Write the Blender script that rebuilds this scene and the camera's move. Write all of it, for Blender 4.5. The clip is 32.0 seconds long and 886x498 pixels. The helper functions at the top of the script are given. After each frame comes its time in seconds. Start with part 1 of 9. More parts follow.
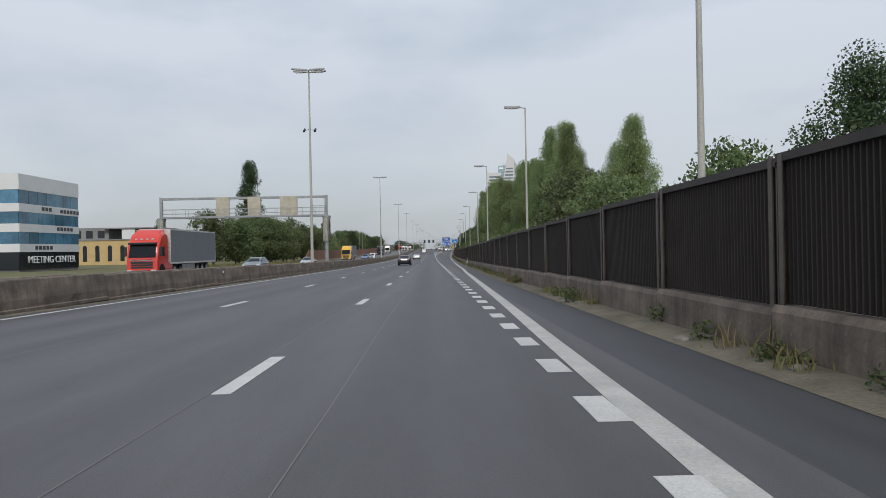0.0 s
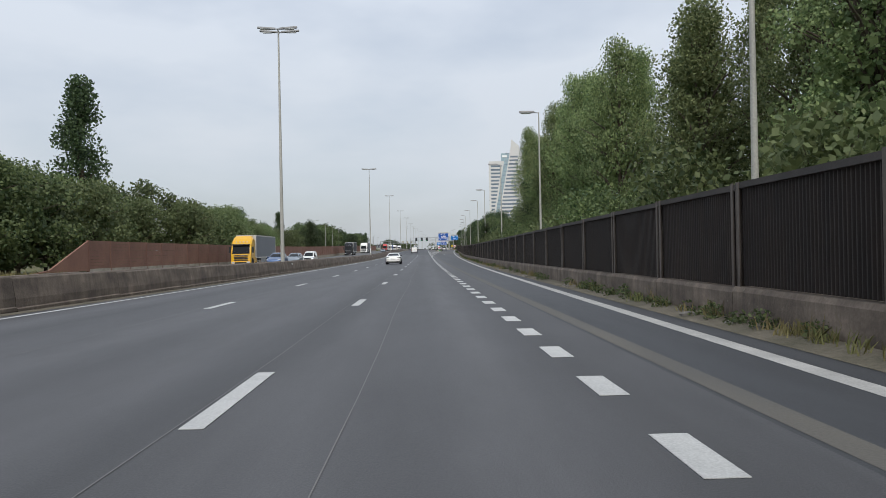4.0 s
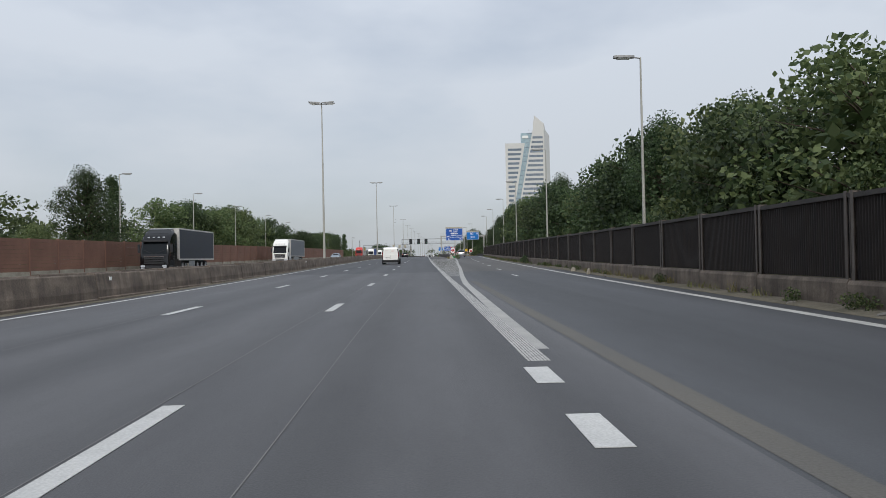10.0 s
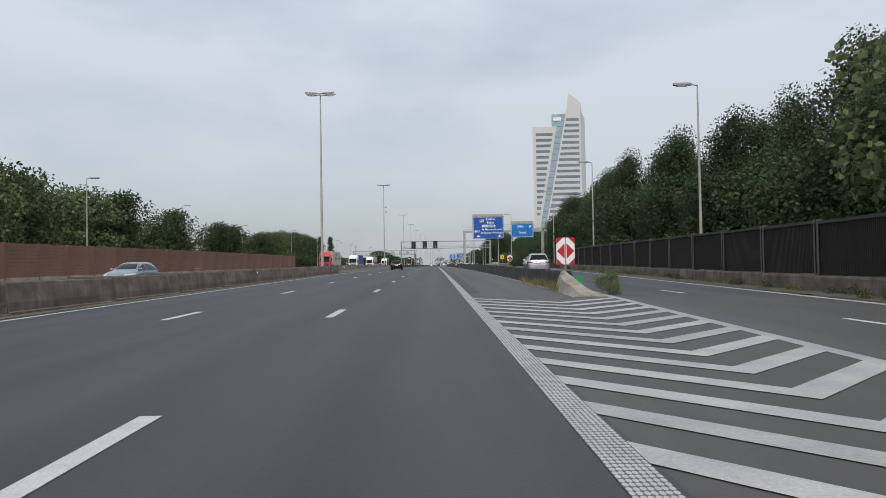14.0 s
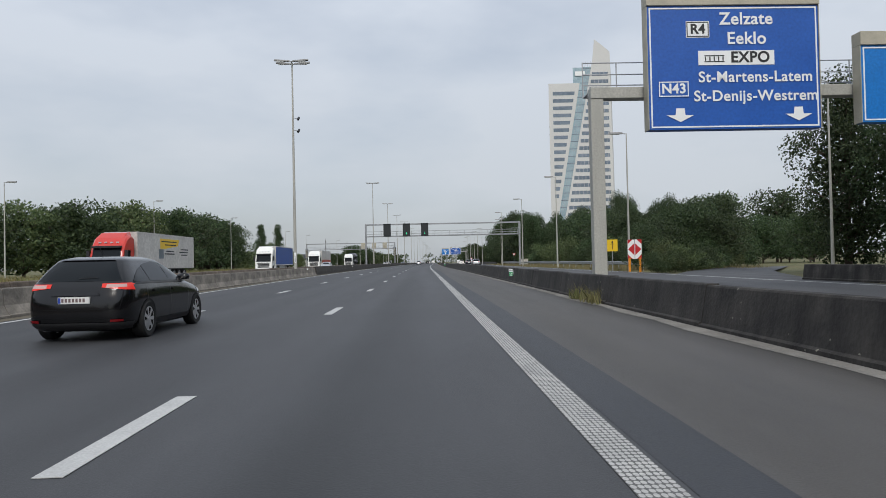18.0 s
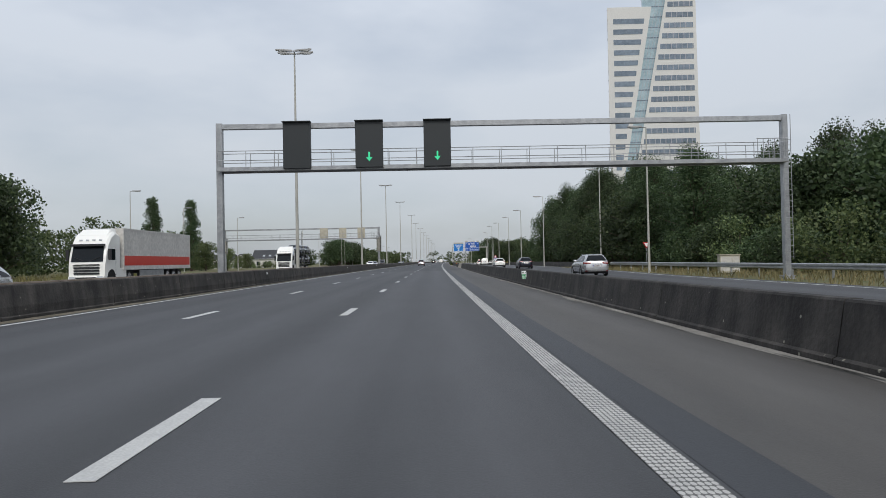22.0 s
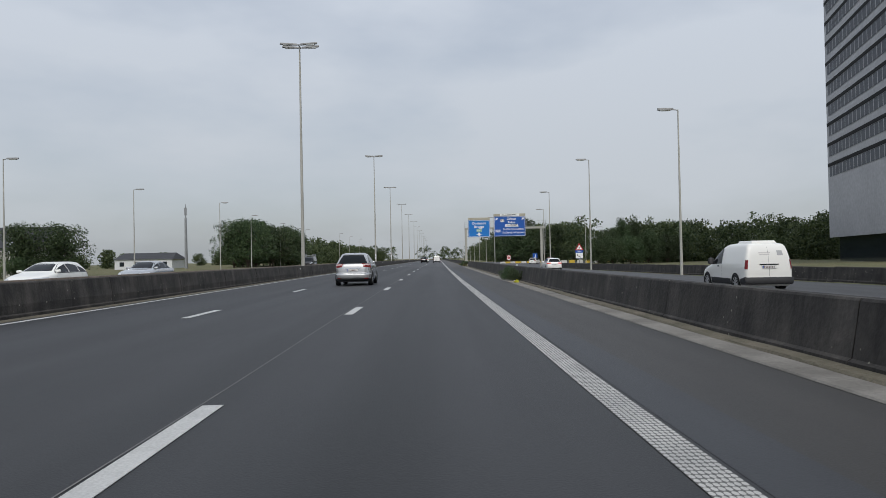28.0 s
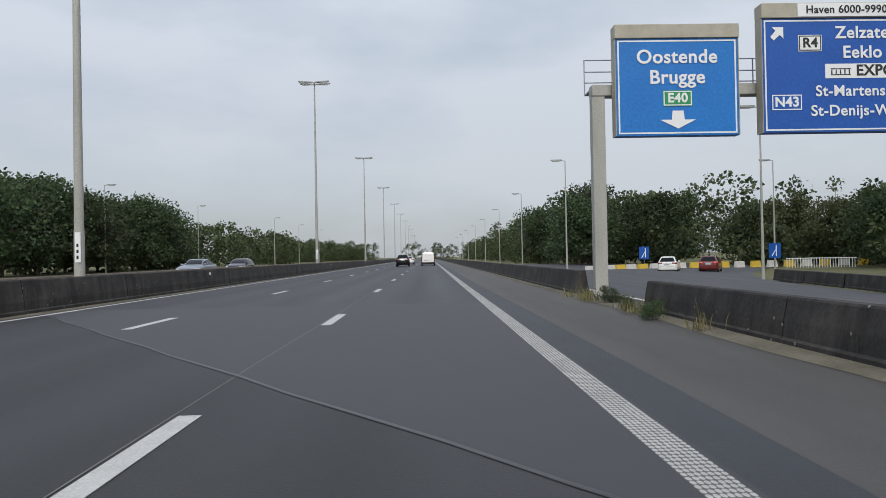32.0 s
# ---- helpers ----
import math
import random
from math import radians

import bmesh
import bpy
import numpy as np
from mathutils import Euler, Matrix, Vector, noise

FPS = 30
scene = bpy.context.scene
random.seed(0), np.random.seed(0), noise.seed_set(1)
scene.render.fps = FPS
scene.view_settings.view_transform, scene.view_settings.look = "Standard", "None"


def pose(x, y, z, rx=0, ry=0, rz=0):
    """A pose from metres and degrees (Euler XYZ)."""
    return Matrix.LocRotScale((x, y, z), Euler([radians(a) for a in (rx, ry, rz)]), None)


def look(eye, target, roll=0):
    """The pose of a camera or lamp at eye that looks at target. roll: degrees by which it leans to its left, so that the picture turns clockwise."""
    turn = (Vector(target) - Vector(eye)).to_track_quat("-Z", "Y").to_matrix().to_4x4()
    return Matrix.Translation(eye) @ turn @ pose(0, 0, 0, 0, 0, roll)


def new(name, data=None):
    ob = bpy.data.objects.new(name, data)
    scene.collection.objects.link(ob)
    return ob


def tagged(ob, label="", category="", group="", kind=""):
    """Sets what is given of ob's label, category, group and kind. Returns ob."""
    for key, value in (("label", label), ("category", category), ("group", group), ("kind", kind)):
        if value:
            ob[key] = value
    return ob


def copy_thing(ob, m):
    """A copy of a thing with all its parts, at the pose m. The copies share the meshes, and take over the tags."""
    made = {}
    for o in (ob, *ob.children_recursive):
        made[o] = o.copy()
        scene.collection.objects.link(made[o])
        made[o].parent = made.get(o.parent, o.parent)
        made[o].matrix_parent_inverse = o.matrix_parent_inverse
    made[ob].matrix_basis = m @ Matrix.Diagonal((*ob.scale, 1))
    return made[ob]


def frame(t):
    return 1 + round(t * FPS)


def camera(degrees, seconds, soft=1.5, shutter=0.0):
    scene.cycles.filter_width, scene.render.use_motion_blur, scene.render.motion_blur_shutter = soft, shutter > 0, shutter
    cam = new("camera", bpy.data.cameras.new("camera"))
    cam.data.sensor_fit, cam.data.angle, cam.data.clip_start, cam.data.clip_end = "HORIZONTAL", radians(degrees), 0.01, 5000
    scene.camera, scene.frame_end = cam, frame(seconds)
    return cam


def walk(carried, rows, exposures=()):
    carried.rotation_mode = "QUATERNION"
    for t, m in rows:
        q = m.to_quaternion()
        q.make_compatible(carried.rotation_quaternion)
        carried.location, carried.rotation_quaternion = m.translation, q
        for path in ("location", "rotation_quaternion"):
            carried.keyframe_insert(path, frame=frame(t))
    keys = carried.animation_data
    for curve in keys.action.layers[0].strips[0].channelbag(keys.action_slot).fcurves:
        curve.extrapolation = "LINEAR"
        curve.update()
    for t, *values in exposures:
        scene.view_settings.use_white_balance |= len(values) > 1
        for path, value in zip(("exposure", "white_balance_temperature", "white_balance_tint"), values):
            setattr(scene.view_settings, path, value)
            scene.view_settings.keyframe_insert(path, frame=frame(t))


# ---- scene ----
cam = camera(65.0, 32.0, 0.7)
PATH = [
    (0.0, 4.068, 0.77, 1.258, 90.01, 1.09, -0.09),
    (0.5, 3.789, 13.45, 1.115, 89.99, 1.12, -0.07),
    (1.0, 3.533, 26.13, 0.989, 89.97, 1.11, -0.17),
    (1.5, 3.299, 38.81, 0.865, 89.98, 1.09, -0.23),
    (2.0, 3.072, 51.47, 0.742, 89.99, 1.11, -0.31),
    (2.5, 2.845, 64.13, 0.623, 90.0, 1.1, -0.41),
    (3.0, 2.624, 76.8, 0.511, 89.93, 1.1, -0.51),
    (3.5, 2.416, 89.48, 0.409, 90.03, 1.11, -0.6),
    (5.5, 1.824, 140.54, 0.104, 90.12, 1.11, -0.9),
    (6.0, 1.665, 153.18, 0.052, 90.2, 1.11, -0.95),
    (6.5, 1.519, 165.81, 0.01, 90.27, 1.11, -1.01),
    (7.0, 1.375, 178.42, -0.02, 90.28, 1.17, -1.06),
    (7.5, 1.227, 191.01, -0.038, 90.36, 1.16, -1.01),
    (8.0, 1.074, 203.58, -0.048, 90.42, 1.1, -0.95),
    (8.5, 0.918, 216.16, -0.047, 90.46, 1.09, -1.04),
    (9.0, 0.755, 228.72, -0.035, 90.59, 1.1, -1.0),
    (9.5, 0.582, 241.29, -0.01, 90.64, 1.12, -0.9),
    (10.0, 0.38, 253.83, 0.03, 90.69, 1.16, -0.78),
    (10.5, 0.134, 266.33, 0.085, 90.74, 1.09, -0.69),
    (11.0, -0.101, 278.82, 0.162, 90.8, 1.01, -0.59),
    (11.5, -0.262, 291.34, 0.256, 90.91, 1.03, -0.61),
    (12.0, -0.392, 303.88, 0.361, 91.01, 1.03, -0.75),
    (12.5, -0.539, 316.43, 0.472, 91.06, 1.11, -0.65),
    (13.0, -0.706, 328.98, 0.581, 91.07, 1.05, -0.34),
    (13.5, -0.895, 341.55, 0.684, 91.23, 0.97, -0.19),
    (14.0, -1.134, 354.09, 0.788, 91.38, 0.94, -0.13),
    (14.5, -1.446, 366.56, 0.895, 91.34, 0.95, -0.11),
    (16.5, -2.156, 415.86, 1.289, 91.21, 1.01, -1.11),
    (17.0, -2.248, 428.29, 1.363, 91.19, 1.04, -1.12),
    (17.5, -2.311, 440.73, 1.429, 91.15, 1.07, -1.14),
    (18.0, -2.379, 453.17, 1.486, 91.07, 1.21, -1.16),
    (18.5, -2.477, 465.62, 1.537, 91.13, 1.15, -1.18),
    (19.0, -2.592, 478.07, 1.581, 91.07, 1.25, -1.2),
    (19.5, -2.71, 490.55, 1.62, 90.99, 1.26, -1.16),
    (20.0, -2.837, 503.05, 1.655, 91.03, 1.13, -1.01),
    (20.5, -2.997, 515.58, 1.681, 91.0, 1.29, -0.88),
    (21.0, -3.16, 528.14, 1.699, 90.99, 1.26, -0.77),
    (21.5, -3.302, 540.71, 1.712, 90.98, 1.0, -0.72),
    (22.0, -3.411, 553.27, 1.721, 90.99, 1.12, -0.81),
    (22.5, -3.485, 565.83, 1.73, 91.01, 1.2, -0.86),
    (23.0, -3.525, 578.37, 1.74, 90.97, 1.11, -1.0),
    (23.5, -3.543, 590.9, 1.753, 91.0, 1.12, -1.06),
    (24.0, -3.535, 603.42, 1.765, 90.99, 1.03, -1.17),
    (24.5, -3.499, 615.96, 1.777, 90.98, 1.01, -1.22),
    (26.5, -3.251, 665.87, 1.811, 90.97, 1.09, -1.52),
    (27.0, -3.179, 678.48, 1.814, 90.89, 1.15, -1.45),
    (27.5, -3.116, 691.08, 1.816, 90.85, 1.19, -1.49),
    (28.0, -3.057, 703.69, 1.817, 90.76, 1.12, -1.53),
    (28.5, -2.998, 716.29, 1.818, 90.74, 1.08, -1.67),
    (29.0, -2.901, 728.89, 1.82, 90.7, 1.08, -1.79),
    (29.5, -2.733, 741.47, 1.823, 90.67, 1.1, -1.98),
    (30.0, -2.519, 754.03, 1.828, 90.71, 0.96, -2.12),
    (30.5, -2.293, 766.56, 1.835, 90.64, 1.05, -2.2),
    (31.0, -2.047, 779.08, 1.843, 90.68, 1.11, -2.29),
    (31.5, -1.773, 791.61, 1.85, 90.58, 1.08, -2.35),
    (32.0, -1.48, 804.12, 1.856, 90.63, 1.03, -2.35),
]
walk(cam, [(row[0], pose(*row[1:])) for row in PATH], [(0.0, 0.0), (1.0, 0.02), (3.0, 0.13), (7.0, 0.1), (8.2, 0.0), (17.0, 0.02), (18.4, -0.04), (19.0, -0.17), (20.0, -0.19), (20.8, -0.08), (22.0, 0.0), (24.5, 0.0), (27.0, -0.08), (28.0, -0.14), (31.0, -0.13), (32.0, 0.0)])

# ---- world and sun ----
world = bpy.data.worlds.new("overcast_sky")
scene.world = world
world.use_nodes = True
wt = world.node_tree
wt.nodes.clear()
w_out = wt.nodes.new("ShaderNodeOutputWorld")
w_bg = wt.nodes.new("ShaderNodeBackground")
w_bg.inputs["Strength"].default_value = 0.1
w_sky = wt.nodes.new("ShaderNodeTexSky")
w_sky.sky_type = "NISHITA"
w_sky.sun_disc = False
w_sky.sun_elevation = radians(44)
w_sky.sun_rotation = radians(174)
w_sky.air_density, w_sky.dust_density = 1.0, 3.0
w_co = wt.nodes.new("ShaderNodeTexCoord")
w_map = wt.nodes.new("ShaderNodeMapping")
w_map.inputs["Scale"].default_value = (1.0, 1.0, 2.6)
w_map.inputs["Rotation"].default_value = (0.0, radians(-14), radians(20))
w_noise = wt.nodes.new("ShaderNodeTexNoise")
w_noise.inputs["Scale"].default_value = 1.9
w_noise.inputs["Detail"].default_value = 5.0
w_noise.inputs["Roughness"].default_value = 0.52
w_ramp = wt.nodes.new("ShaderNodeValToRGB")
w_ramp.color_ramp.elements[0].position, w_ramp.color_ramp.elements[0].color = 0.36, (0.62, 0.62, 0.62, 1)
w_ramp.color_ramp.elements[1].position, w_ramp.color_ramp.elements[1].color = 0.58, (0.97, 0.97, 0.97, 1)
w_sep = wt.nodes.new("ShaderNodeSeparateXYZ")
w_grad = wt.nodes.new("ShaderNodeValToRGB")
w_grad.color_ramp.elements[0].position, w_grad.color_ramp.elements[0].color = 0.0, (5.7, 6.1, 6.5, 1)
w_grad.color_ramp.elements[1].position, w_grad.color_ramp.elements[1].color = 0.42, (6.9, 7.55, 8.6, 1)
w_mix = wt.nodes.new("ShaderNodeMix")
w_mix.data_type = "RGBA"
wl = wt.links.new
wl(w_co.outputs["Generated"], w_map.inputs["Vector"])
wl(w_map.outputs["Vector"], w_noise.inputs["Vector"])
wl(w_noise.outputs["Fac"], w_ramp.inputs["Fac"])
wl(w_co.outputs["Generated"], w_sep.inputs["Vector"])
wl(w_sep.outputs["Z"], w_grad.inputs["Fac"])
wl(w_ramp.outputs["Color"], w_mix.inputs["Factor"])
wl(w_sky.outputs["Color"], w_mix.inputs["A"])
wl(w_grad.outputs["Color"], w_mix.inputs["B"])
wl(w_mix.outputs["Result"], w_bg.inputs["Color"])
wl(w_bg.outputs["Background"], w_out.inputs["Surface"])

sun = new("sun", bpy.data.lights.new("sun", "SUN"))
sun.data.energy, sun.data.angle, sun.data.color = 1.7, radians(22), (1.0, 0.97, 0.92)
sun.matrix_world = look((0, 0, 0), (-0.08, 0.76, -0.76))
scene.view_settings.exposure = 0.0

# ---- the line of the road ----
KNOT, PITCH = -60.0, 80.0
BEND = [4.75, 3.72, 2.5, 1.18, 0.07, -1.32, -2.32, -3.13, -3.63, -3.4, -2.61, -1.17, 0.49, 2.13, 3.77]
RISE = [0.6, -0.23, -0.94, -1.3, -1.22, -0.6, 0.04, 0.37, 0.47, 0.53, 0.55, 0.58, 0.56, 0.54, 0.52]


def along(k, y):
    u = (y - KNOT) / PITCH
    if u <= 0:
        return k[0] + (k[1] - k[0]) * u
    if u >= len(k) - 1.001:
        return k[-1] + (k[-1] - k[-2]) * (u - len(k) + 1)
    i = int(u)
    w = u - i
    p0, p1, p2, p3 = (k[min(max(j, 0), len(k) - 1)] for j in (i - 1, i, i + 1, i + 2))
    return 0.5 * (2 * p1 + (p2 - p0) * w + (2 * p0 - 5 * p1 + 4 * p2 - p3) * w * w + (3 * p1 - p0 - 3 * p2 + p3) * w ** 3)


def dip(x, y):
    """The exit road and all beyond it sink below the motorway towards the slip road."""
    w = min(1.0, max(0.0, (x - 5.8) / 2.2))
    return -w * w * (3 - 2 * w) * float(np.interp(y, (690, 784, 870, 1300, 1400), (0, 0.48, 0.75, 0.75, 0)))


def P(x, y, h=0.0):
    return Vector((x + along(BEND, y), y, along(RISE, y) + h + dip(x, y)))


def at(x, y, h=0.0, turn=0.0):
    slope = (along(BEND, y + 2) - along(BEND, y - 2)) / 4
    p = P(x, y, h)
    return pose(p.x, p.y, p.z, 0, 0, turn - math.degrees(math.atan(slope)))


def mark_at(x, y, h=0.0):
    """A pose on the road that follows its bend and its slope."""
    climb = (along(RISE, y + 2) - along(RISE, y - 2)) / 4
    return at(x, y, h) @ pose(0, 0, 0, math.degrees(math.atan(climb)))


def line(points):
    """A way x(y) through a few bends."""
    ys, xs = [p[0] for p in points], [p[1] for p in points]
    return lambda y: float(np.interp(y, ys, xs))


# ---- mesh helpers ----
class Build:
    def __init__(self):
        self.v, self.f, self.m = [], [], []

    def add(self, verts, faces, mi=0):
        n = len(self.v)
        self.v += [tuple(p) for p in verts]
        self.f += [tuple(i + n for i in f) for f in faces]
        self.m += [mi] * len(faces)
        return self

    def box(self, x0, x1, y0, y1, z0, z1, mi=0, taper=0.0):
        t = taper
        return self.add([(x0, y0, z0), (x1, y0, z0), (x1, y1, z0), (x0, y1, z0), (x0 + t, y0 + t, z1), (x1 - t, y0 + t, z1), (x1 - t, y1 - t, z1), (x0 + t, y1 - t, z1)],
                        [(3, 2, 1, 0), (4, 5, 6, 7), (0, 1, 5, 4), (1, 2, 6, 5), (2, 3, 7, 6), (3, 0, 4, 7)], mi)

    def tube(self, a, b, r0, r1=None, n=8, mi=0, caps=True):
        a, b = Vector(a), Vector(b)
        r1 = r0 if r1 is None else r1
        d = (b - a).normalized()
        u = d.cross(Vector((0, 0, 1)) if abs(d.z) < 0.9 else Vector((1, 0, 0))).normalized()
        w = d.cross(u)
        ring = [(u * math.cos(6.28318 * i / n) + w * math.sin(6.28318 * i / n)) for i in range(n)]
        v = [a + q * r0 for q in ring] + [b + q * r1 for q in ring]
        f = [(i, (i + 1) % n, n + (i + 1) % n, n + i) for i in range(n)]
        if caps:
            f += [tuple(range(n - 1, -1, -1)), tuple(range(n, 2 * n))]
        return self.add(v, f, mi)

    def sweep(self, rings, mi=0, closed=True, caps=True):
        n = len(rings[0])
        v = [p for r in rings for p in r]
        f = []
        for k in range(len(rings) - 1):
            for i in range(n if closed else n - 1):
                j = (i + 1) % n
                f.append((k * n + i, k * n + j, (k + 1) * n + j, (k + 1) * n + i))
        if caps and closed:
            f += [tuple(range(n - 1, -1, -1)), tuple(range((len(rings) - 1) * n, len(rings) * n))]
        return self.add(v, f, mi)

    def mesh(self, name, mats, smooth=0.0, bevel=0.0):
        me = bpy.data.meshes.new(name)
        me.from_pydata(self.v, [], self.f)
        mats = mats if isinstance(mats, (list, tuple)) else [mats]
        for m in mats:
            me.materials.append(m)
        if len(mats) > 1:
            me.polygons.foreach_set("material_index", self.m)
        bm = bmesh.new()
        bm.from_mesh(me)
        bmesh.ops.recalc_face_normals(bm, faces=bm.faces)
        if bevel:
            bmesh.ops.bevel(bm, geom=[e for e in bm.edges if e.is_manifold and e.calc_face_angle(0) > 0.5], offset=bevel, segments=1, affect="EDGES")
        bm.to_mesh(me)
        bm.free()
        if smooth:
            me.shade_smooth()
            me.set_sharp_from_angle(angle=radians(smooth))
        return me


def part(name, build, mats, parent, label="", m=None, smooth=0.0, bevel=0.0):
    """One mesh as a part under a thing or under a part; m: its pose there."""
    me = build if isinstance(build, bpy.types.Mesh) else build.mesh(name, mats, smooth, bevel)
    ob = new(name, me)
    ob.parent = parent
    if m is not None:
        ob.matrix_basis = m
    if label:
        tagged(ob, label)
    return ob


def thing(name, label, category, m=None, group="", kind="", mesh=None):
    ob = new(name, mesh)
    if m is not None:
        ob.matrix_basis = m
    return tagged(ob, label, category, group, kind)


def ribbon(y0, y1, step, section, close=False):
    """A strip along the road: section(y) gives its (x, h) points. It carries metres along and across the road as its UV map."""
    ys = np.linspace(y0, y1, max(2, int(math.ceil((y1 - y0) / step)) + 1))
    v, uv, f = [], [], []
    for y in ys:
        for x, h in section(float(y)):
            v.append(tuple(P(x, float(y), h)))
            uv.append((x, float(y)))
    n = len(v) // len(ys)
    for k in range(len(ys) - 1):
        for i in range(n if close else n - 1):
            j = (i + 1) % n
            f.append((k * n + i, k * n + j, (k + 1) * n + j, (k + 1) * n + i))
    me = bpy.data.meshes.new("strip")
    me.from_pydata(v, [], f)
    lay = me.uv_layers.new(name="metres")
    idx = np.empty(len(me.loops), dtype=np.int32)
    me.loops.foreach_get("vertex_index", idx)
    lay.data.foreach_set("uv", np.array(uv)[idx].ravel())
    return me


def strip(name, y0, y1, step, section, mat, parent=None, label="", category="", kind="structure"):
    me = ribbon(y0, y1, step, section)
    me.materials.append(mat)
    ob = new(name, me)
    if parent is not None:
        ob.parent = parent
        if label:
            tagged(ob, label)
        return ob
    return tagged(ob, label, category, "", kind)


# ---- materials ----
def nodes_of(name):
    m = bpy.data.materials.new(name)
    m.use_nodes = True
    t = m.node_tree
    return m, t, t.nodes["Principled BSDF"]


def surface(name, base, other=None, rough=0.6, metal=0.0, scale=3.0, fine=40.0, stretch=(1, 1, 1), bump=0.15, dist=0.01, mix=0.5, vary=0.0, uv=False, gloss_var=0.1, coat=0.0):
    """A worn surface: two tones at two scales, with fine relief. vary: how far pieces differ from each other."""
    m, t, b = nodes_of(name)
    other = other or tuple(c * 0.7 for c in base)
    N, L = t.nodes.new, t.links.new
    co, mp = N("ShaderNodeTexCoord"), N("ShaderNodeMapping")
    mp.inputs["Scale"].default_value = stretch
    L(co.outputs["UV" if uv else "Object"], mp.inputs["Vector"])
    big, small = N("ShaderNodeTexNoise"), N("ShaderNodeTexNoise")
    big.inputs["Scale"].default_value, big.inputs["Detail"].default_value, big.inputs["Roughness"].default_value = scale, 6.0, 0.6
    small.inputs["Scale"].default_value, small.inputs["Detail"].default_value = fine, 3.0
    L(mp.outputs["Vector"], big.inputs["Vector"])
    L(co.outputs["UV" if uv else "Object"], small.inputs["Vector"])
    ramp = N("ShaderNodeValToRGB")
    ramp.color_ramp.elements[0].position, ramp.color_ramp.elements[1].position = 0.5 - mix * 0.35, 0.5 + mix * 0.35
    ramp.color_ramp.elements[0].color, ramp.color_ramp.elements[1].color = (*other, 1), (*base, 1)
    L(big.outputs["Fac"], ramp.inputs["Fac"])
    grain = N("ShaderNodeMix")
    grain.data_type, grain.blend_type = "RGBA", "MULTIPLY"
    grain.inputs["Factor"].default_value = 0.35
    g2 = N("ShaderNodeValToRGB")
    g2.color_ramp.elements[0].position, g2.color_ramp.elements[1].position = 0.3, 0.7
    g2.color_ramp.elements[0].color, g2.color_ramp.elements[1].color = (0.55, 0.55, 0.55, 1), (1.25, 1.25, 1.25, 1)
    L(small.outputs["Fac"], g2.inputs["Fac"])
    L(ramp.outputs["Color"], grain.inputs["A"])
    L(g2.outputs["Color"], grain.inputs["B"])
    out = grain.outputs["Result"]
    if vary:
        info, hsv, mr = N("ShaderNodeObjectInfo"), N("ShaderNodeHueSaturation"), N("ShaderNodeMapRange")
        mr.inputs["To Min"].default_value, mr.inputs["To Max"].default_value = 1 - vary, 1 + vary
        L(info.outputs["Random"], mr.inputs["Value"])
        L(mr.outputs["Result"], hsv.inputs["Value"])
        L(out, hsv.inputs["Color"])
        out = hsv.outputs["Color"]
    L(out, b.inputs["Base Color"])
    rr = N("ShaderNodeMapRange")
    rr.inputs["To Min"].default_value, rr.inputs["To Max"].default_value = max(0.03, rough - gloss_var), min(1, rough + gloss_var)
    L(big.outputs["Fac"], rr.inputs["Value"])
    L(rr.outputs["Result"], b.inputs["Roughness"])
    b.inputs["Metallic"].default_value = metal
    b.inputs["Coat Weight"].default_value = coat
    if bump:
        bp = N("ShaderNodeBump")
        bp.inputs["Strength"].default_value, bp.inputs["Distance"].default_value = bump, dist
        L(small.outputs["Fac"], bp.inputs["Height"])
        L(bp.outputs["Normal"], b.inputs["Normal"])
    return m


def plain(name, base, rough=0.5, metal=0.0, emit=None, strength=1.0, trans=0.0):
    m, t, b = nodes_of(name)
    b.inputs["Base Color"].default_value = (*base, 1)
    b.inputs["Roughness"].default_value, b.inputs["Metallic"].default_value = rough, metal
    b.inputs["Transmission Weight"].default_value = trans
    if emit:
        b.inputs["Emission Color"].default_value, b.inputs["Emission Strength"].default_value = (*emit, 1), strength
    return m


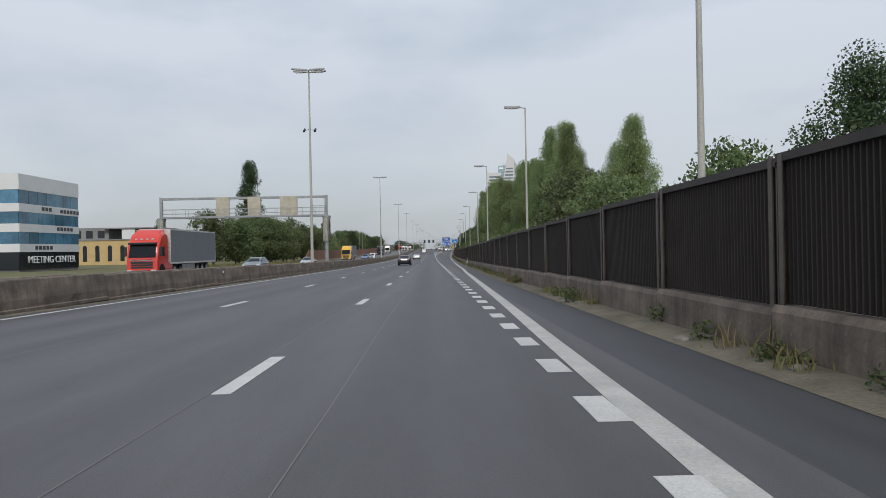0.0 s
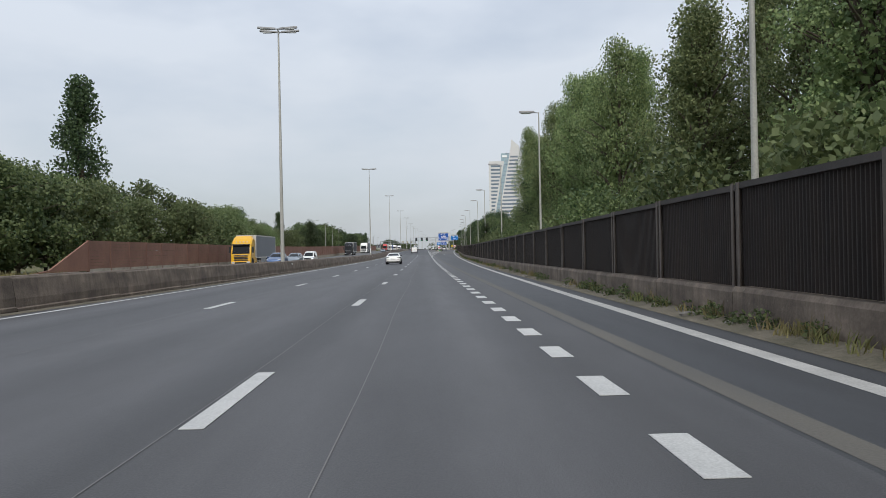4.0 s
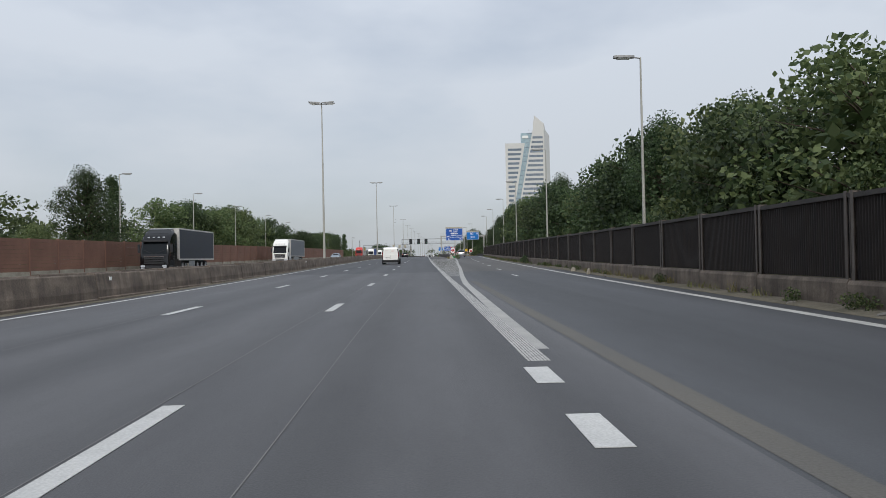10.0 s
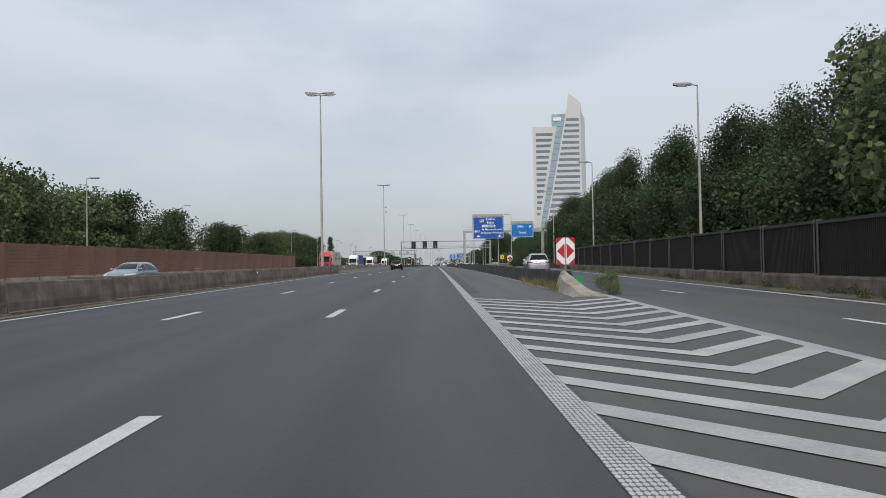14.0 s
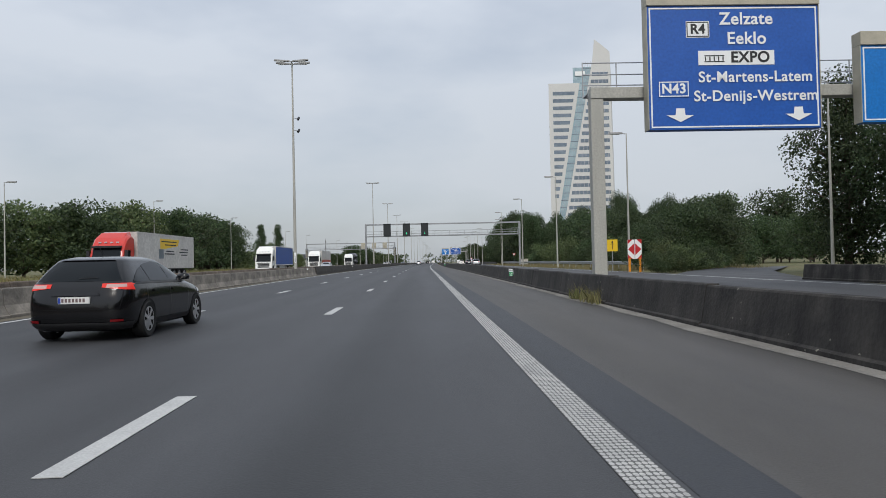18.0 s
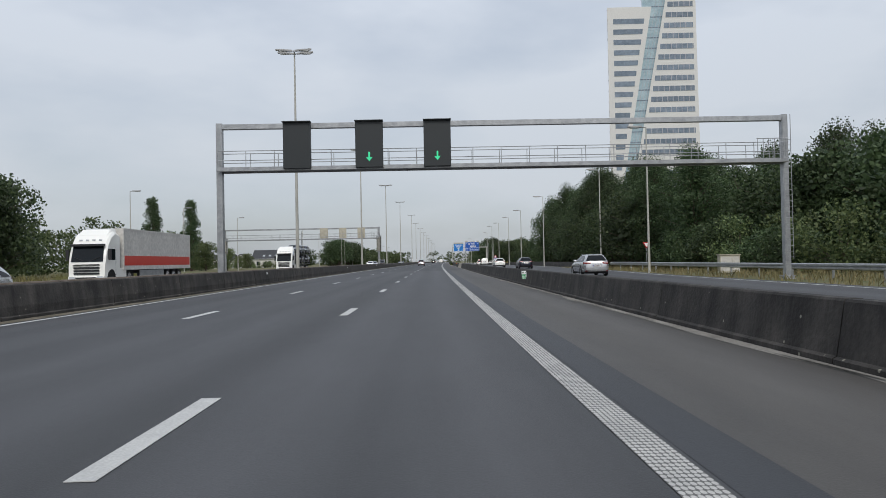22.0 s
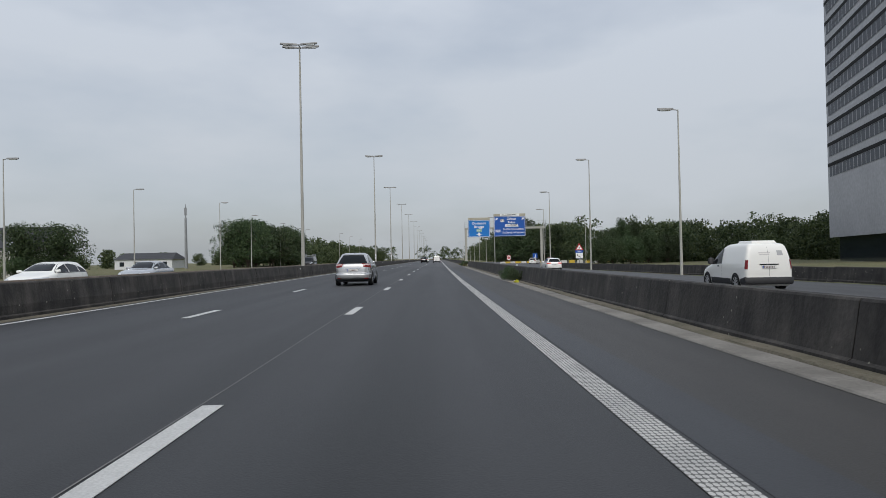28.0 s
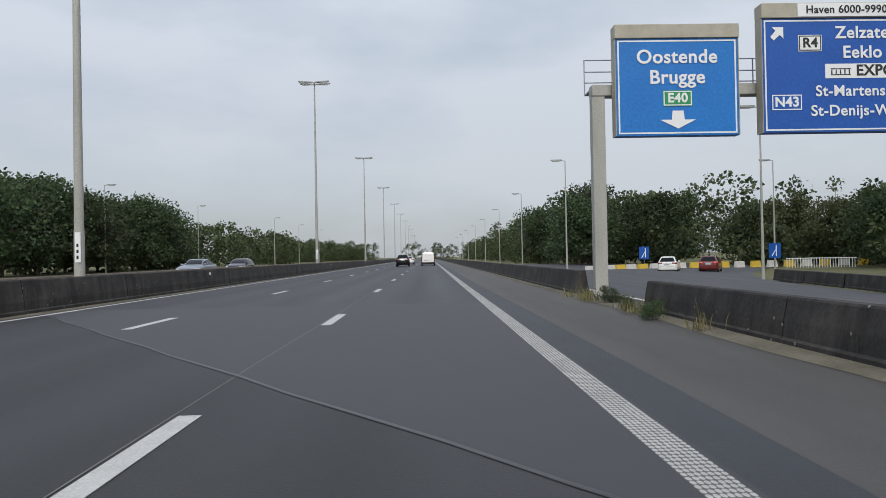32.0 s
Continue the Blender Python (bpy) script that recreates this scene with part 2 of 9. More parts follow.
def asphalt_material(name, base, other, track, left=1.0):
    """Worn asphalt: long streaks along the lanes, blotches, grain of the stones, darker seams."""
    m = surface(name, base, other, rough=0.62, scale=0.5, fine=60.0, stretch=(1.6, 0.05, 1), bump=0.5, dist=0.006, mix=0.9, uv=True, gloss_var=0.1)
    t = m.node_tree
    b = t.nodes["Principled BSDF"]
    N, L = t.nodes.new, t.links.new
    src = b.inputs["Base Color"].links[0].from_socket
    co = N("ShaderNodeTexCoord")
    mp = N("ShaderNodeMapping")
    mp.inputs["Scale"].default_value = (0.55, 0.012, 1)
    L(co.outputs["UV"], mp.inputs["Vector"])
    blot = N("ShaderNodeTexNoise")
    blot.inputs["Scale"].default_value, blot.inputs["Detail"].default_value = 1.0, 3.0
    L(mp.outputs["Vector"], blot.inputs["Vector"])
    sep, pp = N("ShaderNodeSeparateXYZ"), N("ShaderNodeMath")
    L(co.outputs["UV"], sep.inputs["Vector"])
    # wheel tracks, polished a little darker and smoother, twice in each lane
    mul = N("ShaderNodeMath")
    mul.operation, mul.inputs[1].default_value = "MULTIPLY", 2 * math.pi / 1.84
    L(sep.outputs["X"], mul.inputs[0])
    pp.operation = "SINE"
    L(mul.outputs[0], pp.inputs[0])
    add = N("ShaderNodeMath")
    add.operation = "MULTIPLY_ADD"
    add.inputs[1].default_value, add.inputs[2].default_value = track, 0.0
    L(pp.outputs[0], add.inputs[0])
    tone = N("ShaderNodeMapRange")
    tone.inputs["From Min"].default_value, tone.inputs["From Max"].default_value = 0.25, 0.75
    tone.inputs["To Min"].default_value, tone.inputs["To Max"].default_value = 0.70, 1.32
    L(blot.outputs["Fac"], tone.inputs["Value"])
    both = N("ShaderNodeMath")
    both.operation = "ADD"
    L(tone.outputs["Result"], both.inputs[0])
    L(add.outputs[0], both.inputs[1])
    # the tone darkens smoothly towards the left lanes
    lane, mix = N("ShaderNodeMapRange"), N("ShaderNodeMath")
    lane.inputs["From Min"].default_value, lane.inputs["From Max"].default_value = -6.5, 1.0
    lane.inputs["To Min"].default_value, lane.inputs["To Max"].default_value = left, 1.0
    mix.operation = "MULTIPLY"
    L(sep.outputs["X"], lane.inputs["Value"])
    L(lane.outputs["Result"], mix.inputs[0])
    L(both.outputs[0], mix.inputs[1])
    # patches worn rough and polished, a metre or two across
    pm, pn, pr, pq = N("ShaderNodeMapping"), N("ShaderNodeTexNoise"), N("ShaderNodeMapRange"), N("ShaderNodeMath")
    pm.inputs["Scale"].default_value = (1.3, 0.28, 1)
    pn.inputs["Scale"].default_value, pn.inputs["Detail"].default_value, pn.inputs["Roughness"].default_value = 1.0, 7.0, 0.7
    pr.inputs["From Min"].default_value, pr.inputs["From Max"].default_value = 0.3, 0.7
    pr.inputs["To Min"].default_value, pr.inputs["To Max"].default_value = 0.84, 1.16
    pq.operation = "MULTIPLY"
    L(co.outputs["UV"], pm.inputs["Vector"])
    L(pm.outputs["Vector"], pn.inputs["Vector"])
    L(pn.outputs["Fac"], pr.inputs["Value"])
    L(pr.outputs["Result"], pq.inputs[0])
    L(mix.outputs[0], pq.inputs[1])
    hsv = N("ShaderNodeHueSaturation")
    L(pq.outputs[0], hsv.inputs["Value"])
    L(src, hsv.inputs["Color"])
    L(hsv.outputs["Color"], b.inputs["Base Color"])
    return m


ASPHALT_OLD = asphalt_material("old_asphalt", (0.090, 0.090, 0.093), (0.066, 0.066, 0.070), 0.10, 0.92)
ASPHALT = asphalt_material("asphalt", (0.060, 0.061, 0.065), (0.040, 0.041, 0.045), 0.15, 0.76)
ASPHALT_DARK = asphalt_material("dark_asphalt", (0.034, 0.0345, 0.0375), (0.023, 0.0235, 0.026), 0.16, 0.70)
SHOULDER_DARK = asphalt_material("dark_shoulder_asphalt", (0.039, 0.036, 0.033), (0.030, 0.028, 0.026), 0.02)
SEAM_BAND = asphalt_material("seam_asphalt", (0.040, 0.042, 0.047), (0.028, 0.030, 0.035), 0.0)
GHOST = surface("removed_line", (0.135, 0.125, 0.105), (0.085, 0.082, 0.076), rough=0.7, scale=1.2, fine=40, stretch=(2, 0.3, 1), bump=0.5, mix=0.9, uv=True)
EXIT_DARK = asphalt_material("resurfaced_asphalt", (0.060, 0.063, 0.068), (0.044, 0.046, 0.050), 0.03)
SHOULDER = asphalt_material("shoulder_asphalt", (0.080, 0.074, 0.066), (0.062, 0.058, 0.054), 0.02)
FAR_ROAD = asphalt_material("opposite_asphalt", (0.10, 0.098, 0.094), (0.075, 0.073, 0.07), 0.03)
PAINT = surface("road_paint", (0.62, 0.62, 0.60), (0.42, 0.42, 0.41), rough=0.6, scale=2.0, fine=45, bump=0.4, mix=0.8, vary=0.08)
PAINT_OLD = surface("worn_road_paint", (0.52, 0.51, 0.48), (0.30, 0.30, 0.29), rough=0.65, scale=1.6, fine=38, bump=0.5, mix=0.9, vary=0.1)
PAINT_RUMBLE = surface("profiled_paint", (0.60, 0.59, 0.56), (0.38, 0.375, 0.36), rough=0.6, scale=1.2, fine=30, bump=0.4, mix=0.9, uv=True)


def add_studs(m, size, low):
    """Rows of raised drops of paint with dark road between them."""
    t = m.node_tree
    b = t.nodes["Principled BSDF"]
    N, L = t.nodes.new, t.links.new
    src = b.inputs["Base Color"].links[0].from_socket
    co, vo, mr, mx = N("ShaderNodeTexCoord"), N("ShaderNodeTexVoronoi"), N("ShaderNodeMapRange"), N("ShaderNodeMix")
    mp = N("ShaderNodeMapping")
    mp.inputs["Scale"].default_value = (1 / size[0], 1 / size[1], 1)
    vo.voronoi_dimensions = "2D"
    vo.inputs["Scale"].default_value, vo.inputs["Randomness"].default_value = 1.0, 0.10
    mr.inputs["From Min"].default_value, mr.inputs["From Max"].default_value = 0.36, 0.50
    mr.inputs["To Min"].default_value, mr.inputs["To Max"].default_value = 1.0, low
    mx.data_type, mx.blend_type = "RGBA", "MULTIPLY"
    mx.inputs["Factor"].default_value = 1.0
    L(co.outputs["UV"], mp.inputs["Vector"])
    L(mp.outputs["Vector"], vo.inputs["Vector"])
    L(vo.outputs["Distance"], mr.inputs["Value"])
    L(src, mx.inputs["A"])
    L(mr.outputs["Result"], mx.inputs["B"])
    L(mx.outputs["Result"], b.inputs["Base Color"])


add_studs(PAINT_RUMBLE, (0.040, 0.072), 0.2)
SEAL = plain("joint_sealant", (0.16, 0.155, 0.15), 0.6)
TAR = plain("bitumen_joint", (0.02, 0.02, 0.021), 0.35)
CONCRETE = surface("barrier_concrete", (0.215, 0.172, 0.136), (0.105, 0.082, 0.065), rough=0.85, scale=0.9, fine=18, stretch=(1, 1, 2.2), bump=0.5, dist=0.02, vary=0.08)
CONCRETE_DARK = surface("sooty_concrete", (0.062, 0.056, 0.050), (0.022, 0.020, 0.019), rough=0.88, scale=1.1, fine=16, stretch=(1, 1, 1.6), bump=0.6, dist=0.02, vary=0.10)


def add_chips(m, run, chip):
    """Dark runs of dirt down the face, and a few pale chips and lichen spots."""
    t = m.node_tree
    b = t.nodes["Principled BSDF"]
    N, L = t.nodes.new, t.links.new
    src = b.inputs["Base Color"].links[0].from_socket
    geo = N("ShaderNodeNewGeometry")
    m1, n1, r1, x1 = N("ShaderNodeMapping"), N("ShaderNodeTexNoise"), N("ShaderNodeMapRange"), N("ShaderNodeMix")
    m1.inputs["Scale"].default_value = (2.2, 2.2, 0.22)
    n1.inputs["Scale"].default_value, n1.inputs["Detail"].default_value, n1.inputs["Roughness"].default_value = 1.0, 6.0, 0.65
    r1.inputs["From Min"].default_value, r1.inputs["From Max"].default_value = 0.38, 0.66
    r1.inputs["To Min"].default_value, r1.inputs["To Max"].default_value = 1.0 - run, 1.0 + run
    x1.data_type, x1.blend_type = "RGBA", "MULTIPLY"
    x1.inputs["Factor"].default_value = 1.0
    L(geo.outputs["Position"], m1.inputs["Vector"])
    L(m1.outputs["Vector"], n1.inputs["Vector"])
    L(n1.outputs["Fac"], r1.inputs["Value"])
    L(src, x1.inputs["A"])
    L(r1.outputs["Result"], x1.inputs["B"])
    vo, big, thr, lim, x2 = N("ShaderNodeTexVoronoi"), N("ShaderNodeTexNoise"), N("ShaderNodeMapRange"), N("ShaderNodeMath"), N("ShaderNodeMix")
    vo.inputs["Scale"].default_value = 5.0
    big.inputs["Scale"].default_value, big.inputs["Detail"].default_value = 0.9, 4.0
    thr.inputs["From Min"].default_value, thr.inputs["From Max"].default_value = 0.13, 0.09
    lim.operation, lim.inputs[1].default_value = "GREATER_THAN", 0.52
    mul = N("ShaderNodeMath")
    mul.operation = "MULTIPLY"
    x2.data_type = "RGBA"
    x2.inputs["B"].default_value = (*chip, 1)
    L(geo.outputs["Position"], vo.inputs["Vector"])
    L(geo.outputs["Position"], big.inputs["Vector"])
    L(vo.outputs["Distance"], thr.inputs["Value"])
    L(big.outputs["Fac"], lim.inputs[0])
    L(thr.outputs["Result"], mul.inputs[0])
    L(lim.outputs[0], mul.inputs[1])
    L(mul.outputs[0], x2.inputs["Factor"])
    L(x1.outputs["Result"], x2.inputs["A"])
    L(x2.outputs["Result"], b.inputs["Base Color"])


add_chips(CONCRETE_DARK, 0.45, (0.26, 0.25, 0.20))
add_chips(CONCRETE, 0.30, (0.20, 0.17, 0.13))
CONCRETE_PALE = surface("pale_concrete", (0.46, 0.42, 0.35), (0.27, 0.24, 0.19), rough=0.85, scale=0.8, fine=18, bump=0.4, dist=0.015, vary=0.08)
CONCRETE_JERSEY = surface("weathered_concrete", (0.30, 0.27, 0.23), (0.10, 0.09, 0.078), rough=0.85, scale=1.4, fine=18, stretch=(1, 1, 1.5), bump=0.5, dist=0.02, vary=0.1)
BROWN = surface("brown_panel", (0.033, 0.023, 0.018), (0.015, 0.011, 0.0095), rough=0.7, scale=1.2, fine=30, stretch=(3, 3, 0.5), bump=0.25, vary=0.14)
BROWN_STEEL = surface("brown_steel", (0.14, 0.115, 0.095), (0.075, 0.06, 0.05), rough=0.55, scale=2.0, fine=30, bump=0.1, vary=0.08)
CAP = surface("dark_cap", (0.065, 0.055, 0.048), (0.035, 0.03, 0.027), rough=0.7, scale=1.5, bump=0.2)
BRICKY = surface("red_brown_wall", (0.275, 0.140, 0.098), (0.20, 0.098, 0.068), rough=0.8, scale=0.6, fine=14, bump=0.35, vary=0.07)
GALV = surface("galvanised_steel", (0.44, 0.45, 0.46), (0.30, 0.31, 0.32), rough=0.42, metal=0.55, scale=3.0, fine=25, bump=0.05, vary=0.06)
POLE = surface("mast_paint", (0.50, 0.49, 0.44), (0.36, 0.355, 0.32), rough=0.5, scale=1.2, fine=20, stretch=(1, 1, 0.2), bump=0.05, vary=0.05)
LAMP_BODY = surface("lamp_housing", (0.30, 0.30, 0.29), (0.2, 0.2, 0.2), rough=0.5, scale=4, bump=0.05)
LENS = plain("lamp_glass", (0.62, 0.64, 0.62), 0.25)
GRASS_GROUND = surface("grass_ground", (0.085, 0.105, 0.035), (0.16, 0.13, 0.062), rough=0.95, scale=0.25, fine=9, bump=0.8, dist=0.06)
GRASS = surface("grass_blades", (0.13, 0.16, 0.05), (0.26, 0.20, 0.09), rough=0.8, scale=0.4, fine=6, bump=0)
DRY_GRASS = surface("dry_grass", (0.27, 0.21, 0.11), (0.14, 0.14, 0.055), rough=0.85, scale=1.2, fine=6, bump=0)
DEAD_WEED = surface("dead_weeds", (0.26, 0.17, 0.09), (0.13, 0.09, 0.05), rough=0.9, scale=3, fine=8, bump=0)
SOIL = surface("verge_dirt", (0.19, 0.165, 0.125), (0.10, 0.092, 0.062), rough=0.95, scale=1.3, fine=20, bump=0.9, dist=0.03)
KERB = surface("gutter_concrete", (0.26, 0.245, 0.22), (0.14, 0.13, 0.115), rough=0.85, scale=1.0, fine=22, bump=0.4, vary=0.08)

# ---- ground and roads ----
WALL_X = line([(-80, 4.15), (40, 4.2), (65, 4.5), (100, 4.95), (165, 6.15), (245, 7.95), (300, 10.3), (350, 11.6), (390, 13.7), (440, 16.4)])
EXIT_EDGE = line([(-80, 4.1), (40, 4.15), (65, 4.4), (100, 4.9), (165, 6.1), (245, 7.9), (300, 10.2), (350, 11.5), (390, 13.6), (440, 16.3), (470, 17.6), (520, 16.4), (600, 16.2), (640, 18.4), (740, 18.2), (830, 18.4), (850, 22.5), (870, 31), (890, 43), (912, 64)])
RIGHT_BAR = line([(377, 5.4), (437, 5.15), (490, 4.9), (530, 4.75), (611, 4.35), (665, 4.3), (763, 4.5), (815, 4.5), (1200, 4.5)])
LEFT_BAR = line([(-80, -10.85), (0, -10.8), (95, -10.6), (170, -10.4), (225, -10.15), (270, -10.0), (310, -10.1), (345, -10.3), (375, -10.5), (430, -10.1), (1200, -10.1)])
OPP_EDGE = line([(-80, -26.5), (430, -26.5), (520, -33), (680, -38), (1200, -37)])


def ground():
    xs = sorted({-4000, -1500, -600, -250, -120, -70, -48, -40, -30, -20, -10, 0, 10, 20, 26, 34, 50, 80, 130, 250, 600, 1500, 4000})
    ys = [-4000, -1200, -400] + list(range(-160, 1300, 20)) + [1500, 2000, 3000, 4900]
    b = Build()
    rnd = random.Random(4)
    for y in ys:
        for x in xs:
            p = P(x, max(min(y, 1300), -160), -0.09)
            lump = 0.0 if -48 < x < 26 else rnd.uniform(-0.15, 0.3)
            b.v.append((p.x, y, p.z + lump))
    n = len(xs)
    for j in range(len(ys) - 1):
        for i in range(n - 1):
            b.f.append((j * n + i, j * n + i + 1, (j + 1) * n + i + 1, (j + 1) * n + i))
            b.m.append(0)
    tagged(new("ground", b.mesh("ground", GRASS_GROUND)), "rough dry grass and soil beside the motorway", "ground", "", "structure")


ground()
lanes = lambda y: [(LEFT_BAR(y) - 0.5, 0), (-5.7, 0), (-2.0, 0), (1.75, 0)]
strip("road", -150, 300, 10, lanes, ASPHALT_OLD, None, "pale grey worn asphalt motorway carriageway with three lanes", "road")
strip("road", 640, 822, 4, lanes, ASPHALT_DARK, None, "very dark grey asphalt motorway carriageway", "road")
strip("road", 822, 1500, 8, lanes, ASPHALT, None, "dark grey asphalt motorway carriageway past the joint", "road")
road = strip("road", 300, 640, 10, lanes, ASPHALT, None, "dark grey asphalt motorway carriageway with three lanes", "road")
strip("exit_lane", -150, 300, 5, lambda y: [(1.75, 0), (2.3, 0)], ASPHALT_OLD, None, "pale grey asphalt beside the motorway lanes", "road")
strip("exit_lane", -150, 300, 5, lambda y: [(2.3, 0), (EXIT_EDGE(y), 0)], EXIT_DARK, None, "dark resurfaced asphalt of the exit lane and shoulder", "road")
side_lane = lambda y: [(1.75, 0), (min(EXIT_EDGE(y), RIGHT_BAR(y) + 0.6) if y > 376 else EXIT_EDGE(y), 0)]
shoulder = strip("hard_shoulder", 300, 640, 5, side_lane, SHOULDER, None, "brownish grey asphalt shoulder and painted island", "road")
strip("hard_shoulder", 640, 806, 2, side_lane, SHOULDER_DARK, None, "dark brownish grey asphalt shoulder", "road")
strip("hard_shoulder", 806, 1500, 8, side_lane, SHOULDER, None, "brownish grey asphalt shoulder past the joint", "road")
exit_road = strip("exit_road", 376.0, 912, 5, lambda y: [(RIGHT_BAR(y) + 0.6, 0), (EXIT_EDGE(y) + 0.3, 0)], ASPHALT, None, "grey asphalt collector road beyond the concrete barrier", "road")
opp_road = strip("opposite_road", -150, 1500, 10, lambda y: [(OPP_EDGE(y), 0.0), (-12.3, 0.0)], FAR_ROAD, None, "pale grey asphalt of the opposite carriageway", "road")
median = strip("median_strip", -150, 1500, 10, lambda y: [(-12.3, 0.02), (-11.6, 0.06), (LEFT_BAR(y) - 0.5, 0.02)], SOIL, None, "dirt and weeds between the median barriers", "ground")


# ---- markings ----
def flat_mark(w, l):
    return Build().box(-w / 2, w / 2, 0, l, 0, 0.005).mesh("mark", PAINT)


DASH = flat_mark(0.19, 2.5)
BLOCK = flat_mark(0.27, 0.95)
THIN = flat_mark(0.15, 2.5)
MARK_Z = 0.003
for k in range(-4, 92):
    for x in (-1.98, -5.74):
        part("lane_dash", DASH, None, road, m=mark_at(x, 7.44 + 12.5 * k - (2.4 if k > 64 else 0), MARK_Z))
    part("lane_dash", THIN, None, opp_road, m=mark_at(-16.0, 3.0 + 12.5 * k, MARK_Z))
    part("lane_dash", THIN, None, opp_road, m=mark_at(-19.6, 3.0 + 12.5 * k, MARK_Z))
BLOCK_STEP = 12.5 / 5.5
k = -20
while 6.06 + BLOCK_STEP * k < 261:
    part("block_mark", BLOCK, None, road, m=mark_at(1.44, 6.06 + BLOCK_STEP * k, MARK_Z))
    k += 1


def paint_line(name, y0, y1, way, w, parent, mat=None, step=5):
    return strip(name, y0, y1, step, lambda y: [(way(y) - w / 2, MARK_Z + 0.002), (way(y) + w / 2, MARK_Z + 0.002)], mat or PAINT, parent)


DIVERGE = line([(-80, 1.35), (5, 1.67), (18, 1.98), (30, 2.22), (56, 2.72), (65, 3.0), (100, 3.6), (165, 4.9), (240, 6.75), (260, 7.3), (295, 8.4), (344, 10.3), (390, 12.3), (440, 15.0)])
paint_line("edge_line", -80, 440, DIVERGE, 0.27, shoulder, PAINT_OLD, 4)
GORE_R = line([(262, 1.72), (283, 2.02), (293, 2.45), (309, 3.28), (320, 3.75), (335, 4.38), (345, 4.92), (354, 5.28), (370, 5.85), (380, 6.3), (440, 6.4)])
paint_line("edge_line", 262, 1400, lambda y: 1.56, 0.28, road, PAINT_RUMBLE, 10)
strip("seam_band", 380, 1400, 10, lambda y: [(1.74, 0.003), (2.25 + 0.06 * math.sin(y * 0.11), 0.003)], SEAM_BAND, shoulder)
strip("ghost_line", 60, 285, 4, lambda y: [(2.36, 0.003), (2.64, 0.003)], GHOST, shoulder)
paint_line("edge_line", 263, 440, GORE_R, 0.25, shoulder, PAINT_OLD, 4)
LEFT_LINE = line([(-80, -10.1), (0, -10.05), (95, -9.85), (170, -9.6), (225, -9.35), (270, -9.15), (310, -9.25), (345, -9.5), (375, -9.75), (430, -9.5), (1400, -9.5)])
paint_line("edge_line", -80, 1400, LEFT_LINE, 0.18, road, PAINT, 8)
paint_line("edge_line", -80, 1400, lambda y: -13.3, 0.18, opp_road, PAINT, 12)
SLIP_L = line([(478, 12.0), (494, 15.5), (500, 17.6), (506, 20.6), (520, 29.5)])
SLIP_R = line([(478, 17.6), (485, 18.2), (490, 20.4), (496, 22.6), (502, 25.2), (520, 36.0)])
strip("slip_road", 478, 518, 2, lambda y: [(SLIP_L(y), 0.004), (SLIP_R(y), 0.004)], ASPHALT, None, "grey asphalt slip road turning away behind bushes", "road")
paint_line("edge_line", 440, 905, lambda y: EXIT_EDGE(y) - 0.5, 0.18, exit_road, PAINT, 8)
paint_line("edge_line", 440, 905, lambda y: RIGHT_BAR(y) + 1.3 if y < 832 else RIGHT_BAR(y) + 1.3 + 0.0075 * (y - 832) ** 2, 0.18, exit_road, PAINT, 4)
paint_line("edge_line", 838, 905, lambda y: EXIT_EDGE(y) * 0.5 + 0.5 * (RIGHT_BAR(y) + 1.3 + 0.0075 * max(0, y - 832) ** 2), 0.15, exit_road, PAINT, 4)
for k in range(0, 44):
    y = 290.1 + 12.5 * k
    x = 0.5 * (GORE_R(y) + DIVERGE(y)) - 0.05 if y < 440 else 0.5 * (RIGHT_BAR(y) + EXIT_EDGE(y)) + 0.4
    part("lane_dash", THIN, None, exit_road, m=mark_at(x, y, MARK_Z))


def chevron(y):
    """One bent bar of the painted island, from the main edge line to the exit's line."""
    x0, x1 = 1.70, GORE_R(y - 1.0) - 0.1
    xm = x0 + 0.55 * (x1 - x0)
    w = 0.52
    pts = [(x0, y), (xm, y - 1.13 * (xm - x0)), (x1, y - 1.13 * (xm - x0) + 0.96 * (x1 - xm))]
    low = [P(x, yy, MARK_Z + 0.006) for x, yy in pts]
    top = [P(x, yy + w, MARK_Z + 0.006) for i, (x, yy) in enumerate(pts)]
    return Build().add(low + top, [(0, 1, 4, 3), (1, 2, 5, 4)]).mesh("chevron_bar", PAINT_OLD)


for k in range(-31, 31):
    part("chevron_bar", chevron(335.08 + 1.37 * k), None, shoulder)

# thin sealed seams of the asphalt
for x, w in ((-2.14, 0.011), (-0.86, 0.010), (-5.9, 0.011)):
    paint_line("seam", -80, 300, lambda y, x=x: x + 0.03 * math.sin(y * 0.3), w, road, SEAL, 3)
paint_line("seam", 600, 1100, lambda y: -2.12 + 0.02 * math.sin(y * 0.4), 0.014, road, SEAL, 3)
deck = Build()
for i in range(18):
    x0, x1 = -10.55 + i * 0.683, -10.55 + (i + 1) * 0.683
    deck.add([P(x0, 821.46 - (x0 + 9.3) * 1.335, 0.004), P(x1, 821.46 - (x1 + 9.3) * 1.335, 0.004), P(x1, 823.2, 0.004), P(x0, 823.2, 0.004)], [(0, 1, 2, 3)])
part("deck_edge", deck, ASPHALT, road, "paler asphalt past the slanting joint")
jb = Build()
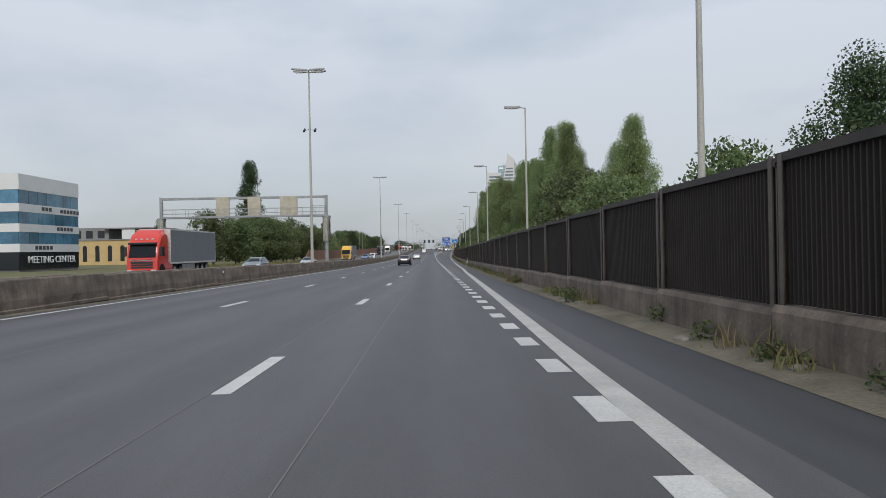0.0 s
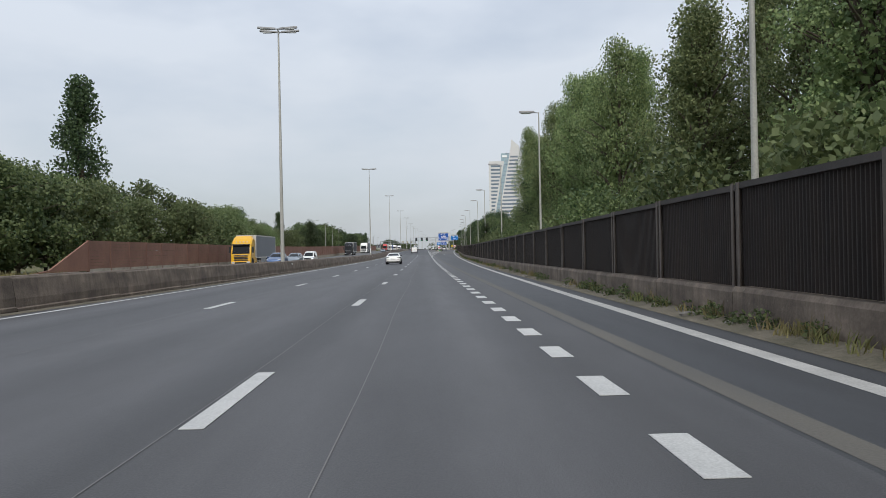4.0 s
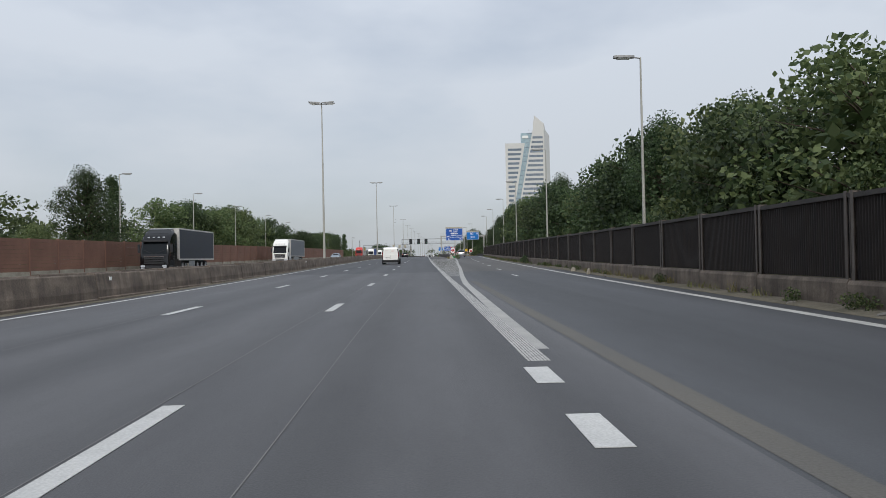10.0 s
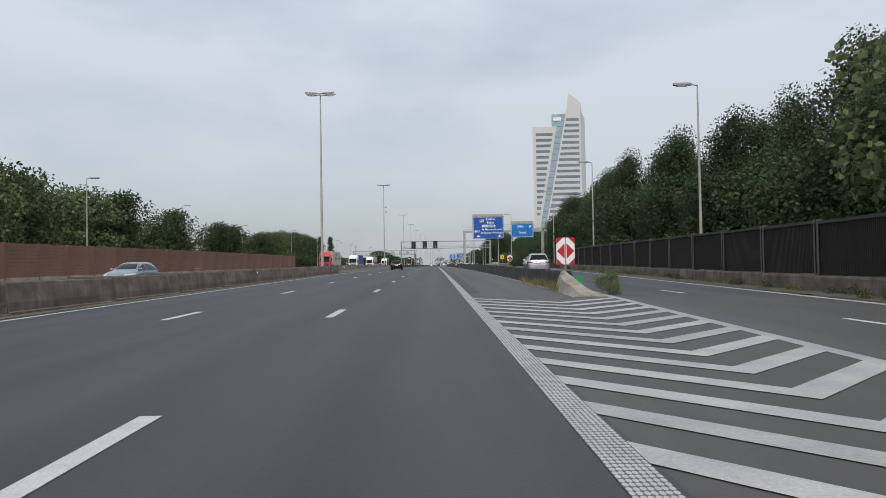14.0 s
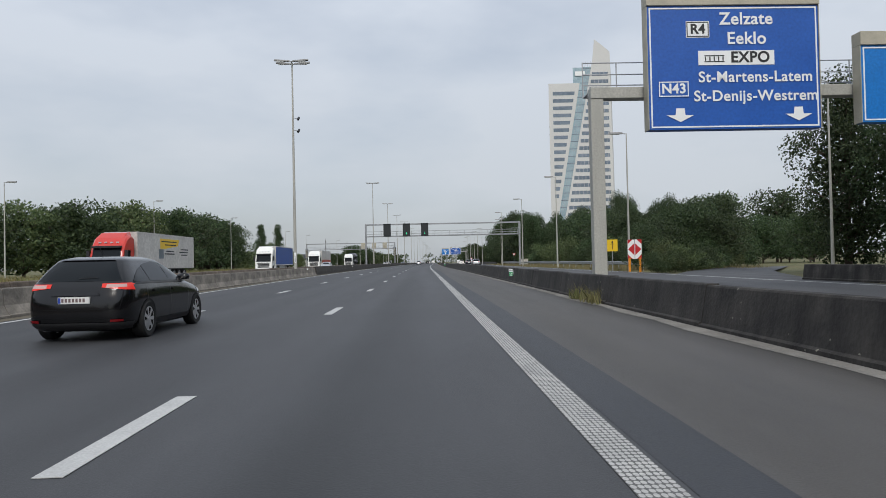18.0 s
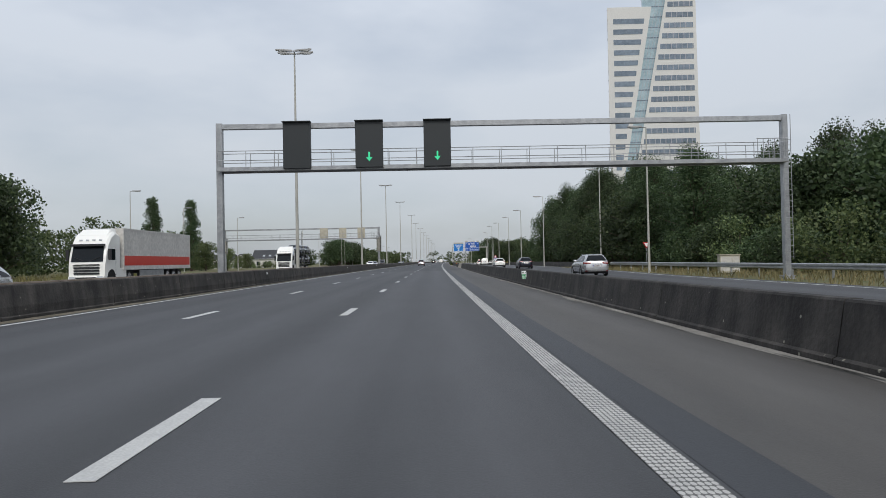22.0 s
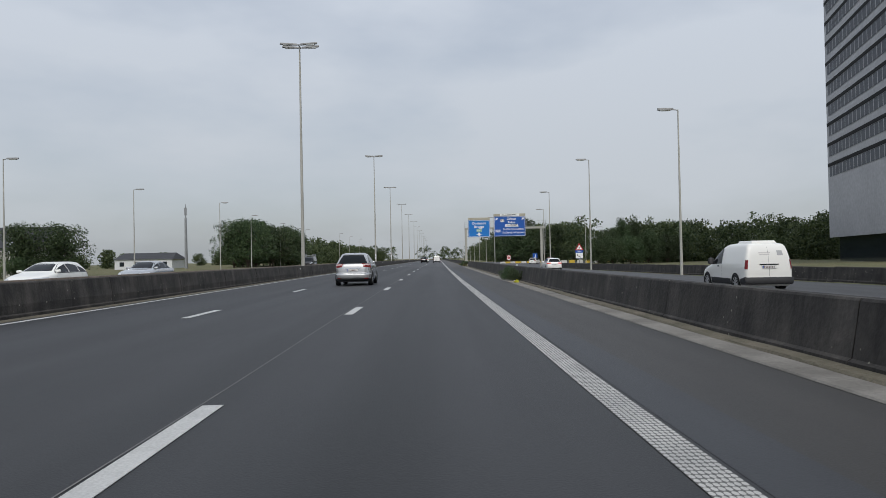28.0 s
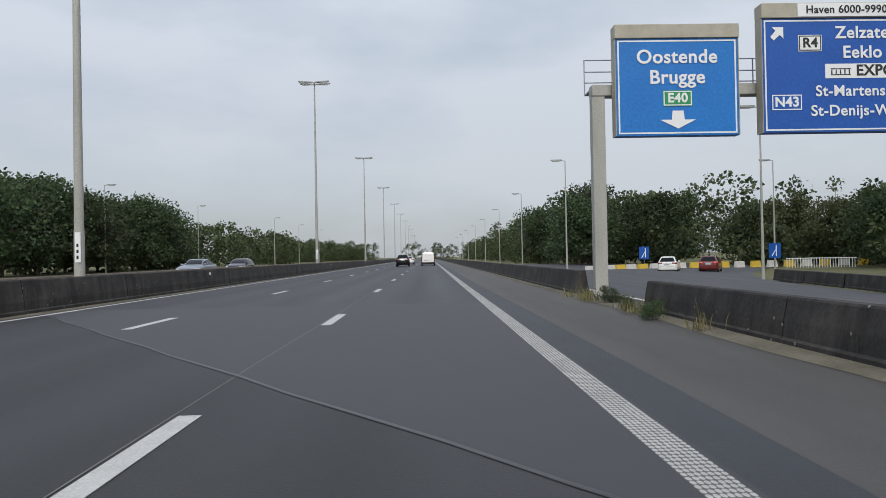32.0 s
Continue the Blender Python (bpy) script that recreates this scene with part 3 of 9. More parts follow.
for i in range(15):
    x0, x1 = -9.3 + i * 0.72, -9.3 + (i + 1) * 0.72
    ya, yb = 821.4 - (x0 + 9.3) * 1.335 + 0.04 * math.sin(i * 2.1), 821.4 - (x1 + 9.3) * 1.335 + 0.04 * math.sin((i + 1) * 2.1)
    jb.add([P(x0, ya, 0.006), P(x1, yb, 0.006), P(x1, yb + 0.09, 0.006), P(x0, ya + 0.09, 0.006)], [(0, 1, 2, 3)])
part("expansion_joint", jb, TAR, road, "dark slanted bitumen joint across the lanes")

# gutter and dirt along the walls
strip("gutter", -80, 440, 4, lambda y: [(WALL_X(y) - 0.75, 0.006), (WALL_X(y) - 0.4, 0.05 + 0.02 * math.sin(y * 1.7)), (WALL_X(y) + 0.25, 0.1)], SOIL, None, "dirty broken concrete gutter below the noise wall", "gutter")
GUTTER_W = line([(381, 0.26), (500, 0.26), (530, 0.14), (700, 0.14)])
RAGGED = lambda y: 0.05 * math.sin(y * 1.9) + 0.04 * math.sin(y * 0.63 + 1) + 0.03 * math.sin(y * 4.7)
strip("gutter", 381, 700, 2, lambda y: [(RIGHT_BAR(y) - GUTTER_W(y) + RAGGED(y), 0.005), (RIGHT_BAR(y) - GUTTER_W(y) + 0.02 + RAGGED(y), 0.022), (RIGHT_BAR(y) - 0.08, 0.03), (RIGHT_BAR(y) + 0.3, 0.012)], KERB, None, "grey broken concrete gutter along the barrier", "gutter")
strip("gutter", 700, 803, 2, lambda y: [(RIGHT_BAR(y) - 0.70, 0.005), (RIGHT_BAR(y) - 0.68, 0.024), (RIGHT_BAR(y) - 0.30 + 0.3 * RAGGED(y), 0.03)], KERB, None, "pale concrete gutter along the barrier", "gutter")
strip("gutter", 700, 803, 2, lambda y: [(RIGHT_BAR(y) - 0.26 + 0.3 * RAGGED(y), 0.004), (RIGHT_BAR(y) - 0.22, 0.045 + 0.2 * RAGGED(y)), (RIGHT_BAR(y) + 0.3, 0.06)], SOIL, None, "dark dirt between gutter and barrier", "gutter")
strip("gutter", 803, 1200, 2, lambda y: [(RIGHT_BAR(y) - 0.2 + RAGGED(y), 0.005), (RIGHT_BAR(y) - 0.12 + RAGGED(y), 0.03), (RIGHT_BAR(y) + 0.3, 0.04)], SOIL, None, "dirt strip along the low barrier", "gutter")
strip("gutter", -80, 1200, 6, lambda y: [(LEFT_BAR(y) - 0.3, 0.03), (LEFT_BAR(y) + 0.35, 0.006)], SOIL, None, "dirt strip along the median barrier", "gutter")


# ---- concrete barriers ----
def barrier_mesh(length, h, base, top, mat, kick=0.0):
    prof = [(0, 0), (0, 0.09), (-0.05, 0.12), (-0.05 - kick, 0.34), (-(base - top) / 2 - 0.0, h - 0.03), (-(base - top) / 2 - 0.02, h), (-(base + top) / 2 + 0.02, h), (-(base + top) / 2, h - 0.03), (-base + 0.05 + kick, 0.34), (-base + 0.05, 0.12), (-base, 0.09), (-base, 0)]
    b = Build()
    b.sweep([[(x, y, z) for x, z in prof] for y in (0.012, 0.06, length - 0.06, length - 0.012)])
    return b.mesh("barrier", mat)


def barrier(name, label, mesh, length, way, y0, y1, mirror=False, piece="barrier_segment"):
    root = thing(name, label, "barrier", None, "", "structure")
    n = int(round((y1 - y0) / length))
    for i in range(n):
        y = y0 + i * length
        turn = -math.degrees(math.atan((way(y + length) - way(y)) / length))
        m = at(way(y), y, 0.0, turn)
        if mirror:
            m = m @ pose(0, length, 0, 0, 0, 180)
        part(piece, mesh, None, root, m=m)
    return root


OLD = barrier_mesh(6.0, 0.88, 0.55, 0.28, CONCRETE)
DARK = barrier_mesh(6.0, 0.88, 0.55, 0.28, CONCRETE_DARK)
RIGHT = barrier_mesh(6.0, 0.76, 0.55, 0.24, CONCRETE_DARK, 0.04)
LOW = barrier_mesh(6.0, 0.66, 0.50, 0.24, CONCRETE_DARK, 0.02)
EDGE = barrier_mesh(6.0, 0.72, 0.50, 0.26, CONCRETE_DARK, 0.02)
PALE = barrier_mesh(6.0, 0.76, 0.62, 0.20, CONCRETE_PALE, 0.08)
JERSEY = barrier_mesh(3.0, 0.78, 0.60, 0.18, CONCRETE_JERSEY, 0.12)
barrier("median_barrier", "brown-stained cast concrete median barrier", OLD, 6.0, LEFT_BAR, -78, 432)
barrier("median_barrier", "weathered pale precast concrete barrier blocks", JERSEY, 3.0, LEFT_BAR, 432, 522)
barrier("median_barrier", "dark sooty concrete median barrier", DARK, 6.0, LEFT_BAR, 522, 1302)
barrier("median_barrier", "grey concrete barrier of the opposite carriageway", OLD, 6.0, lambda y: -11.75, -78, 1302)
barrier("divider_barrier", "dark sooty concrete barrier between motorway and exit road", RIGHT, 6.0, RIGHT_BAR, 381, 663, True)
barrier("divider_barrier", "pale new concrete barrier blocks", PALE, 6.0, RIGHT_BAR, 663, 681, True)
barrier("divider_barrier", "dark sooty concrete barrier between motorway and exit road", RIGHT, 6.0, RIGHT_BAR, 681, 801, True)
barrier("divider_barrier", "low dark sunken concrete barrier beside weeds", LOW, 6.0, lambda y: RIGHT_BAR(y) + 0.2, 801.3, 819.3, True)
barrier("divider_barrier", "dark sooty concrete barrier beyond the sign gantry", RIGHT, 6.0, lambda y: RIGHT_BAR(y) + 0.1, 826, 1306, True)
barrier("edge_barrier", "low dark concrete barrier along the exit road", EDGE, 6.0, lambda y: EXIT_EDGE(y) + 0.6, 449, 485, True)
barrier("edge_barrier", "low dark concrete barrier along the exit road", EDGE, 6.0, lambda y: EXIT_EDGE(y) + 0.6, 640, 850, True)

# broken nose of the divider
nb = Build()
rnd = random.Random(8)
rings = []
for i, y in enumerate((381.2, 380.4, 379.4, 378.4, 377.4, 376.6)):
    h = (0.76, 0.72, 0.52, 0.34, 0.2, 0.05)[i]
    w = 0.30 + 0.05 * i
    rings.append([P(5.45 + dx + rnd.uniform(-0.05, 0.05), y, max(0, dz + (rnd.uniform(-0.05, 0.05) if dz else 0))) for dx, dz in ((-w, 0), (-w * 0.6, h * 0.8), (-0.1, h), (0.1, h), (w * 0.6, h * 0.8), (w, 0))])
nb.sweep(rings)
thing("barrier_nose", "crumbling pale concrete nose of the divider barrier", "barrier", None, "", "structure", nb.mesh("barrier_nose", CONCRETE_PALE))

# ---- noise wall of brown panels ----
PANEL_L = 4.268


def noise_panel():
    b = Build()
    n = 164
    prof = []
    for i in range(n):
        y = 0.1 + (PANEL_L - 0.2) * i / (n - 1)
        prof.append((0.0 if i % 4 in (0, 1) else 0.05, y))
    b.sweep([[(x, y, z) for x, y in prof] for z in (0.62, 2.27)], closed=False)
    b.box(0.06, 0.10, 0.08, PANEL_L - 0.08, 0.62, 2.27)
    return b.mesh("panel", BROWN)


NP = noise_panel()
NPOST = Build().box(-0.07, -0.05, -0.165, -0.07, 0.5, 2.4).box(-0.07, -0.05, 0.07, 0.165, 0.5, 2.4).box(-0.05, 0.12, -0.012, 0.012, 0.5, 2.4).box(0.12, 0.14, -0.1, 0.1, 0.5, 2.4).mesh("post", BROWN_STEEL)
NCAP = Build().box(-0.06, 0.14, 0.0, PANEL_L, 2.27, 2.37).mesh("cap", CAP)
NBASE = Build().sweep([[(-0.14, y, -0.1), (-0.14, y, 0.52), (-0.1, y, 0.6), (0.16, y, 0.6), (0.16, y, -0.1)] for y in (0.01, PANEL_L - 0.01)]).mesh("plinth", CONCRETE)
noise_wall = thing("noise_wall", "dark brown ribbed noise wall on a stained concrete plinth", "noise wall", None, "", "structure")
POST_Y = line([(-21, -79.0), (0, 8.95), (6, 34.02), (12, 59.72), (18, 85.26), (37, 163.59), (56, 242.61), (76, 326.53), (105, 448.0)])
for i in range(-20, 103):
    y, y2 = POST_Y(i), POST_Y(i + 1)
    turn = -math.degrees(math.atan((WALL_X(y2) - WALL_X(y)) / (y2 - y)))
    m = at(WALL_X(y), y, 0, turn)
    fit = m @ Matrix.Diagonal((1, (y2 - y) / PANEL_L, 1, 1))
    for nm, me, mm in (("panel", NP, fit), ("post", NPOST, m), ("cap", NCAP, fit), ("plinth", NBASE, fit)):
        part(nm, me, None, noise_wall, m=mm)

# ---- red-brown wall across the road ----
RW_L = 4.0


def red_panel():
    b = Build()
    for i in range(9):
        z = 0.55 + i * 0.262
        b.box(-0.10, 0.0, 0.06, RW_L - 0.06, z, z + 0.25)
    return b.mesh("panel", BRICKY)


RP = red_panel()
RPOST = Build().box(-0.16, 0.03, -0.07, 0.07, 0.0, 2.92).mesh("post", BRICKY)
RBASE = Build().box(-0.2, 0.02, 0, RW_L, -0.1, 0.55).mesh("plinth", CONCRETE_PALE)
red_wall = thing("noise_wall", "red-brown slatted noise wall on a pale plinth", "noise wall", None, "", "structure")
for i in range(84):
    y = 160.0 + RW_L * i
    for nm, me in (("panel", RP), ("post", RPOST), ("plinth", RBASE)):
        part(nm, me, None, red_wall, m=at(-27.8, y))
gb = Build()
gb.add([P(-27.8, 152, 0.4), P(-27.8, 160, 0.4), P(-27.8, 160, 2.9), P(-27.8, 154, 0.6), P(-27.95, 152, 0.4), P(-27.95, 160, 0.4), P(-27.95, 160, 2.9), P(-27.95, 154, 0.6)], [(0, 1, 2, 3), (4, 5, 6, 7), (0, 3, 7, 4), (3, 2, 6, 7)])
part("end_panel", gb, BRICKY, red_wall)

# ---- lamps ----
def median_mast():
    root = thing("street_lamp", "tall pale twin-headed street lamp on the median", "street lamp", None, "median lamps")
    part("pole", Build().tube((0, 0, 0), (0, 0, 2.2), 0.16, 0.15, 10).tube((0, 0, 2.2), (0, 0, 18.7), 0.14, 0.06, 10), POLE, root, smooth=40)
    part("crossbar", Build().tube((0, -0.5, 18.68), (0, 0.5, 18.68), 0.05, n=6).tube((-0.2, -0.42, 18.7), (0.2, -0.42, 18.7), 0.04, n=6).tube((-0.2, 0.42, 18.7), (0.2, 0.42, 18.7), 0.04, n=6), LAMP_BODY, root)
    for s in (-1, 1):
        for f in (-0.42, 0.42):
            h = part("lamp_head", Build().sweep([[(s * x, f + yy, 18.66 + z + abs(x) * 0.07) for yy, z in ((-w, 0), (-w * 0.7, 0.12), (w * 0.7, 0.12), (w, 0))] for x, w in ((0.12, 0.08), (0.5, 0.15), (1.35, 0.15), (1.52, 0.09))]), LAMP_BODY, root)
            part("lens", Build().box(min(s * 0.6, s * 1.28), max(s * 0.6, s * 1.28), f - 0.11, f + 0.11, 18.66, 18.73), LENS, h)
    return root


def side_lamp():
    root = thing("street_lamp", "pale single-arm street lamp beside the road", "street lamp", None, "roadside lamps")
    part("pole", Build().tube((0, 0, -0.2), (0, 0, 1.6), 0.11, 0.105, 10).tube((0, 0, 1.6), (0, 0, 11.9), 0.095, 0.045, 10), POLE, root, smooth=40)
    part("arm", Build().tube((0, 0, 11.85), (-0.55, 0, 11.93), 0.035, n=6), LAMP_BODY, root)
    h = part("lamp_head", Build().sweep([[(-x, yy, 11.87 + z) for yy, z in ((-w, 0), (-w * 0.7, 0.14), (w * 0.7, 0.14), (w, 0))] for x, w in ((0.35, 0.09), (0.55, 0.18), (1.35, 0.18), (1.5, 0.1))]), LAMP_BODY, root)
    part("lens", Build().box(-1.32, -0.6, -0.14, 0.14, 11.82, 11.89), LENS, h)
    return root


MASTS = [65.5, 156, 247.8, 338, 426, 515.6, 612.8, 661.5, 712.6, 761.2, 825.5, 873.5, 926, 978, 1031, 1084, 1137, 1190, 1243, 1300, 1360]
first = median_mast()
first.matrix_basis = at(-11.05, -24.5)
for y in MASTS:
    copy_thing(first, at({247.8: -11.4, 338: -11.5, 612.8: -11.35, 825.5: -10.5, 761.2: -10.75}.get(y, -11.05), y) @ Matrix.Diagonal((1, 1, {338: 1.045, 515.6: 1.03, 612.8: 1.035, 825.5: 1.03, 761.2: 1.015}.get(y, 1.0), 1)))
LAMPS = [(17.5, 6.6), (51, 7.0), (84, 6.85), (119.5, 8.1), (155.2, 8.8), (187, 9.4), (223, 10.5), (255.4, 11.75), (292.1, 12.55), (327, 13.55), (361.1, 14.9), (397, 17.0), (431, 18.2), (462.7, 19.3), (495.7, 25.7), (513, 18.2), (544, 17.95), (576.4, 17.95), (610, 17.9), (637, 20.4), (659, 16.9), (696, 17.9), (727, 18.4), (754, 18.1), (784, 18.15), (814, 18.3), (851, 23.0), (876.5, 14.5), (915, 15.0), (952, 15.2), (990, 15.2), (1030, 15.2), (1070, 15.2), (1115, 15.2), (1160, 15.2), (878.3, 37.7), (913.7, 65.9), (945, 58)]
side = side_lamp()
side.matrix_basis = at(6.6, -16)
SHORT = {255.4: 1.03, 659: 0.9, 696: 0.95, 754: 1.02, 784: 1.08, 814: 1.01}
for y, x in LAMPS:
    copy_thing(side, at(x, y) @ Matrix.Diagonal((1, 1, SHORT.get(y, 1.0), 1)))
for y, x in [(341.6, -37.5), (371, -38.0), (403, -39.7), (438, -41.3), (477.5, -44.0), (539, -50.6), (567, -43.3), (611, -43.3), (652, -42.6), (682, -46.0), (712, -44.8), (773.4, -42.4), (804, -42.9), (829, -38.5), (865, -42.6), (900.8, -44.1), (939.8, -44.3), (982, -39.0), (1020, -40), (1060, -40)]:
    copy_thing(side, at(x, y, 0, 180))


# ---- portal gantries ----
BEIGE = surface("beige_cabinet", (0.52, 0.48, 0.38), (0.40, 0.37, 0.29), rough=0.55, scale=2.0, bump=0.05)
BLACK_BOX = plain("dark_sign_box", (0.018, 0.022, 0.024), 0.45)
SILVER = surface("polished_sleeve", (0.62, 0.58, 0.50), (0.45, 0.42, 0.37), rough=0.28, metal=0.9, scale=3, stretch=(6, 6, 0.3), bump=0.02)
GREEN_GLOW = plain("green_arrow", (0.02, 0.3, 0.12), 0.4, emit=(0.05, 0.8, 0.4), strength=0.6)


def portal(y, xl, xr, lo, hi, boxes, dark, sleeve, label):
    root = thing("gantry", label, "gantry", at((xl + xr) / 2, y))
    half = (xr - xl) / 2
    for s in (-1, 1):
        c = part("column", Build().box(s * half - 0.16, s * half + 0.16, -0.16, 0.16, -0.1, hi + 0.05).box(s * half - 0.3, s * half + 0.3, -0.3, 0.3, -0.1, 0.12), GALV, root, bevel=0.01)
        if sleeve:
            part("sleeve", Build().tube((s * half, 0, 3.35), (s * half, 0, 6.0), 0.46, n=20), SILVER, c, "polished metal sleeve", smooth=40)
            part("collar", Build().tube((s * half, 0, 6.0), (s * half, 0, 6.3), 0.5, n=12), GALV, c)
    part("top_beam", Build().box(-half, half, -0.14, 0.14, hi - 0.28, hi), GALV, root, bevel=0.015)
    part("bottom_beam", Build().box(-half, half, -0.5, -0.32, lo - 0.02, lo + 0.2).box(-half, half, 0.32, 0.5, lo - 0.02, lo + 0.2), GALV, root, bevel=0.01)
    part("walkway", Build().box(-half, half, -0.32, 0.32, lo + 0.04, lo + 0.08), GALV, root)
    rail = Build()
    x = -half
    while x <= half + 0.01:
        rail.tube((x, -0.48, lo + 0.2), (x, -0.48, lo + 1.05), 0.02, n=5)
        rail.tube((x, 0.48, lo + 0.2), (x, 0.48, lo + 1.05), 0.02, n=5)
        x += 1.5
    for z in (0.55, 1.05):
        for yy in (-0.48, 0.48):
            rail.tube((-half, yy, lo + z), (half, yy, lo + z), 0.022, n=5)
    part("railing", rail, GALV, root)
    cage = part("cage_rail", Build().tube((half, -0.5, lo + 1.25), (half - 1.7, -0.5, lo + 1.25), 0.025, n=5), GALV, root)
    bar = Build().tube((0, -0.5, lo + 0.1), (0, -0.5, lo + 1.25), 0.02, n=5).mesh("cage_bar", GALV)
    for i in range(6):
        part("cage_bar", bar, None, cage, m=pose(half - 0.15 - i * 0.3, 0, 0))
    lad = Build()
    for s in (-0.2, 0.2):
        lad.tube((half + s, -0.35, 1.0), (half + s, -0.35, hi), 0.02, n=5)
    for i in range(22):
        lad.tube((half - 0.2, -0.35, 1.1 + 0.3 * i), (half + 0.2, -0.35, 1.1 + 0.3 * i), 0.014, n=4)
    part("ladder", lad, GALV, root)
    for x0, x1 in boxes:
        x0, x1 = x0 - (xl + xr) / 2, x1 - (xl + xr) / 2
        bx = part("lane_signal", Build().box(x0, x1, -0.72 if dark else -0.3, -0.42 if dark else 0.1, lo + 0.05, hi - 0.05), BLACK_BOX if dark else BEIGE, root, "dark lane signal box" if dark else "beige back of a lane signal box", bevel=0.02)
        if dark:
            if x1 + (xl + xr) / 2 > -3:
                xc, z0 = (x0 + x1) / 2, lo + 0.35
                part("arrow", Build().add([(xc - 0.17, -0.726, z0 + 0.22), (xc, -0.726, z0), (xc + 0.17, -0.726, z0 + 0.22), (xc - 0.045, -0.726, z0 + 0.2), (xc + 0.045, -0.726, z0 + 0.2), (xc + 0.045, -0.726, z0 + 0.5), (xc - 0.045, -0.726, z0 + 0.5)], [(0, 1, 2), (3, 4, 5, 6)]), GREEN_GLOW, bx, "lit green arrow")
            part("hood", Build().box(x0 - 0.02, x1 + 0.02, -0.9, -0.42, hi - 0.07, hi - 0.03), BLACK_BOX, bx)
    return root


portal(83.0, -31.7, -12.3, 6.25, 8.7, [(-25.2, -23.7), (-21.5, -20.0), (-17.7, -15.7)], False, True, "galvanised signal gantry over the opposite carriageway")
portal(590.5, -11.05, 19.3, 6.2, 8.75, [(-7.54, -6.1), (-3.75, -2.3), (-0.15, 1.28)], True, False, "galvanised signal gantry with three dark lane signals")
portal(687.0, -40.0, -10.55, 5.75, 7.95, [(-21.8, -20.3), (-18.1, -16.75), (-14.6, -13.2)], False, True, "galvanised signal gantry over the opposite lanes")


# ---- blue direction signs ----
BLUE = surface("sign_blue", (0.012, 0.105, 0.46), (0.010, 0.092, 0.41), rough=0.4, scale=1.0, fine=12, bump=0.0)
SKYBLUE = surface("sign_light_blue", (0.008, 0.20, 0.62), (0.007, 0.175, 0.56), rough=0.4, scale=1.0, fine=12, bump=0.0)
SIGN_WHITE = plain("sign_white", (0.88, 0.89, 0.88), 0.45)
SIGN_GREEN = plain("sign_green", (0.02, 0.30, 0.10), 0.45)
SIGN_BLACK = plain("sign_black", (0.02, 0.02, 0.02), 0.45)
SIGN_RED = plain("sign_red", (0.55, 0.02, 0.025), 0.45)
SIGN_YELLOW = plain("sign_yellow", (0.80, 0.52, 0.02), 0.45)
SIGN_ORANGE = plain("sign_orange", (0.75, 0.20, 0.02), 0.4)


def words(text, x, z, size, mat, parent, y=-0.02, bold=0.0, align="CENTER"):
    """Lettering on the face of a sign that looks towards -y."""
    cu = bpy.data.curves.new("text", "FONT")
    cu.body, cu.size, cu.align_x, cu.align_y = text, size, align, "CENTER"
    cu.extrude, cu.offset, cu.space_character = 0.004, bold, 1.06
    tmp = bpy.data.objects.new("text", cu)
    scene.collection.objects.link(tmp)
    me = bpy.data.meshes.new_from_object(tmp.evaluated_get(bpy.context.evaluated_depsgraph_get()))
    bpy.data.objects.remove(tmp)
    me.materials.clear()
    me.materials.append(mat)
    ob = part("lettering", me, None, parent, m=pose(x, y, z, 90, 0, 0))
    return ob


def frame_ring(x0, x1, z0, z1, w, y, mat, parent, name="border"):
    b = Build()
    b.box(x0, x1, y, y + 0.01, z1 - w, z1).box(x0, x1, y, y + 0.01, z0, z0 + w).box(x0, x0 + w, y, y + 0.01, z0 + w, z1 - w).box(x1 - w, x1, y, y + 0.01, z0 + w, z1 - w)
    return part(name, b, mat, parent)


def arrow(x, z, size, turn, parent, mat=None):
    a = turn
    w = 0.85 if turn == 0 else 0.5
    k = 0.42 if turn == 0 else 0.5
    pts = [(-w, 0.0), (0, -k), (w, 0.0), (0.36 * w, 0.0), (0.30 * w, k), (-0.30 * w, k), (-0.36 * w, 0.0)]
    c, s = math.cos(a), math.sin(a)
    v = [(x + size * (px * c - pz * s), -0.024, z + size * (px * s + pz * c)) for px, pz in pts]
    return part("arrow", Build().add(v, [(0, 1, 2), (6, 3, 4, 5)]), mat or SIGN_WHITE, parent)


def panel_sign(x0, x1, z0, z1, cap, blue, parent):
    """A boxed sign panel, with its rim, white border and beige hood on top."""
    body = part("sign_panel", Build().box(x0, x1, 0.0, 0.34, z0, z1), blue, parent, "blue direction sign with white lettering", bevel=0.01)
    part("hood", Build().box(x0 - 0.03, x1 + 0.03, -0.06, 0.40, z1, z1 + cap).box(x0 - 0.03, x0, -0.02, 0.4, z0, z1).box(x1, x1 + 0.03, -0.02, 0.4, z0, z1), BEIGE, body, "beige sign hood", bevel=0.012)
    frame_ring(x0 + 0.06, x1 - 0.06, z0 + 0.06, z1 - 0.06, 0.045, -0.011, SIGN_WHITE, body)
    return body


def tab(text, x, z, w, h, back, ink, parent):
    p = part("tab", Build().box(x - w / 2, x + w / 2, -0.014, 0.0, z - h / 2, z + h / 2), back, parent)
    frame_ring(x - w / 2 + 0.02, x + w / 2 - 0.02, z - h / 2 + 0.02, z + h / 2 - 0.02, 0.03, -0.018, ink, p)
    words(text, x, z, h * 0.82, ink, p, -0.02, 0.012)
    return p


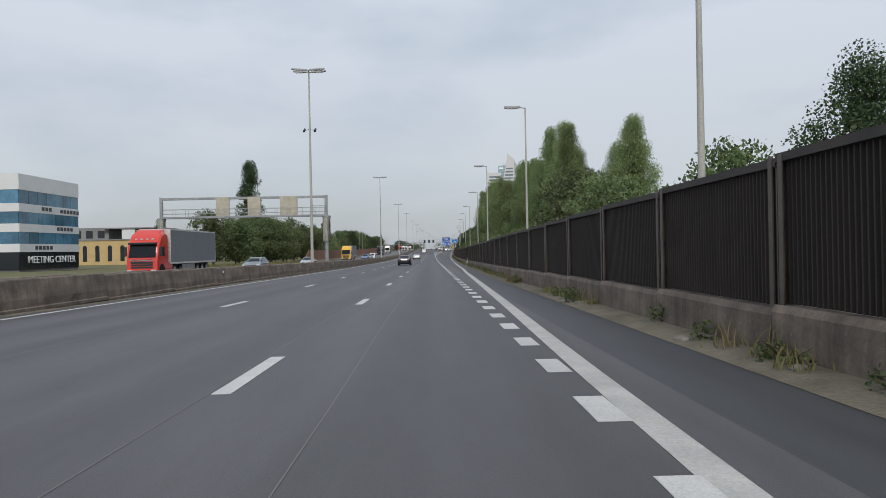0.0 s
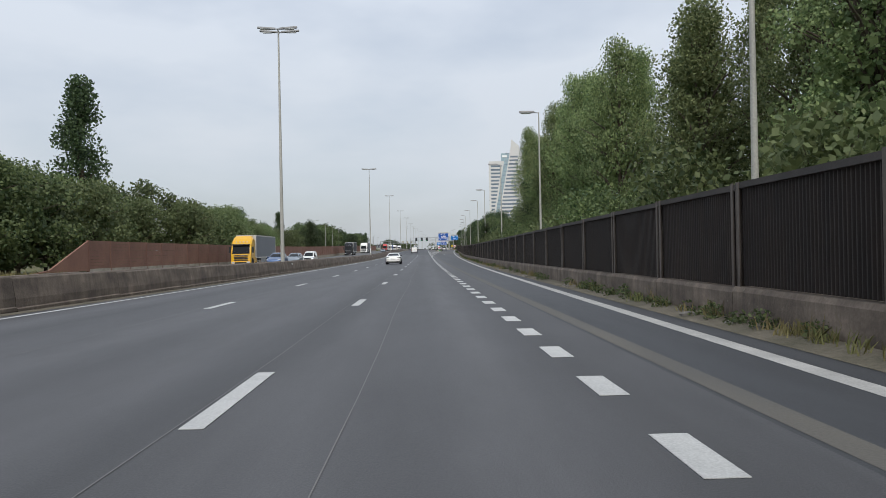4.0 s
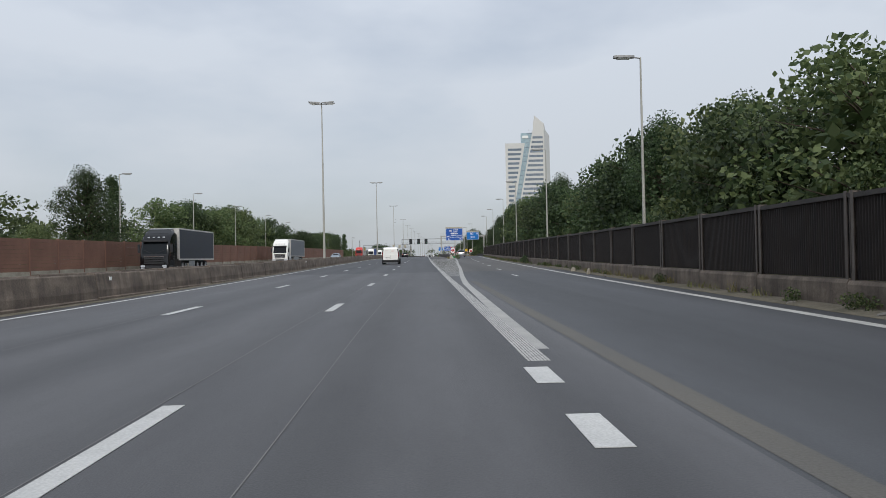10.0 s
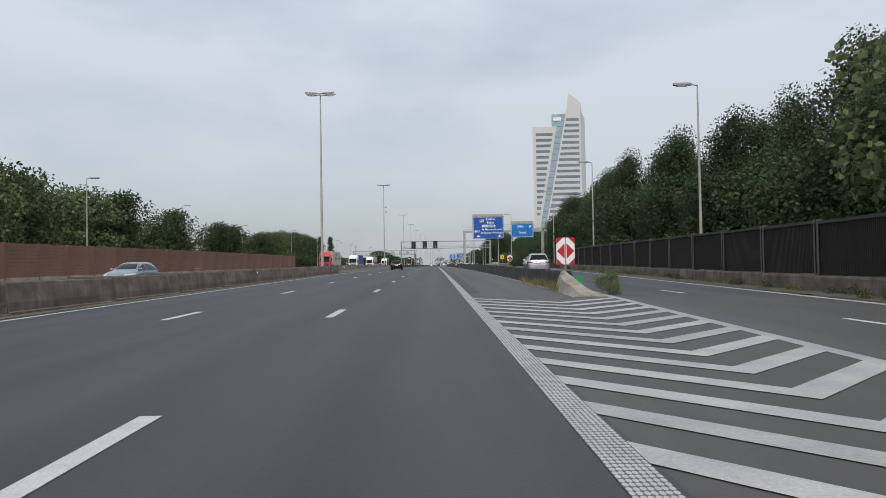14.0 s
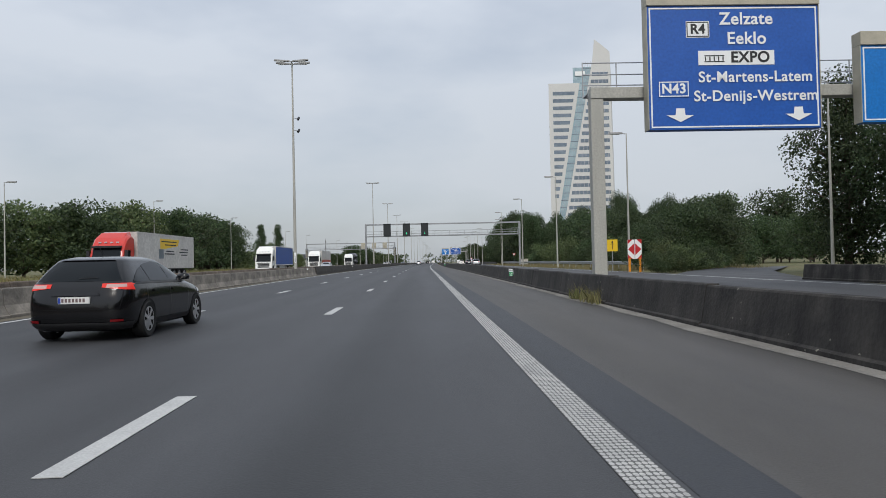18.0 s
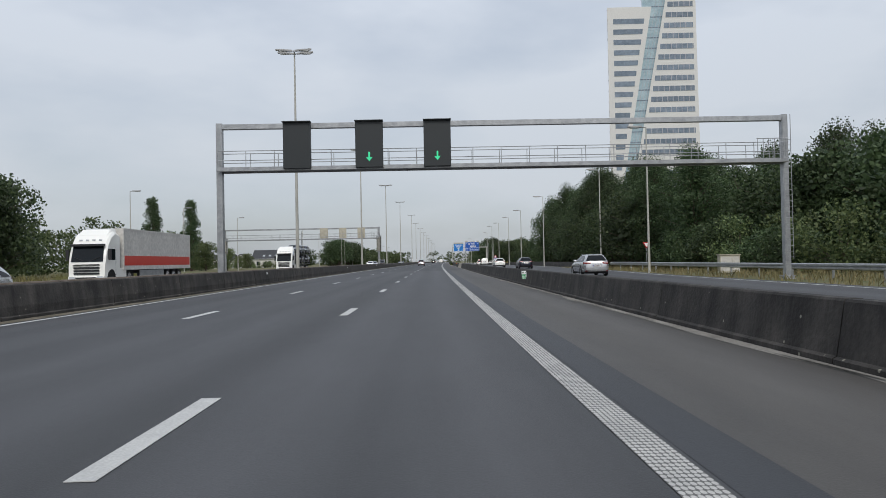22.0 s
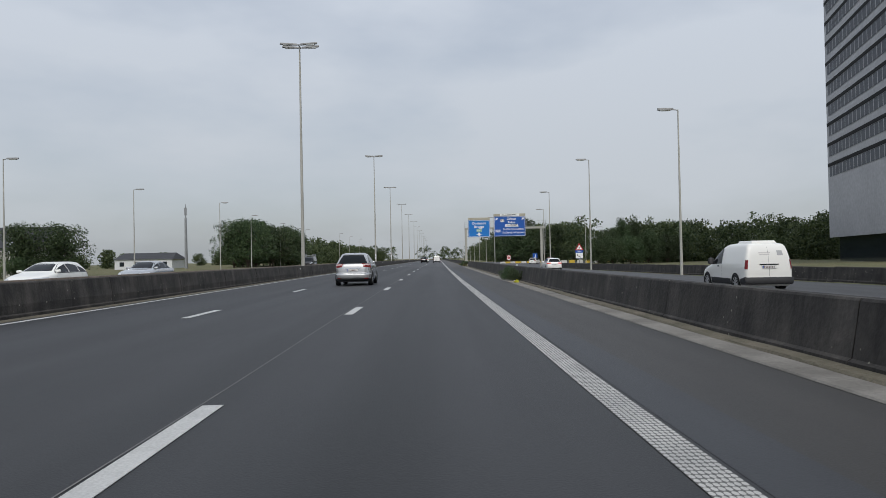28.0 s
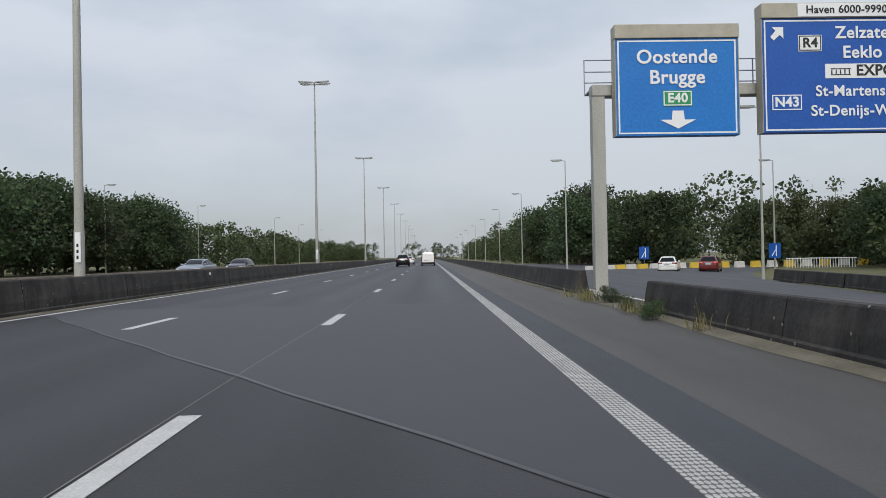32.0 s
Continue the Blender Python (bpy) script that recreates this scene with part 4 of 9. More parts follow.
def hall_mark(x, z, s, parent):
    b = Build()
    for i in range(5):
        b.box(x - s + i * s * 0.45, x - s + i * s * 0.45 + s * 0.12, -0.02, -0.015, z - 0.1, z + 0.03)
    b.box(x - s * 1.05, x + s * 1.0, -0.02, -0.015, z + 0.04, z + 0.07).box(x - s * 1.05, x + s * 1.0, -0.02, -0.015, z - 0.14, z - 0.11)
    return part("pictogram", b, SIGN_BLACK, parent)


def sign_portal(y, xl, xr, label):
    root = thing("sign_gantry", label, "sign gantry", at(0, y))
    for x in (xl, xr):
        part("column", Build().box(x - 0.20, x + 0.20, 0.45, 0.8, -1.0, 6.3).box(x - 0.3, x + 0.3, 0.3, 0.95, -1.0, 0.15), POLE, root, bevel=0.015)
    part("beam", Build().box(xl - 0.2, xr + 0.7, 0.42, 0.84, 6.15, 6.5), POLE, root, bevel=0.015)
    part("walkway", Build().box(xl - 0.2, xr + 0.9, 0.84, 1.45, 6.38, 6.43), GALV, root)
    rail = Build()
    x = xl - 0.2
    while x < xr + 0.9:
        rail.tube((x, 1.42, 6.4), (x, 1.42, 7.55), 0.022, n=5)
        x += 1.1
    for z in (6.8, 7.15, 7.53):
        rail.tube((xl - 0.2, 1.42, z), (xr + 0.9, 1.42, z), 0.02, n=5)
    part("railing", rail, GALV, root)
    lad = Build()
    for s in (-0.22, 0.22):
        lad.tube((xr + 0.55 + s, 0.6, 1.6), (xr + 0.55 + s, 0.6, 7.6), 0.022, n=5)
    for i in range(20):
        lad.tube((xr + 0.33, 0.6, 1.7 + 0.3 * i), (xr + 0.77, 0.6, 1.7 + 0.3 * i), 0.015, n=4)
    for i in range(6):
        z = 3.2 + i * 0.8
        for a in range(8):
            a0, a1 = math.pi * a / 8, math.pi * (a + 1) / 8
            lad.tube((xr + 0.55 + 0.35 * math.cos(a0), 0.6 - 0.6 * math.sin(a0), z), (xr + 0.55 + 0.35 * math.cos(a1), 0.6 - 0.6 * math.sin(a1), z), 0.012, n=4)
    part("ladder", lad, GALV, root)
    return root


g1 = sign_portal(474.0, 5.83, 19.4, "pale sign gantry with two blue direction signs over the exit road")
s1 = panel_sign(7.3, 12.6, 5.06, 8.85, 0.45, BLUE, g1)
words("Zelzate", 10.35, 8.42, 0.52, SIGN_WHITE, s1, -0.02, 0.01)
words("Eeklo", 10.35, 7.82, 0.52, SIGN_WHITE, s1, -0.02, 0.01)
tab("R4", 8.85, 8.12, 0.72, 0.5, SIGN_WHITE, SIGN_BLACK, s1)
ex = part("tab", Build().box(8.85, 11.2, -0.014, 0, 7.02, 7.46), SIGN_WHITE, s1)
words("EXPO", 10.45, 7.24, 0.46, SIGN_BLACK, ex, -0.02, 0.012)
hall_mark(9.35, 7.25, 0.3, ex)
words("St-Martens-Latem", 10.6, 6.64, 0.46, SIGN_WHITE, s1, -0.02, 0.008)
words("St-Denijs-Westrem", 10.6, 6.06, 0.46, SIGN_WHITE, s1, -0.02, 0.008)
tab("N43", 8.07, 6.3, 0.95, 0.5, BLUE, SIGN_WHITE, s1)
for x in (8.25, 11.9):
    arrow(x, 5.5, 0.5, 0, s1)
s2 = panel_sign(13.9, 17.75, 5.2, 7.58, 0.42, SKYBLUE, g1)
tab("N43", 15.5, 7.05, 1.15, 0.55, SKYBLUE, SIGN_WHITE, s2)
words("Gent", 15.85, 6.05, 0.62, SIGN_WHITE, s2, -0.02, 0.012)
arrow(17.2, 7.05, 0.55, radians(135), s2)

g2 = sign_portal(825.0, 5.35, 18.6, "pale sign gantry with two blue direction signs beside the motorway")
s3 = panel_sign(5.78, 9.52, 4.82, 7.78, 0.42, SKYBLUE, g2)
words("Oostende", 7.65, 7.2, 0.58, SIGN_WHITE, s3, -0.02, 0.012)
words("Brugge", 7.65, 6.58, 0.58, SIGN_WHITE, s3, -0.02, 0.012)
tab("E40", 7.65, 5.95, 0.9, 0.48, SIGN_GREEN, SIGN_WHITE, s3)
arrow(7.65, 5.3, 0.65, 0, s3)
s4 = panel_sign(10.28, 15.75, 4.86, 8.35, 0.45, BLUE, g2)
hv = part("plate", Build().box(11.35, 14.7, -0.09, -0.06, 8.37, 8.77), SIGN_WHITE, s4, "white sign plate with black lettering")
words("Haven 6000-9990", 12.85, 8.57, 0.33, SIGN_BLACK, hv, -0.1, 0.006)
arrow(14.5, 8.57, 0.22, radians(135), hv, SIGN_BLACK)
words("Zelzate", 13.35, 7.88, 0.52, SIGN_WHITE, s4, -0.02, 0.01)
words("Eeklo", 13.35, 7.28, 0.52, SIGN_WHITE, s4, -0.02, 0.01)
tab("R4", 11.75, 7.58, 0.72, 0.5, SIGN_WHITE, SIGN_BLACK, s4)
ex = part("tab", Build().box(12.2, 14.5, -0.014, 0, 6.5, 6.94), SIGN_WHITE, s4)
words("EXPO", 13.75, 6.72, 0.46, SIGN_BLACK, ex, -0.02, 0.012)
hall_mark(12.68, 6.73, 0.3, ex)
words("St-Martens-Latem", 13.65, 6.1, 0.46, SIGN_WHITE, s4, -0.02, 0.008)
words("St-Denijs-Westrem", 13.65, 5.5, 0.46, SIGN_WHITE, s4, -0.02, 0.008)
tab("N43", 11.0, 5.78, 0.95, 0.5, BLUE, SIGN_WHITE, s4)
arrow(10.75, 7.9, 0.5, radians(135), s4)
arrow(15.3, 7.9, 0.5, radians(135), s4)


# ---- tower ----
# Cladding is paled, which puts some distance haze into its colour.
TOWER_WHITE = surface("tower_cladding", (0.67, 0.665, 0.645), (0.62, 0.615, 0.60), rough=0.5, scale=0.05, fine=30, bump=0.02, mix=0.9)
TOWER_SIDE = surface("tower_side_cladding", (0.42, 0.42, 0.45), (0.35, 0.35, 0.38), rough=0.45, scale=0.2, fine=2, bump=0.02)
# Haze and reflected sky are painted into the next two glass colours.
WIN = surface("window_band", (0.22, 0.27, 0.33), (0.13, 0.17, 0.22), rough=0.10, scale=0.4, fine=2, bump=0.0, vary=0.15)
BLUE_SKY_GLASS = surface("blue_sky_glass", (0.42, 0.54, 0.59), (0.28, 0.39, 0.45), rough=0.12, scale=0.3, fine=2, bump=0.0)
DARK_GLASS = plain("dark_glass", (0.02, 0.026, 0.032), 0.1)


def tower():
    base = P(59.05, 787)
    ux = Vector((1, -0.03, 0)).normalized()
    uy = Vector((0.285, 1, 0)).normalized()
    root = thing("tower", "white office tower with slanted glass stripe and pointed top", "tower", pose(*base))
    W, Dp = 32.0, 37.0

    def q(u, v, z, out=0.0):
        p = ux * u * 0.95 + uy * v
        return (p.x, p.y - out, z)

    def slab(u0, u1, z0, z1, v0, v1, mats, name, label="", u0t=None, u1t=None):
        u0t, u1t = u0 if u0t is None else u0t, u1 if u1t is None else u1t
        b = Build().add([q(u0, v0, z0), q(u1, v0, z0), q(u1, v1, z0), q(u0, v1, z0), q(u0t, v0, z1), q(u1t, v0, z1), q(u1t, v1, z1), q(u0t, v1, z1)], [(3, 2, 1, 0), (4, 5, 6, 7), (0, 1, 5, 4), (1, 2, 6, 5), (2, 3, 7, 6), (3, 0, 4, 7)])
        return part(name, b, mats, root, label)

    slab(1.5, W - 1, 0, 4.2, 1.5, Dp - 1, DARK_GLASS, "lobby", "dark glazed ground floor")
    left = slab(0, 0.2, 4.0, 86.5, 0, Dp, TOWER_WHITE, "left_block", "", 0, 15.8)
    mid = slab(0.15, 3.6, 4.0, 94.5, 0.8, Dp - 1, BLUE_SKY_GLASS, "glass_stripe", "slanted blue glass stripe", 17.3, 22.3)
    slab(12.4, 17.6, 86.4, 94.4, 1.2, 12.0, BLUE_SKY_GLASS, "glass_head", "blue glass storey above the lower roof")
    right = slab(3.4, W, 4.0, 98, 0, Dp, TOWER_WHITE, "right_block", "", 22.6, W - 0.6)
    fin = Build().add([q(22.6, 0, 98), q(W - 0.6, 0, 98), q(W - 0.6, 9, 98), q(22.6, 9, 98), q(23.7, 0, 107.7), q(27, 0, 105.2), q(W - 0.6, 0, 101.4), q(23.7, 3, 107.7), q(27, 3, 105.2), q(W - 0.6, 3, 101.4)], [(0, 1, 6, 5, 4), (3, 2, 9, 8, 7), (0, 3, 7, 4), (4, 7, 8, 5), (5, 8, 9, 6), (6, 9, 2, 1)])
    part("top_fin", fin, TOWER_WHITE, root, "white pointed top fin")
    mb = Build()
    lean = lambda z, a, b: a + (b - a) * (z - 4.0) / (90.0)
    for k in range(21):
        z = 80.75 - 3.55 * k
        u1 = lean(z, 0.2, 16.6)
        if u1 < 5.0 or z < 14:
            continue
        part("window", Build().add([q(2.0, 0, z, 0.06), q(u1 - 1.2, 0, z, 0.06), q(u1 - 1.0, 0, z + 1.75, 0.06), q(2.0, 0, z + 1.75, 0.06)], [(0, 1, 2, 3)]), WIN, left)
    for k in range(23):
        z = 11.1 + 3.58 * k
        u0 = lean(z, 3.4, 21.8)
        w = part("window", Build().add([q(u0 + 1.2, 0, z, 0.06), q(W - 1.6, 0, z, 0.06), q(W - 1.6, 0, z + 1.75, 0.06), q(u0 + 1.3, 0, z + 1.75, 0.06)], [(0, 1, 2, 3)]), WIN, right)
        u = u0 + 3.2
        while u < W - 2:
            mb.add([q(u, 0, z, 0.1), q(u + 0.22, 0, z, 0.1), q(u + 0.22, 0, z + 1.75, 0.1), q(u, 0, z + 1.75, 0.1)], [(0, 1, 2, 3)])
            u += 1.9
    for k in range(24):
        z = 12.0 + 3.55 * k
        a, b2 = lean(z, 0.15, 17.2), lean(z, 3.6, 22.2)
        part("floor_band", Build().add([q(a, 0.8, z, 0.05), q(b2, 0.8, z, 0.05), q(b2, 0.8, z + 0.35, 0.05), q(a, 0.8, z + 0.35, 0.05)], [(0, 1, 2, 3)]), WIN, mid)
        for j in (1, 2, 3):
            uu = a + (b2 - a) * j / 4
            mb.add([q(uu, 0.8, z, 0.06), q(uu + 0.12, 0.8, z, 0.06), q(uu + 0.8, 0.8, z + 3.5, 0.06), q(uu + 0.68, 0.8, z + 3.5, 0.06)], [(0, 1, 2, 3)])
    nrm = Vector((-uy.y, uy.x, 0)) * 0.06

    def s(v, z, out=1.0):
        p = uy * v + nrm * out
        return (p.x, p.y, z)

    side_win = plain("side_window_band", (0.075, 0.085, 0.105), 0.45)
    # Near-black, for the shadow line painted above each side window row.
    side_shade = plain("side_painted_shade", (0.014, 0.014, 0.016), 0.7)
    for m in (side_win, side_shade):
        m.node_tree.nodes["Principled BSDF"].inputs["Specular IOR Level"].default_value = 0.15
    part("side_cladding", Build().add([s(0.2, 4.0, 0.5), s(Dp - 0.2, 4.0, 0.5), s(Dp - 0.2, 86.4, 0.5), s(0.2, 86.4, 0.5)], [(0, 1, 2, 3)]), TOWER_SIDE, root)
    for k in range(21):
        z = 14.4 + 3.5 * k
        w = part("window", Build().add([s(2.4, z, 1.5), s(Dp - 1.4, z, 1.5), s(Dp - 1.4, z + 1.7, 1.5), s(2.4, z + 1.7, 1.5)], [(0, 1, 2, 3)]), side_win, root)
        v = 4.2
        while v < Dp - 2:
            mb.add([s(v, z, 2), s(v + 0.25, z, 2), s(v + 0.25, z + 1.7, 2), s(v, z + 1.7, 2)], [(0, 1, 2, 3)])
            v += 1.85
        part("shadow_gap", Build().add([s(0.3, z + 1.75, 1.6), s(Dp - 0.3, z + 1.75, 1.6), s(Dp - 0.3, z + 2.35, 1.6), s(0.3, z + 2.35, 1.6)], [(0, 1, 2, 3)]), side_shade, w)
    tagged(part("mullions", mb, TOWER_SIDE, root), "thin pale mullions across the window bands", "", "", "stuff")
    part("logo_panel", Build().add([q(13.6, 0.8, 90.3, 0.1), q(18.6, 0.8, 90.3, 0.1), q(18.6, 0.8, 92.4, 0.1), q(13.6, 0.8, 92.4, 0.1)], [(0, 1, 2, 3)]), SIGN_WHITE, root, "plain white logo panel")
    return root


tower()

# ---- trees ----
def leaf_material(name, base, other):
    m, t, b = nodes_of(name)
    N, L = t.nodes.new, t.links.new
    geo, info = N("ShaderNodeNewGeometry"), N("ShaderNodeObjectInfo")
    ramp = N("ShaderNodeValToRGB")
    ramp.color_ramp.elements[0].color, ramp.color_ramp.elements[1].color = (*other, 1), (*base, 1)
    L(geo.outputs["Random Per Island"], ramp.inputs["Fac"])
    hsv, mr, mh = N("ShaderNodeHueSaturation"), N("ShaderNodeMapRange"), N("ShaderNodeMapRange")
    mr.inputs["To Min"].default_value, mr.inputs["To Max"].default_value = 0.75, 1.3
    mh.inputs["To Min"].default_value, mh.inputs["To Max"].default_value = 0.485, 0.515
    L(info.outputs["Random"], mr.inputs["Value"])
    L(info.outputs["Random"], mh.inputs["Value"])
    L(mr.outputs["Result"], hsv.inputs["Value"])
    L(mh.outputs["Result"], hsv.inputs["Hue"])
    L(ramp.outputs["Color"], hsv.inputs["Color"])
    L(hsv.outputs["Color"], b.inputs["Base Color"])
    b.inputs["Roughness"].default_value = 0.65
    tr, mx = N("ShaderNodeBsdfTranslucent"), N("ShaderNodeMixShader")
    mx.inputs["Fac"].default_value = 0.35
    L(hsv.outputs["Color"], tr.inputs["Color"])
    out = t.nodes["Material Output"]
    L(b.outputs["BSDF"], mx.inputs[1])
    L(tr.outputs["BSDF"], mx.inputs[2])
    L(mx.outputs["Shader"], out.inputs["Surface"])
    return m


BARK = surface("bark", (0.13, 0.10, 0.075), (0.07, 0.055, 0.04), rough=0.9, scale=4, fine=25, stretch=(1, 1, 0.3), bump=0.8, dist=0.03)
LEAF = leaf_material("leaves_broad", (0.165, 0.200, 0.078), (0.042, 0.072, 0.028))
LEAF_POPLAR = leaf_material("leaves_silvery", (0.30, 0.36, 0.15), (0.085, 0.135, 0.050))
LEAF_LIGHT = leaf_material("leaves_light", (0.20, 0.24, 0.10), (0.085, 0.125, 0.05))
# Lighter copy of the dark leaves, with distance haze mixed into its colour.
LEAF_HAZED = leaf_material("leaves_hazed", (0.125, 0.158, 0.062), (0.032, 0.056, 0.022))
LEAF_DARK = leaf_material("leaves_dark", (0.088, 0.126, 0.050), (0.022, 0.042, 0.018))


def leaves(centres, spread, size, count, rng, name, mat, core=0):
    """Small bent leaf quads scattered round clump centres, built as one mesh."""
    n = count
    c = np.asarray(centres)[rng.integers(0, len(centres), n)]
    d = rng.normal(size=(n, 3))
    d /= np.linalg.norm(d, axis=1, keepdims=True)
    p = c + d * (spread * rng.random((n, 1)) ** 0.45) * np.array([1, 1, 0.8])
    a = rng.normal(size=(n, 3))
    a /= np.linalg.norm(a, axis=1, keepdims=True)
    b = np.cross(a, rng.normal(size=(n, 3)))
    b /= np.linalg.norm(b, axis=1, keepdims=True)
    s = size * rng.uniform(0.6, 1.3, (n, 1))
    if core:
        m = n // core
        p[:m] = c[:m] * np.array([0.5, 0.5, 0.82]) + d[:m] * spread * 0.6
        s[:m] *= 2.0
    v = np.stack([p - a * s * 0.6, p + b * s * 0.42, p + a * s * 0.6, p - b * s * 0.42], 1).reshape(-1, 3)
    me = bpy.data.meshes.new(name)
    me.vertices.add(4 * n)
    me.vertices.foreach_set("co", v.ravel())
    me.loops.add(4 * n)
    me.loops.foreach_set("vertex_index", np.arange(4 * n, dtype=np.int32))
    me.polygons.add(n)
    me.polygons.foreach_set("loop_start", np.arange(0, 4 * n, 4, dtype=np.int32))
    me.update(calc_edges=True)
    me.materials.append(mat)
    return me


def tree(kind, seed, label, mat, h, r, leaf, count, group):
    rng = np.random.default_rng(seed)
    rnd = random.Random(seed)
    name = {"bush": "bush", "ivy": "ivy", "poplar": "poplar_tree", "conifer": "conifer"}.get(kind, "tree")
    root = thing(name, label, {"bush": "bush", "ivy": "ivy"}.get(kind, "tree"), pose(0, -300, -50), group)
    tr = Build()
    top = h * (0.95 if kind in ("poplar", "conifer", "ivy") else 0.7)
    lean = (rnd.uniform(-0.3, 0.3), rnd.uniform(-0.3, 0.3))
    pts = [Vector((lean[0] * s * s + rnd.uniform(-0.08, 0.08) * s * 3, lean[1] * s * s, -0.3 + (top + 0.3) * s)) for s in (0, 0.2, 0.45, 0.7, 1.0)]
    rad = 0.022 * h
    for i in range(4):
        tr.tube(pts[i], pts[i + 1], rad * (1 - 0.23 * i), rad * (1 - 0.23 * (i + 1)), 7, caps=False)
    centres = []
    n_cl = {"round": 80, "poplar": 120, "conifer": 60, "bush": 22, "tall": 120, "ivy": 110}[kind]
    for i in range(n_cl):
        if kind == "poplar":
            z = (i + 0.5) / n_cl * 0.92 + 0.06
            rr = r * (0.10 + 0.80 * math.sin(math.pi * min(1, z * 0.86 + 0.13)) ** 0.9) * rnd.uniform(0.35, 1.0)
            base = z - 0.12
        elif kind == "conifer":
            z = rnd.uniform(0.08, 1.0)
            rr = r * (1.05 - z) * rnd.uniform(0.5, 1.0)
            base = z - 0.03
        elif kind == "bush":
            z = rnd.uniform(0.2, 0.95)
            rr = r * math.sqrt(max(0, 1 - (z - 0.35) ** 2 / 0.45)) * rnd.uniform(0.2, 1)
            base = 0.1
        elif kind == "tall":
            z = rnd.uniform(0.08, 1.0)
            rr = r * (0.55 + 0.45 * math.sin(math.pi * min(1, z * 0.95))) * rnd.uniform(0.35, 1.1) * (1.0 if z < 0.62 else (1.08 - z) / 0.46)
            base = z - 0.18
        elif kind == "ivy":
            z = rnd.uniform(0.10, 0.97)
            rr = r * float(np.interp(z, (0.0, 0.3, 0.55, 0.75, 0.9, 1.0), (0.7, 0.85, 1.0, 0.82, 0.5, 0.12))) * rnd.uniform(0.45, 1.0)
            base = z - 0.03
        else:
            z = rnd.uniform(0.16, 1.0)
            rr = r * math.sqrt(max(0.03, 1 - ((z - 0.5) / 0.55) ** 2)) * rnd.uniform(0.35, 1.1)
            base = z - 0.22
        a = rnd.uniform(0, 6.283)
        c = Vector((rr * math.cos(a), rr * math.sin(a), z * h - 0.2))
        centres.append(tuple(c))
        if i % 2 == 0:
            s = max(0.05, min(0.95, base)) * h / top
            s = min(s, 0.98)
            j = min(3, int(s * 4))
            p0 = Vector((lean[0] * s * s, lean[1] * s * s, s * top))
            midp = (p0 + c) / 2 + Vector((0, 0, 0.1 * h * 0.3))
            tr.tube(p0, midp, rad * 0.35, rad * 0.2, 5, caps=False).tube(midp, c, rad * 0.2, rad * 0.06, 5, caps=False)
    part("trunk", tr, BARK, root, smooth=60)
    spread = {"round": 0.30, "poplar": 0.52, "conifer": 0.36, "bush": 0.42, "tall": 0.34, "ivy": 0.27}[kind] * r
    part("crown", leaves(centres, spread, leaf, count, rng, "crown", mat, 0 if kind in ("bush", "poplar") else 7), None, root)
    return root


TREES = {
    "tall_a": tree("tall", 1, "tall leafy green tree behind the noise wall", LEAF_POPLAR, 17.0, 3.5, 0.15, 27000, "roadside trees"),
    "tall_b": tree("tall", 2, "tall leafy green tree behind the noise wall", LEAF_POPLAR, 15.5, 3.6, 0.15, 27000, "roadside trees"),
    "tall_c": tree("tall", 12, "tall dark leafy tree beside the motorway", LEAF_DARK, 16.0, 4.4, 0.20, 18500, "roadside trees"),
    "round_a": tree("round", 3, "rounded leafy green tree beside the motorway", LEAF, 10.0, 4.4, 0.29, 6200, "roadside trees"),
    "round_b": tree("round", 4, "rounded dark green tree beside the motorway", LEAF_DARK, 9.5, 4.8, 0.29, 6200, "roadside trees"),
    "round_c": tree("round", 5, "light green leafy tree beside the motorway", LEAF_LIGHT, 9.0, 4.0, 0.27, 5600, "roadside trees"),
    "poplar": tree("poplar", 6, "slender upright dark poplar tree", LEAF_DARK, 16.2, 2.0, 0.24, 11000, "poplars"),
    "conifer": tree("conifer", 7, "dark pointed conifer behind the wall", LEAF_DARK, 12.0, 2.9, 0.26, 6000, "conifers"),
    "ivy": tree("ivy", 15, "dense dark ivy climbing round a lamp mast", LEAF_DARK, 6.5, 1.1, 0.12, 13000, ""),
    "bush_a": tree("bush", 8, "low light green leafy bush", LEAF_LIGHT, 3.0, 1.9, 0.14, 3200, "bushes"),
    "bush_c": tree("bush", 19, "low dark olive bush beside the exit road", LEAF_DARK, 3.3, 2.3, 0.16, 3000, "bushes"),
    "bush_b": tree("bush", 9, "low dark green leafy bush", LEAF, 3.4, 2.3, 0.15, 3400, "bushes"),
}
TRND = random.Random(77)
PLANTED = set()


def plant(kind, x, y, s=1.0, h=0.0):
    m = at(x, y, h, TRND.uniform(0, 360))
    slim = 0.72 if kind in ("tall_a", "tall_b") else 1.0
    sc = [slim * s * TRND.uniform(0.92, 1.1), slim * s * TRND.uniform(0.92, 1.1), s * TRND.uniform(0.92, 1.08)]
    if kind not in PLANTED:
        PLANTED.add(kind)
        TREES[kind].matrix_basis = m
        return
    copy_thing(TREES[kind], m @ Matrix.Diagonal((*sc, 1)))


def row(kinds, y0, y1, step, x0, x1, s0=0.9, s1=1.1):
    y = y0
    while y < y1:
        plant(TRND.choice(kinds), TRND.uniform(x0, x1), y + TRND.uniform(-0.3, 0.3) * step, TRND.uniform(s0, s1))
        y += step


GROVE = []


def grove(y0, y1, step, x0, x1, s0=0.8, s1=1.1):
    y = y0
    while y < y1:
        GROVE.append((TRND.uniform(x0, x1), y + TRND.uniform(-0.4, 0.4) * step, TRND.uniform(s0, s1)))
        y += step


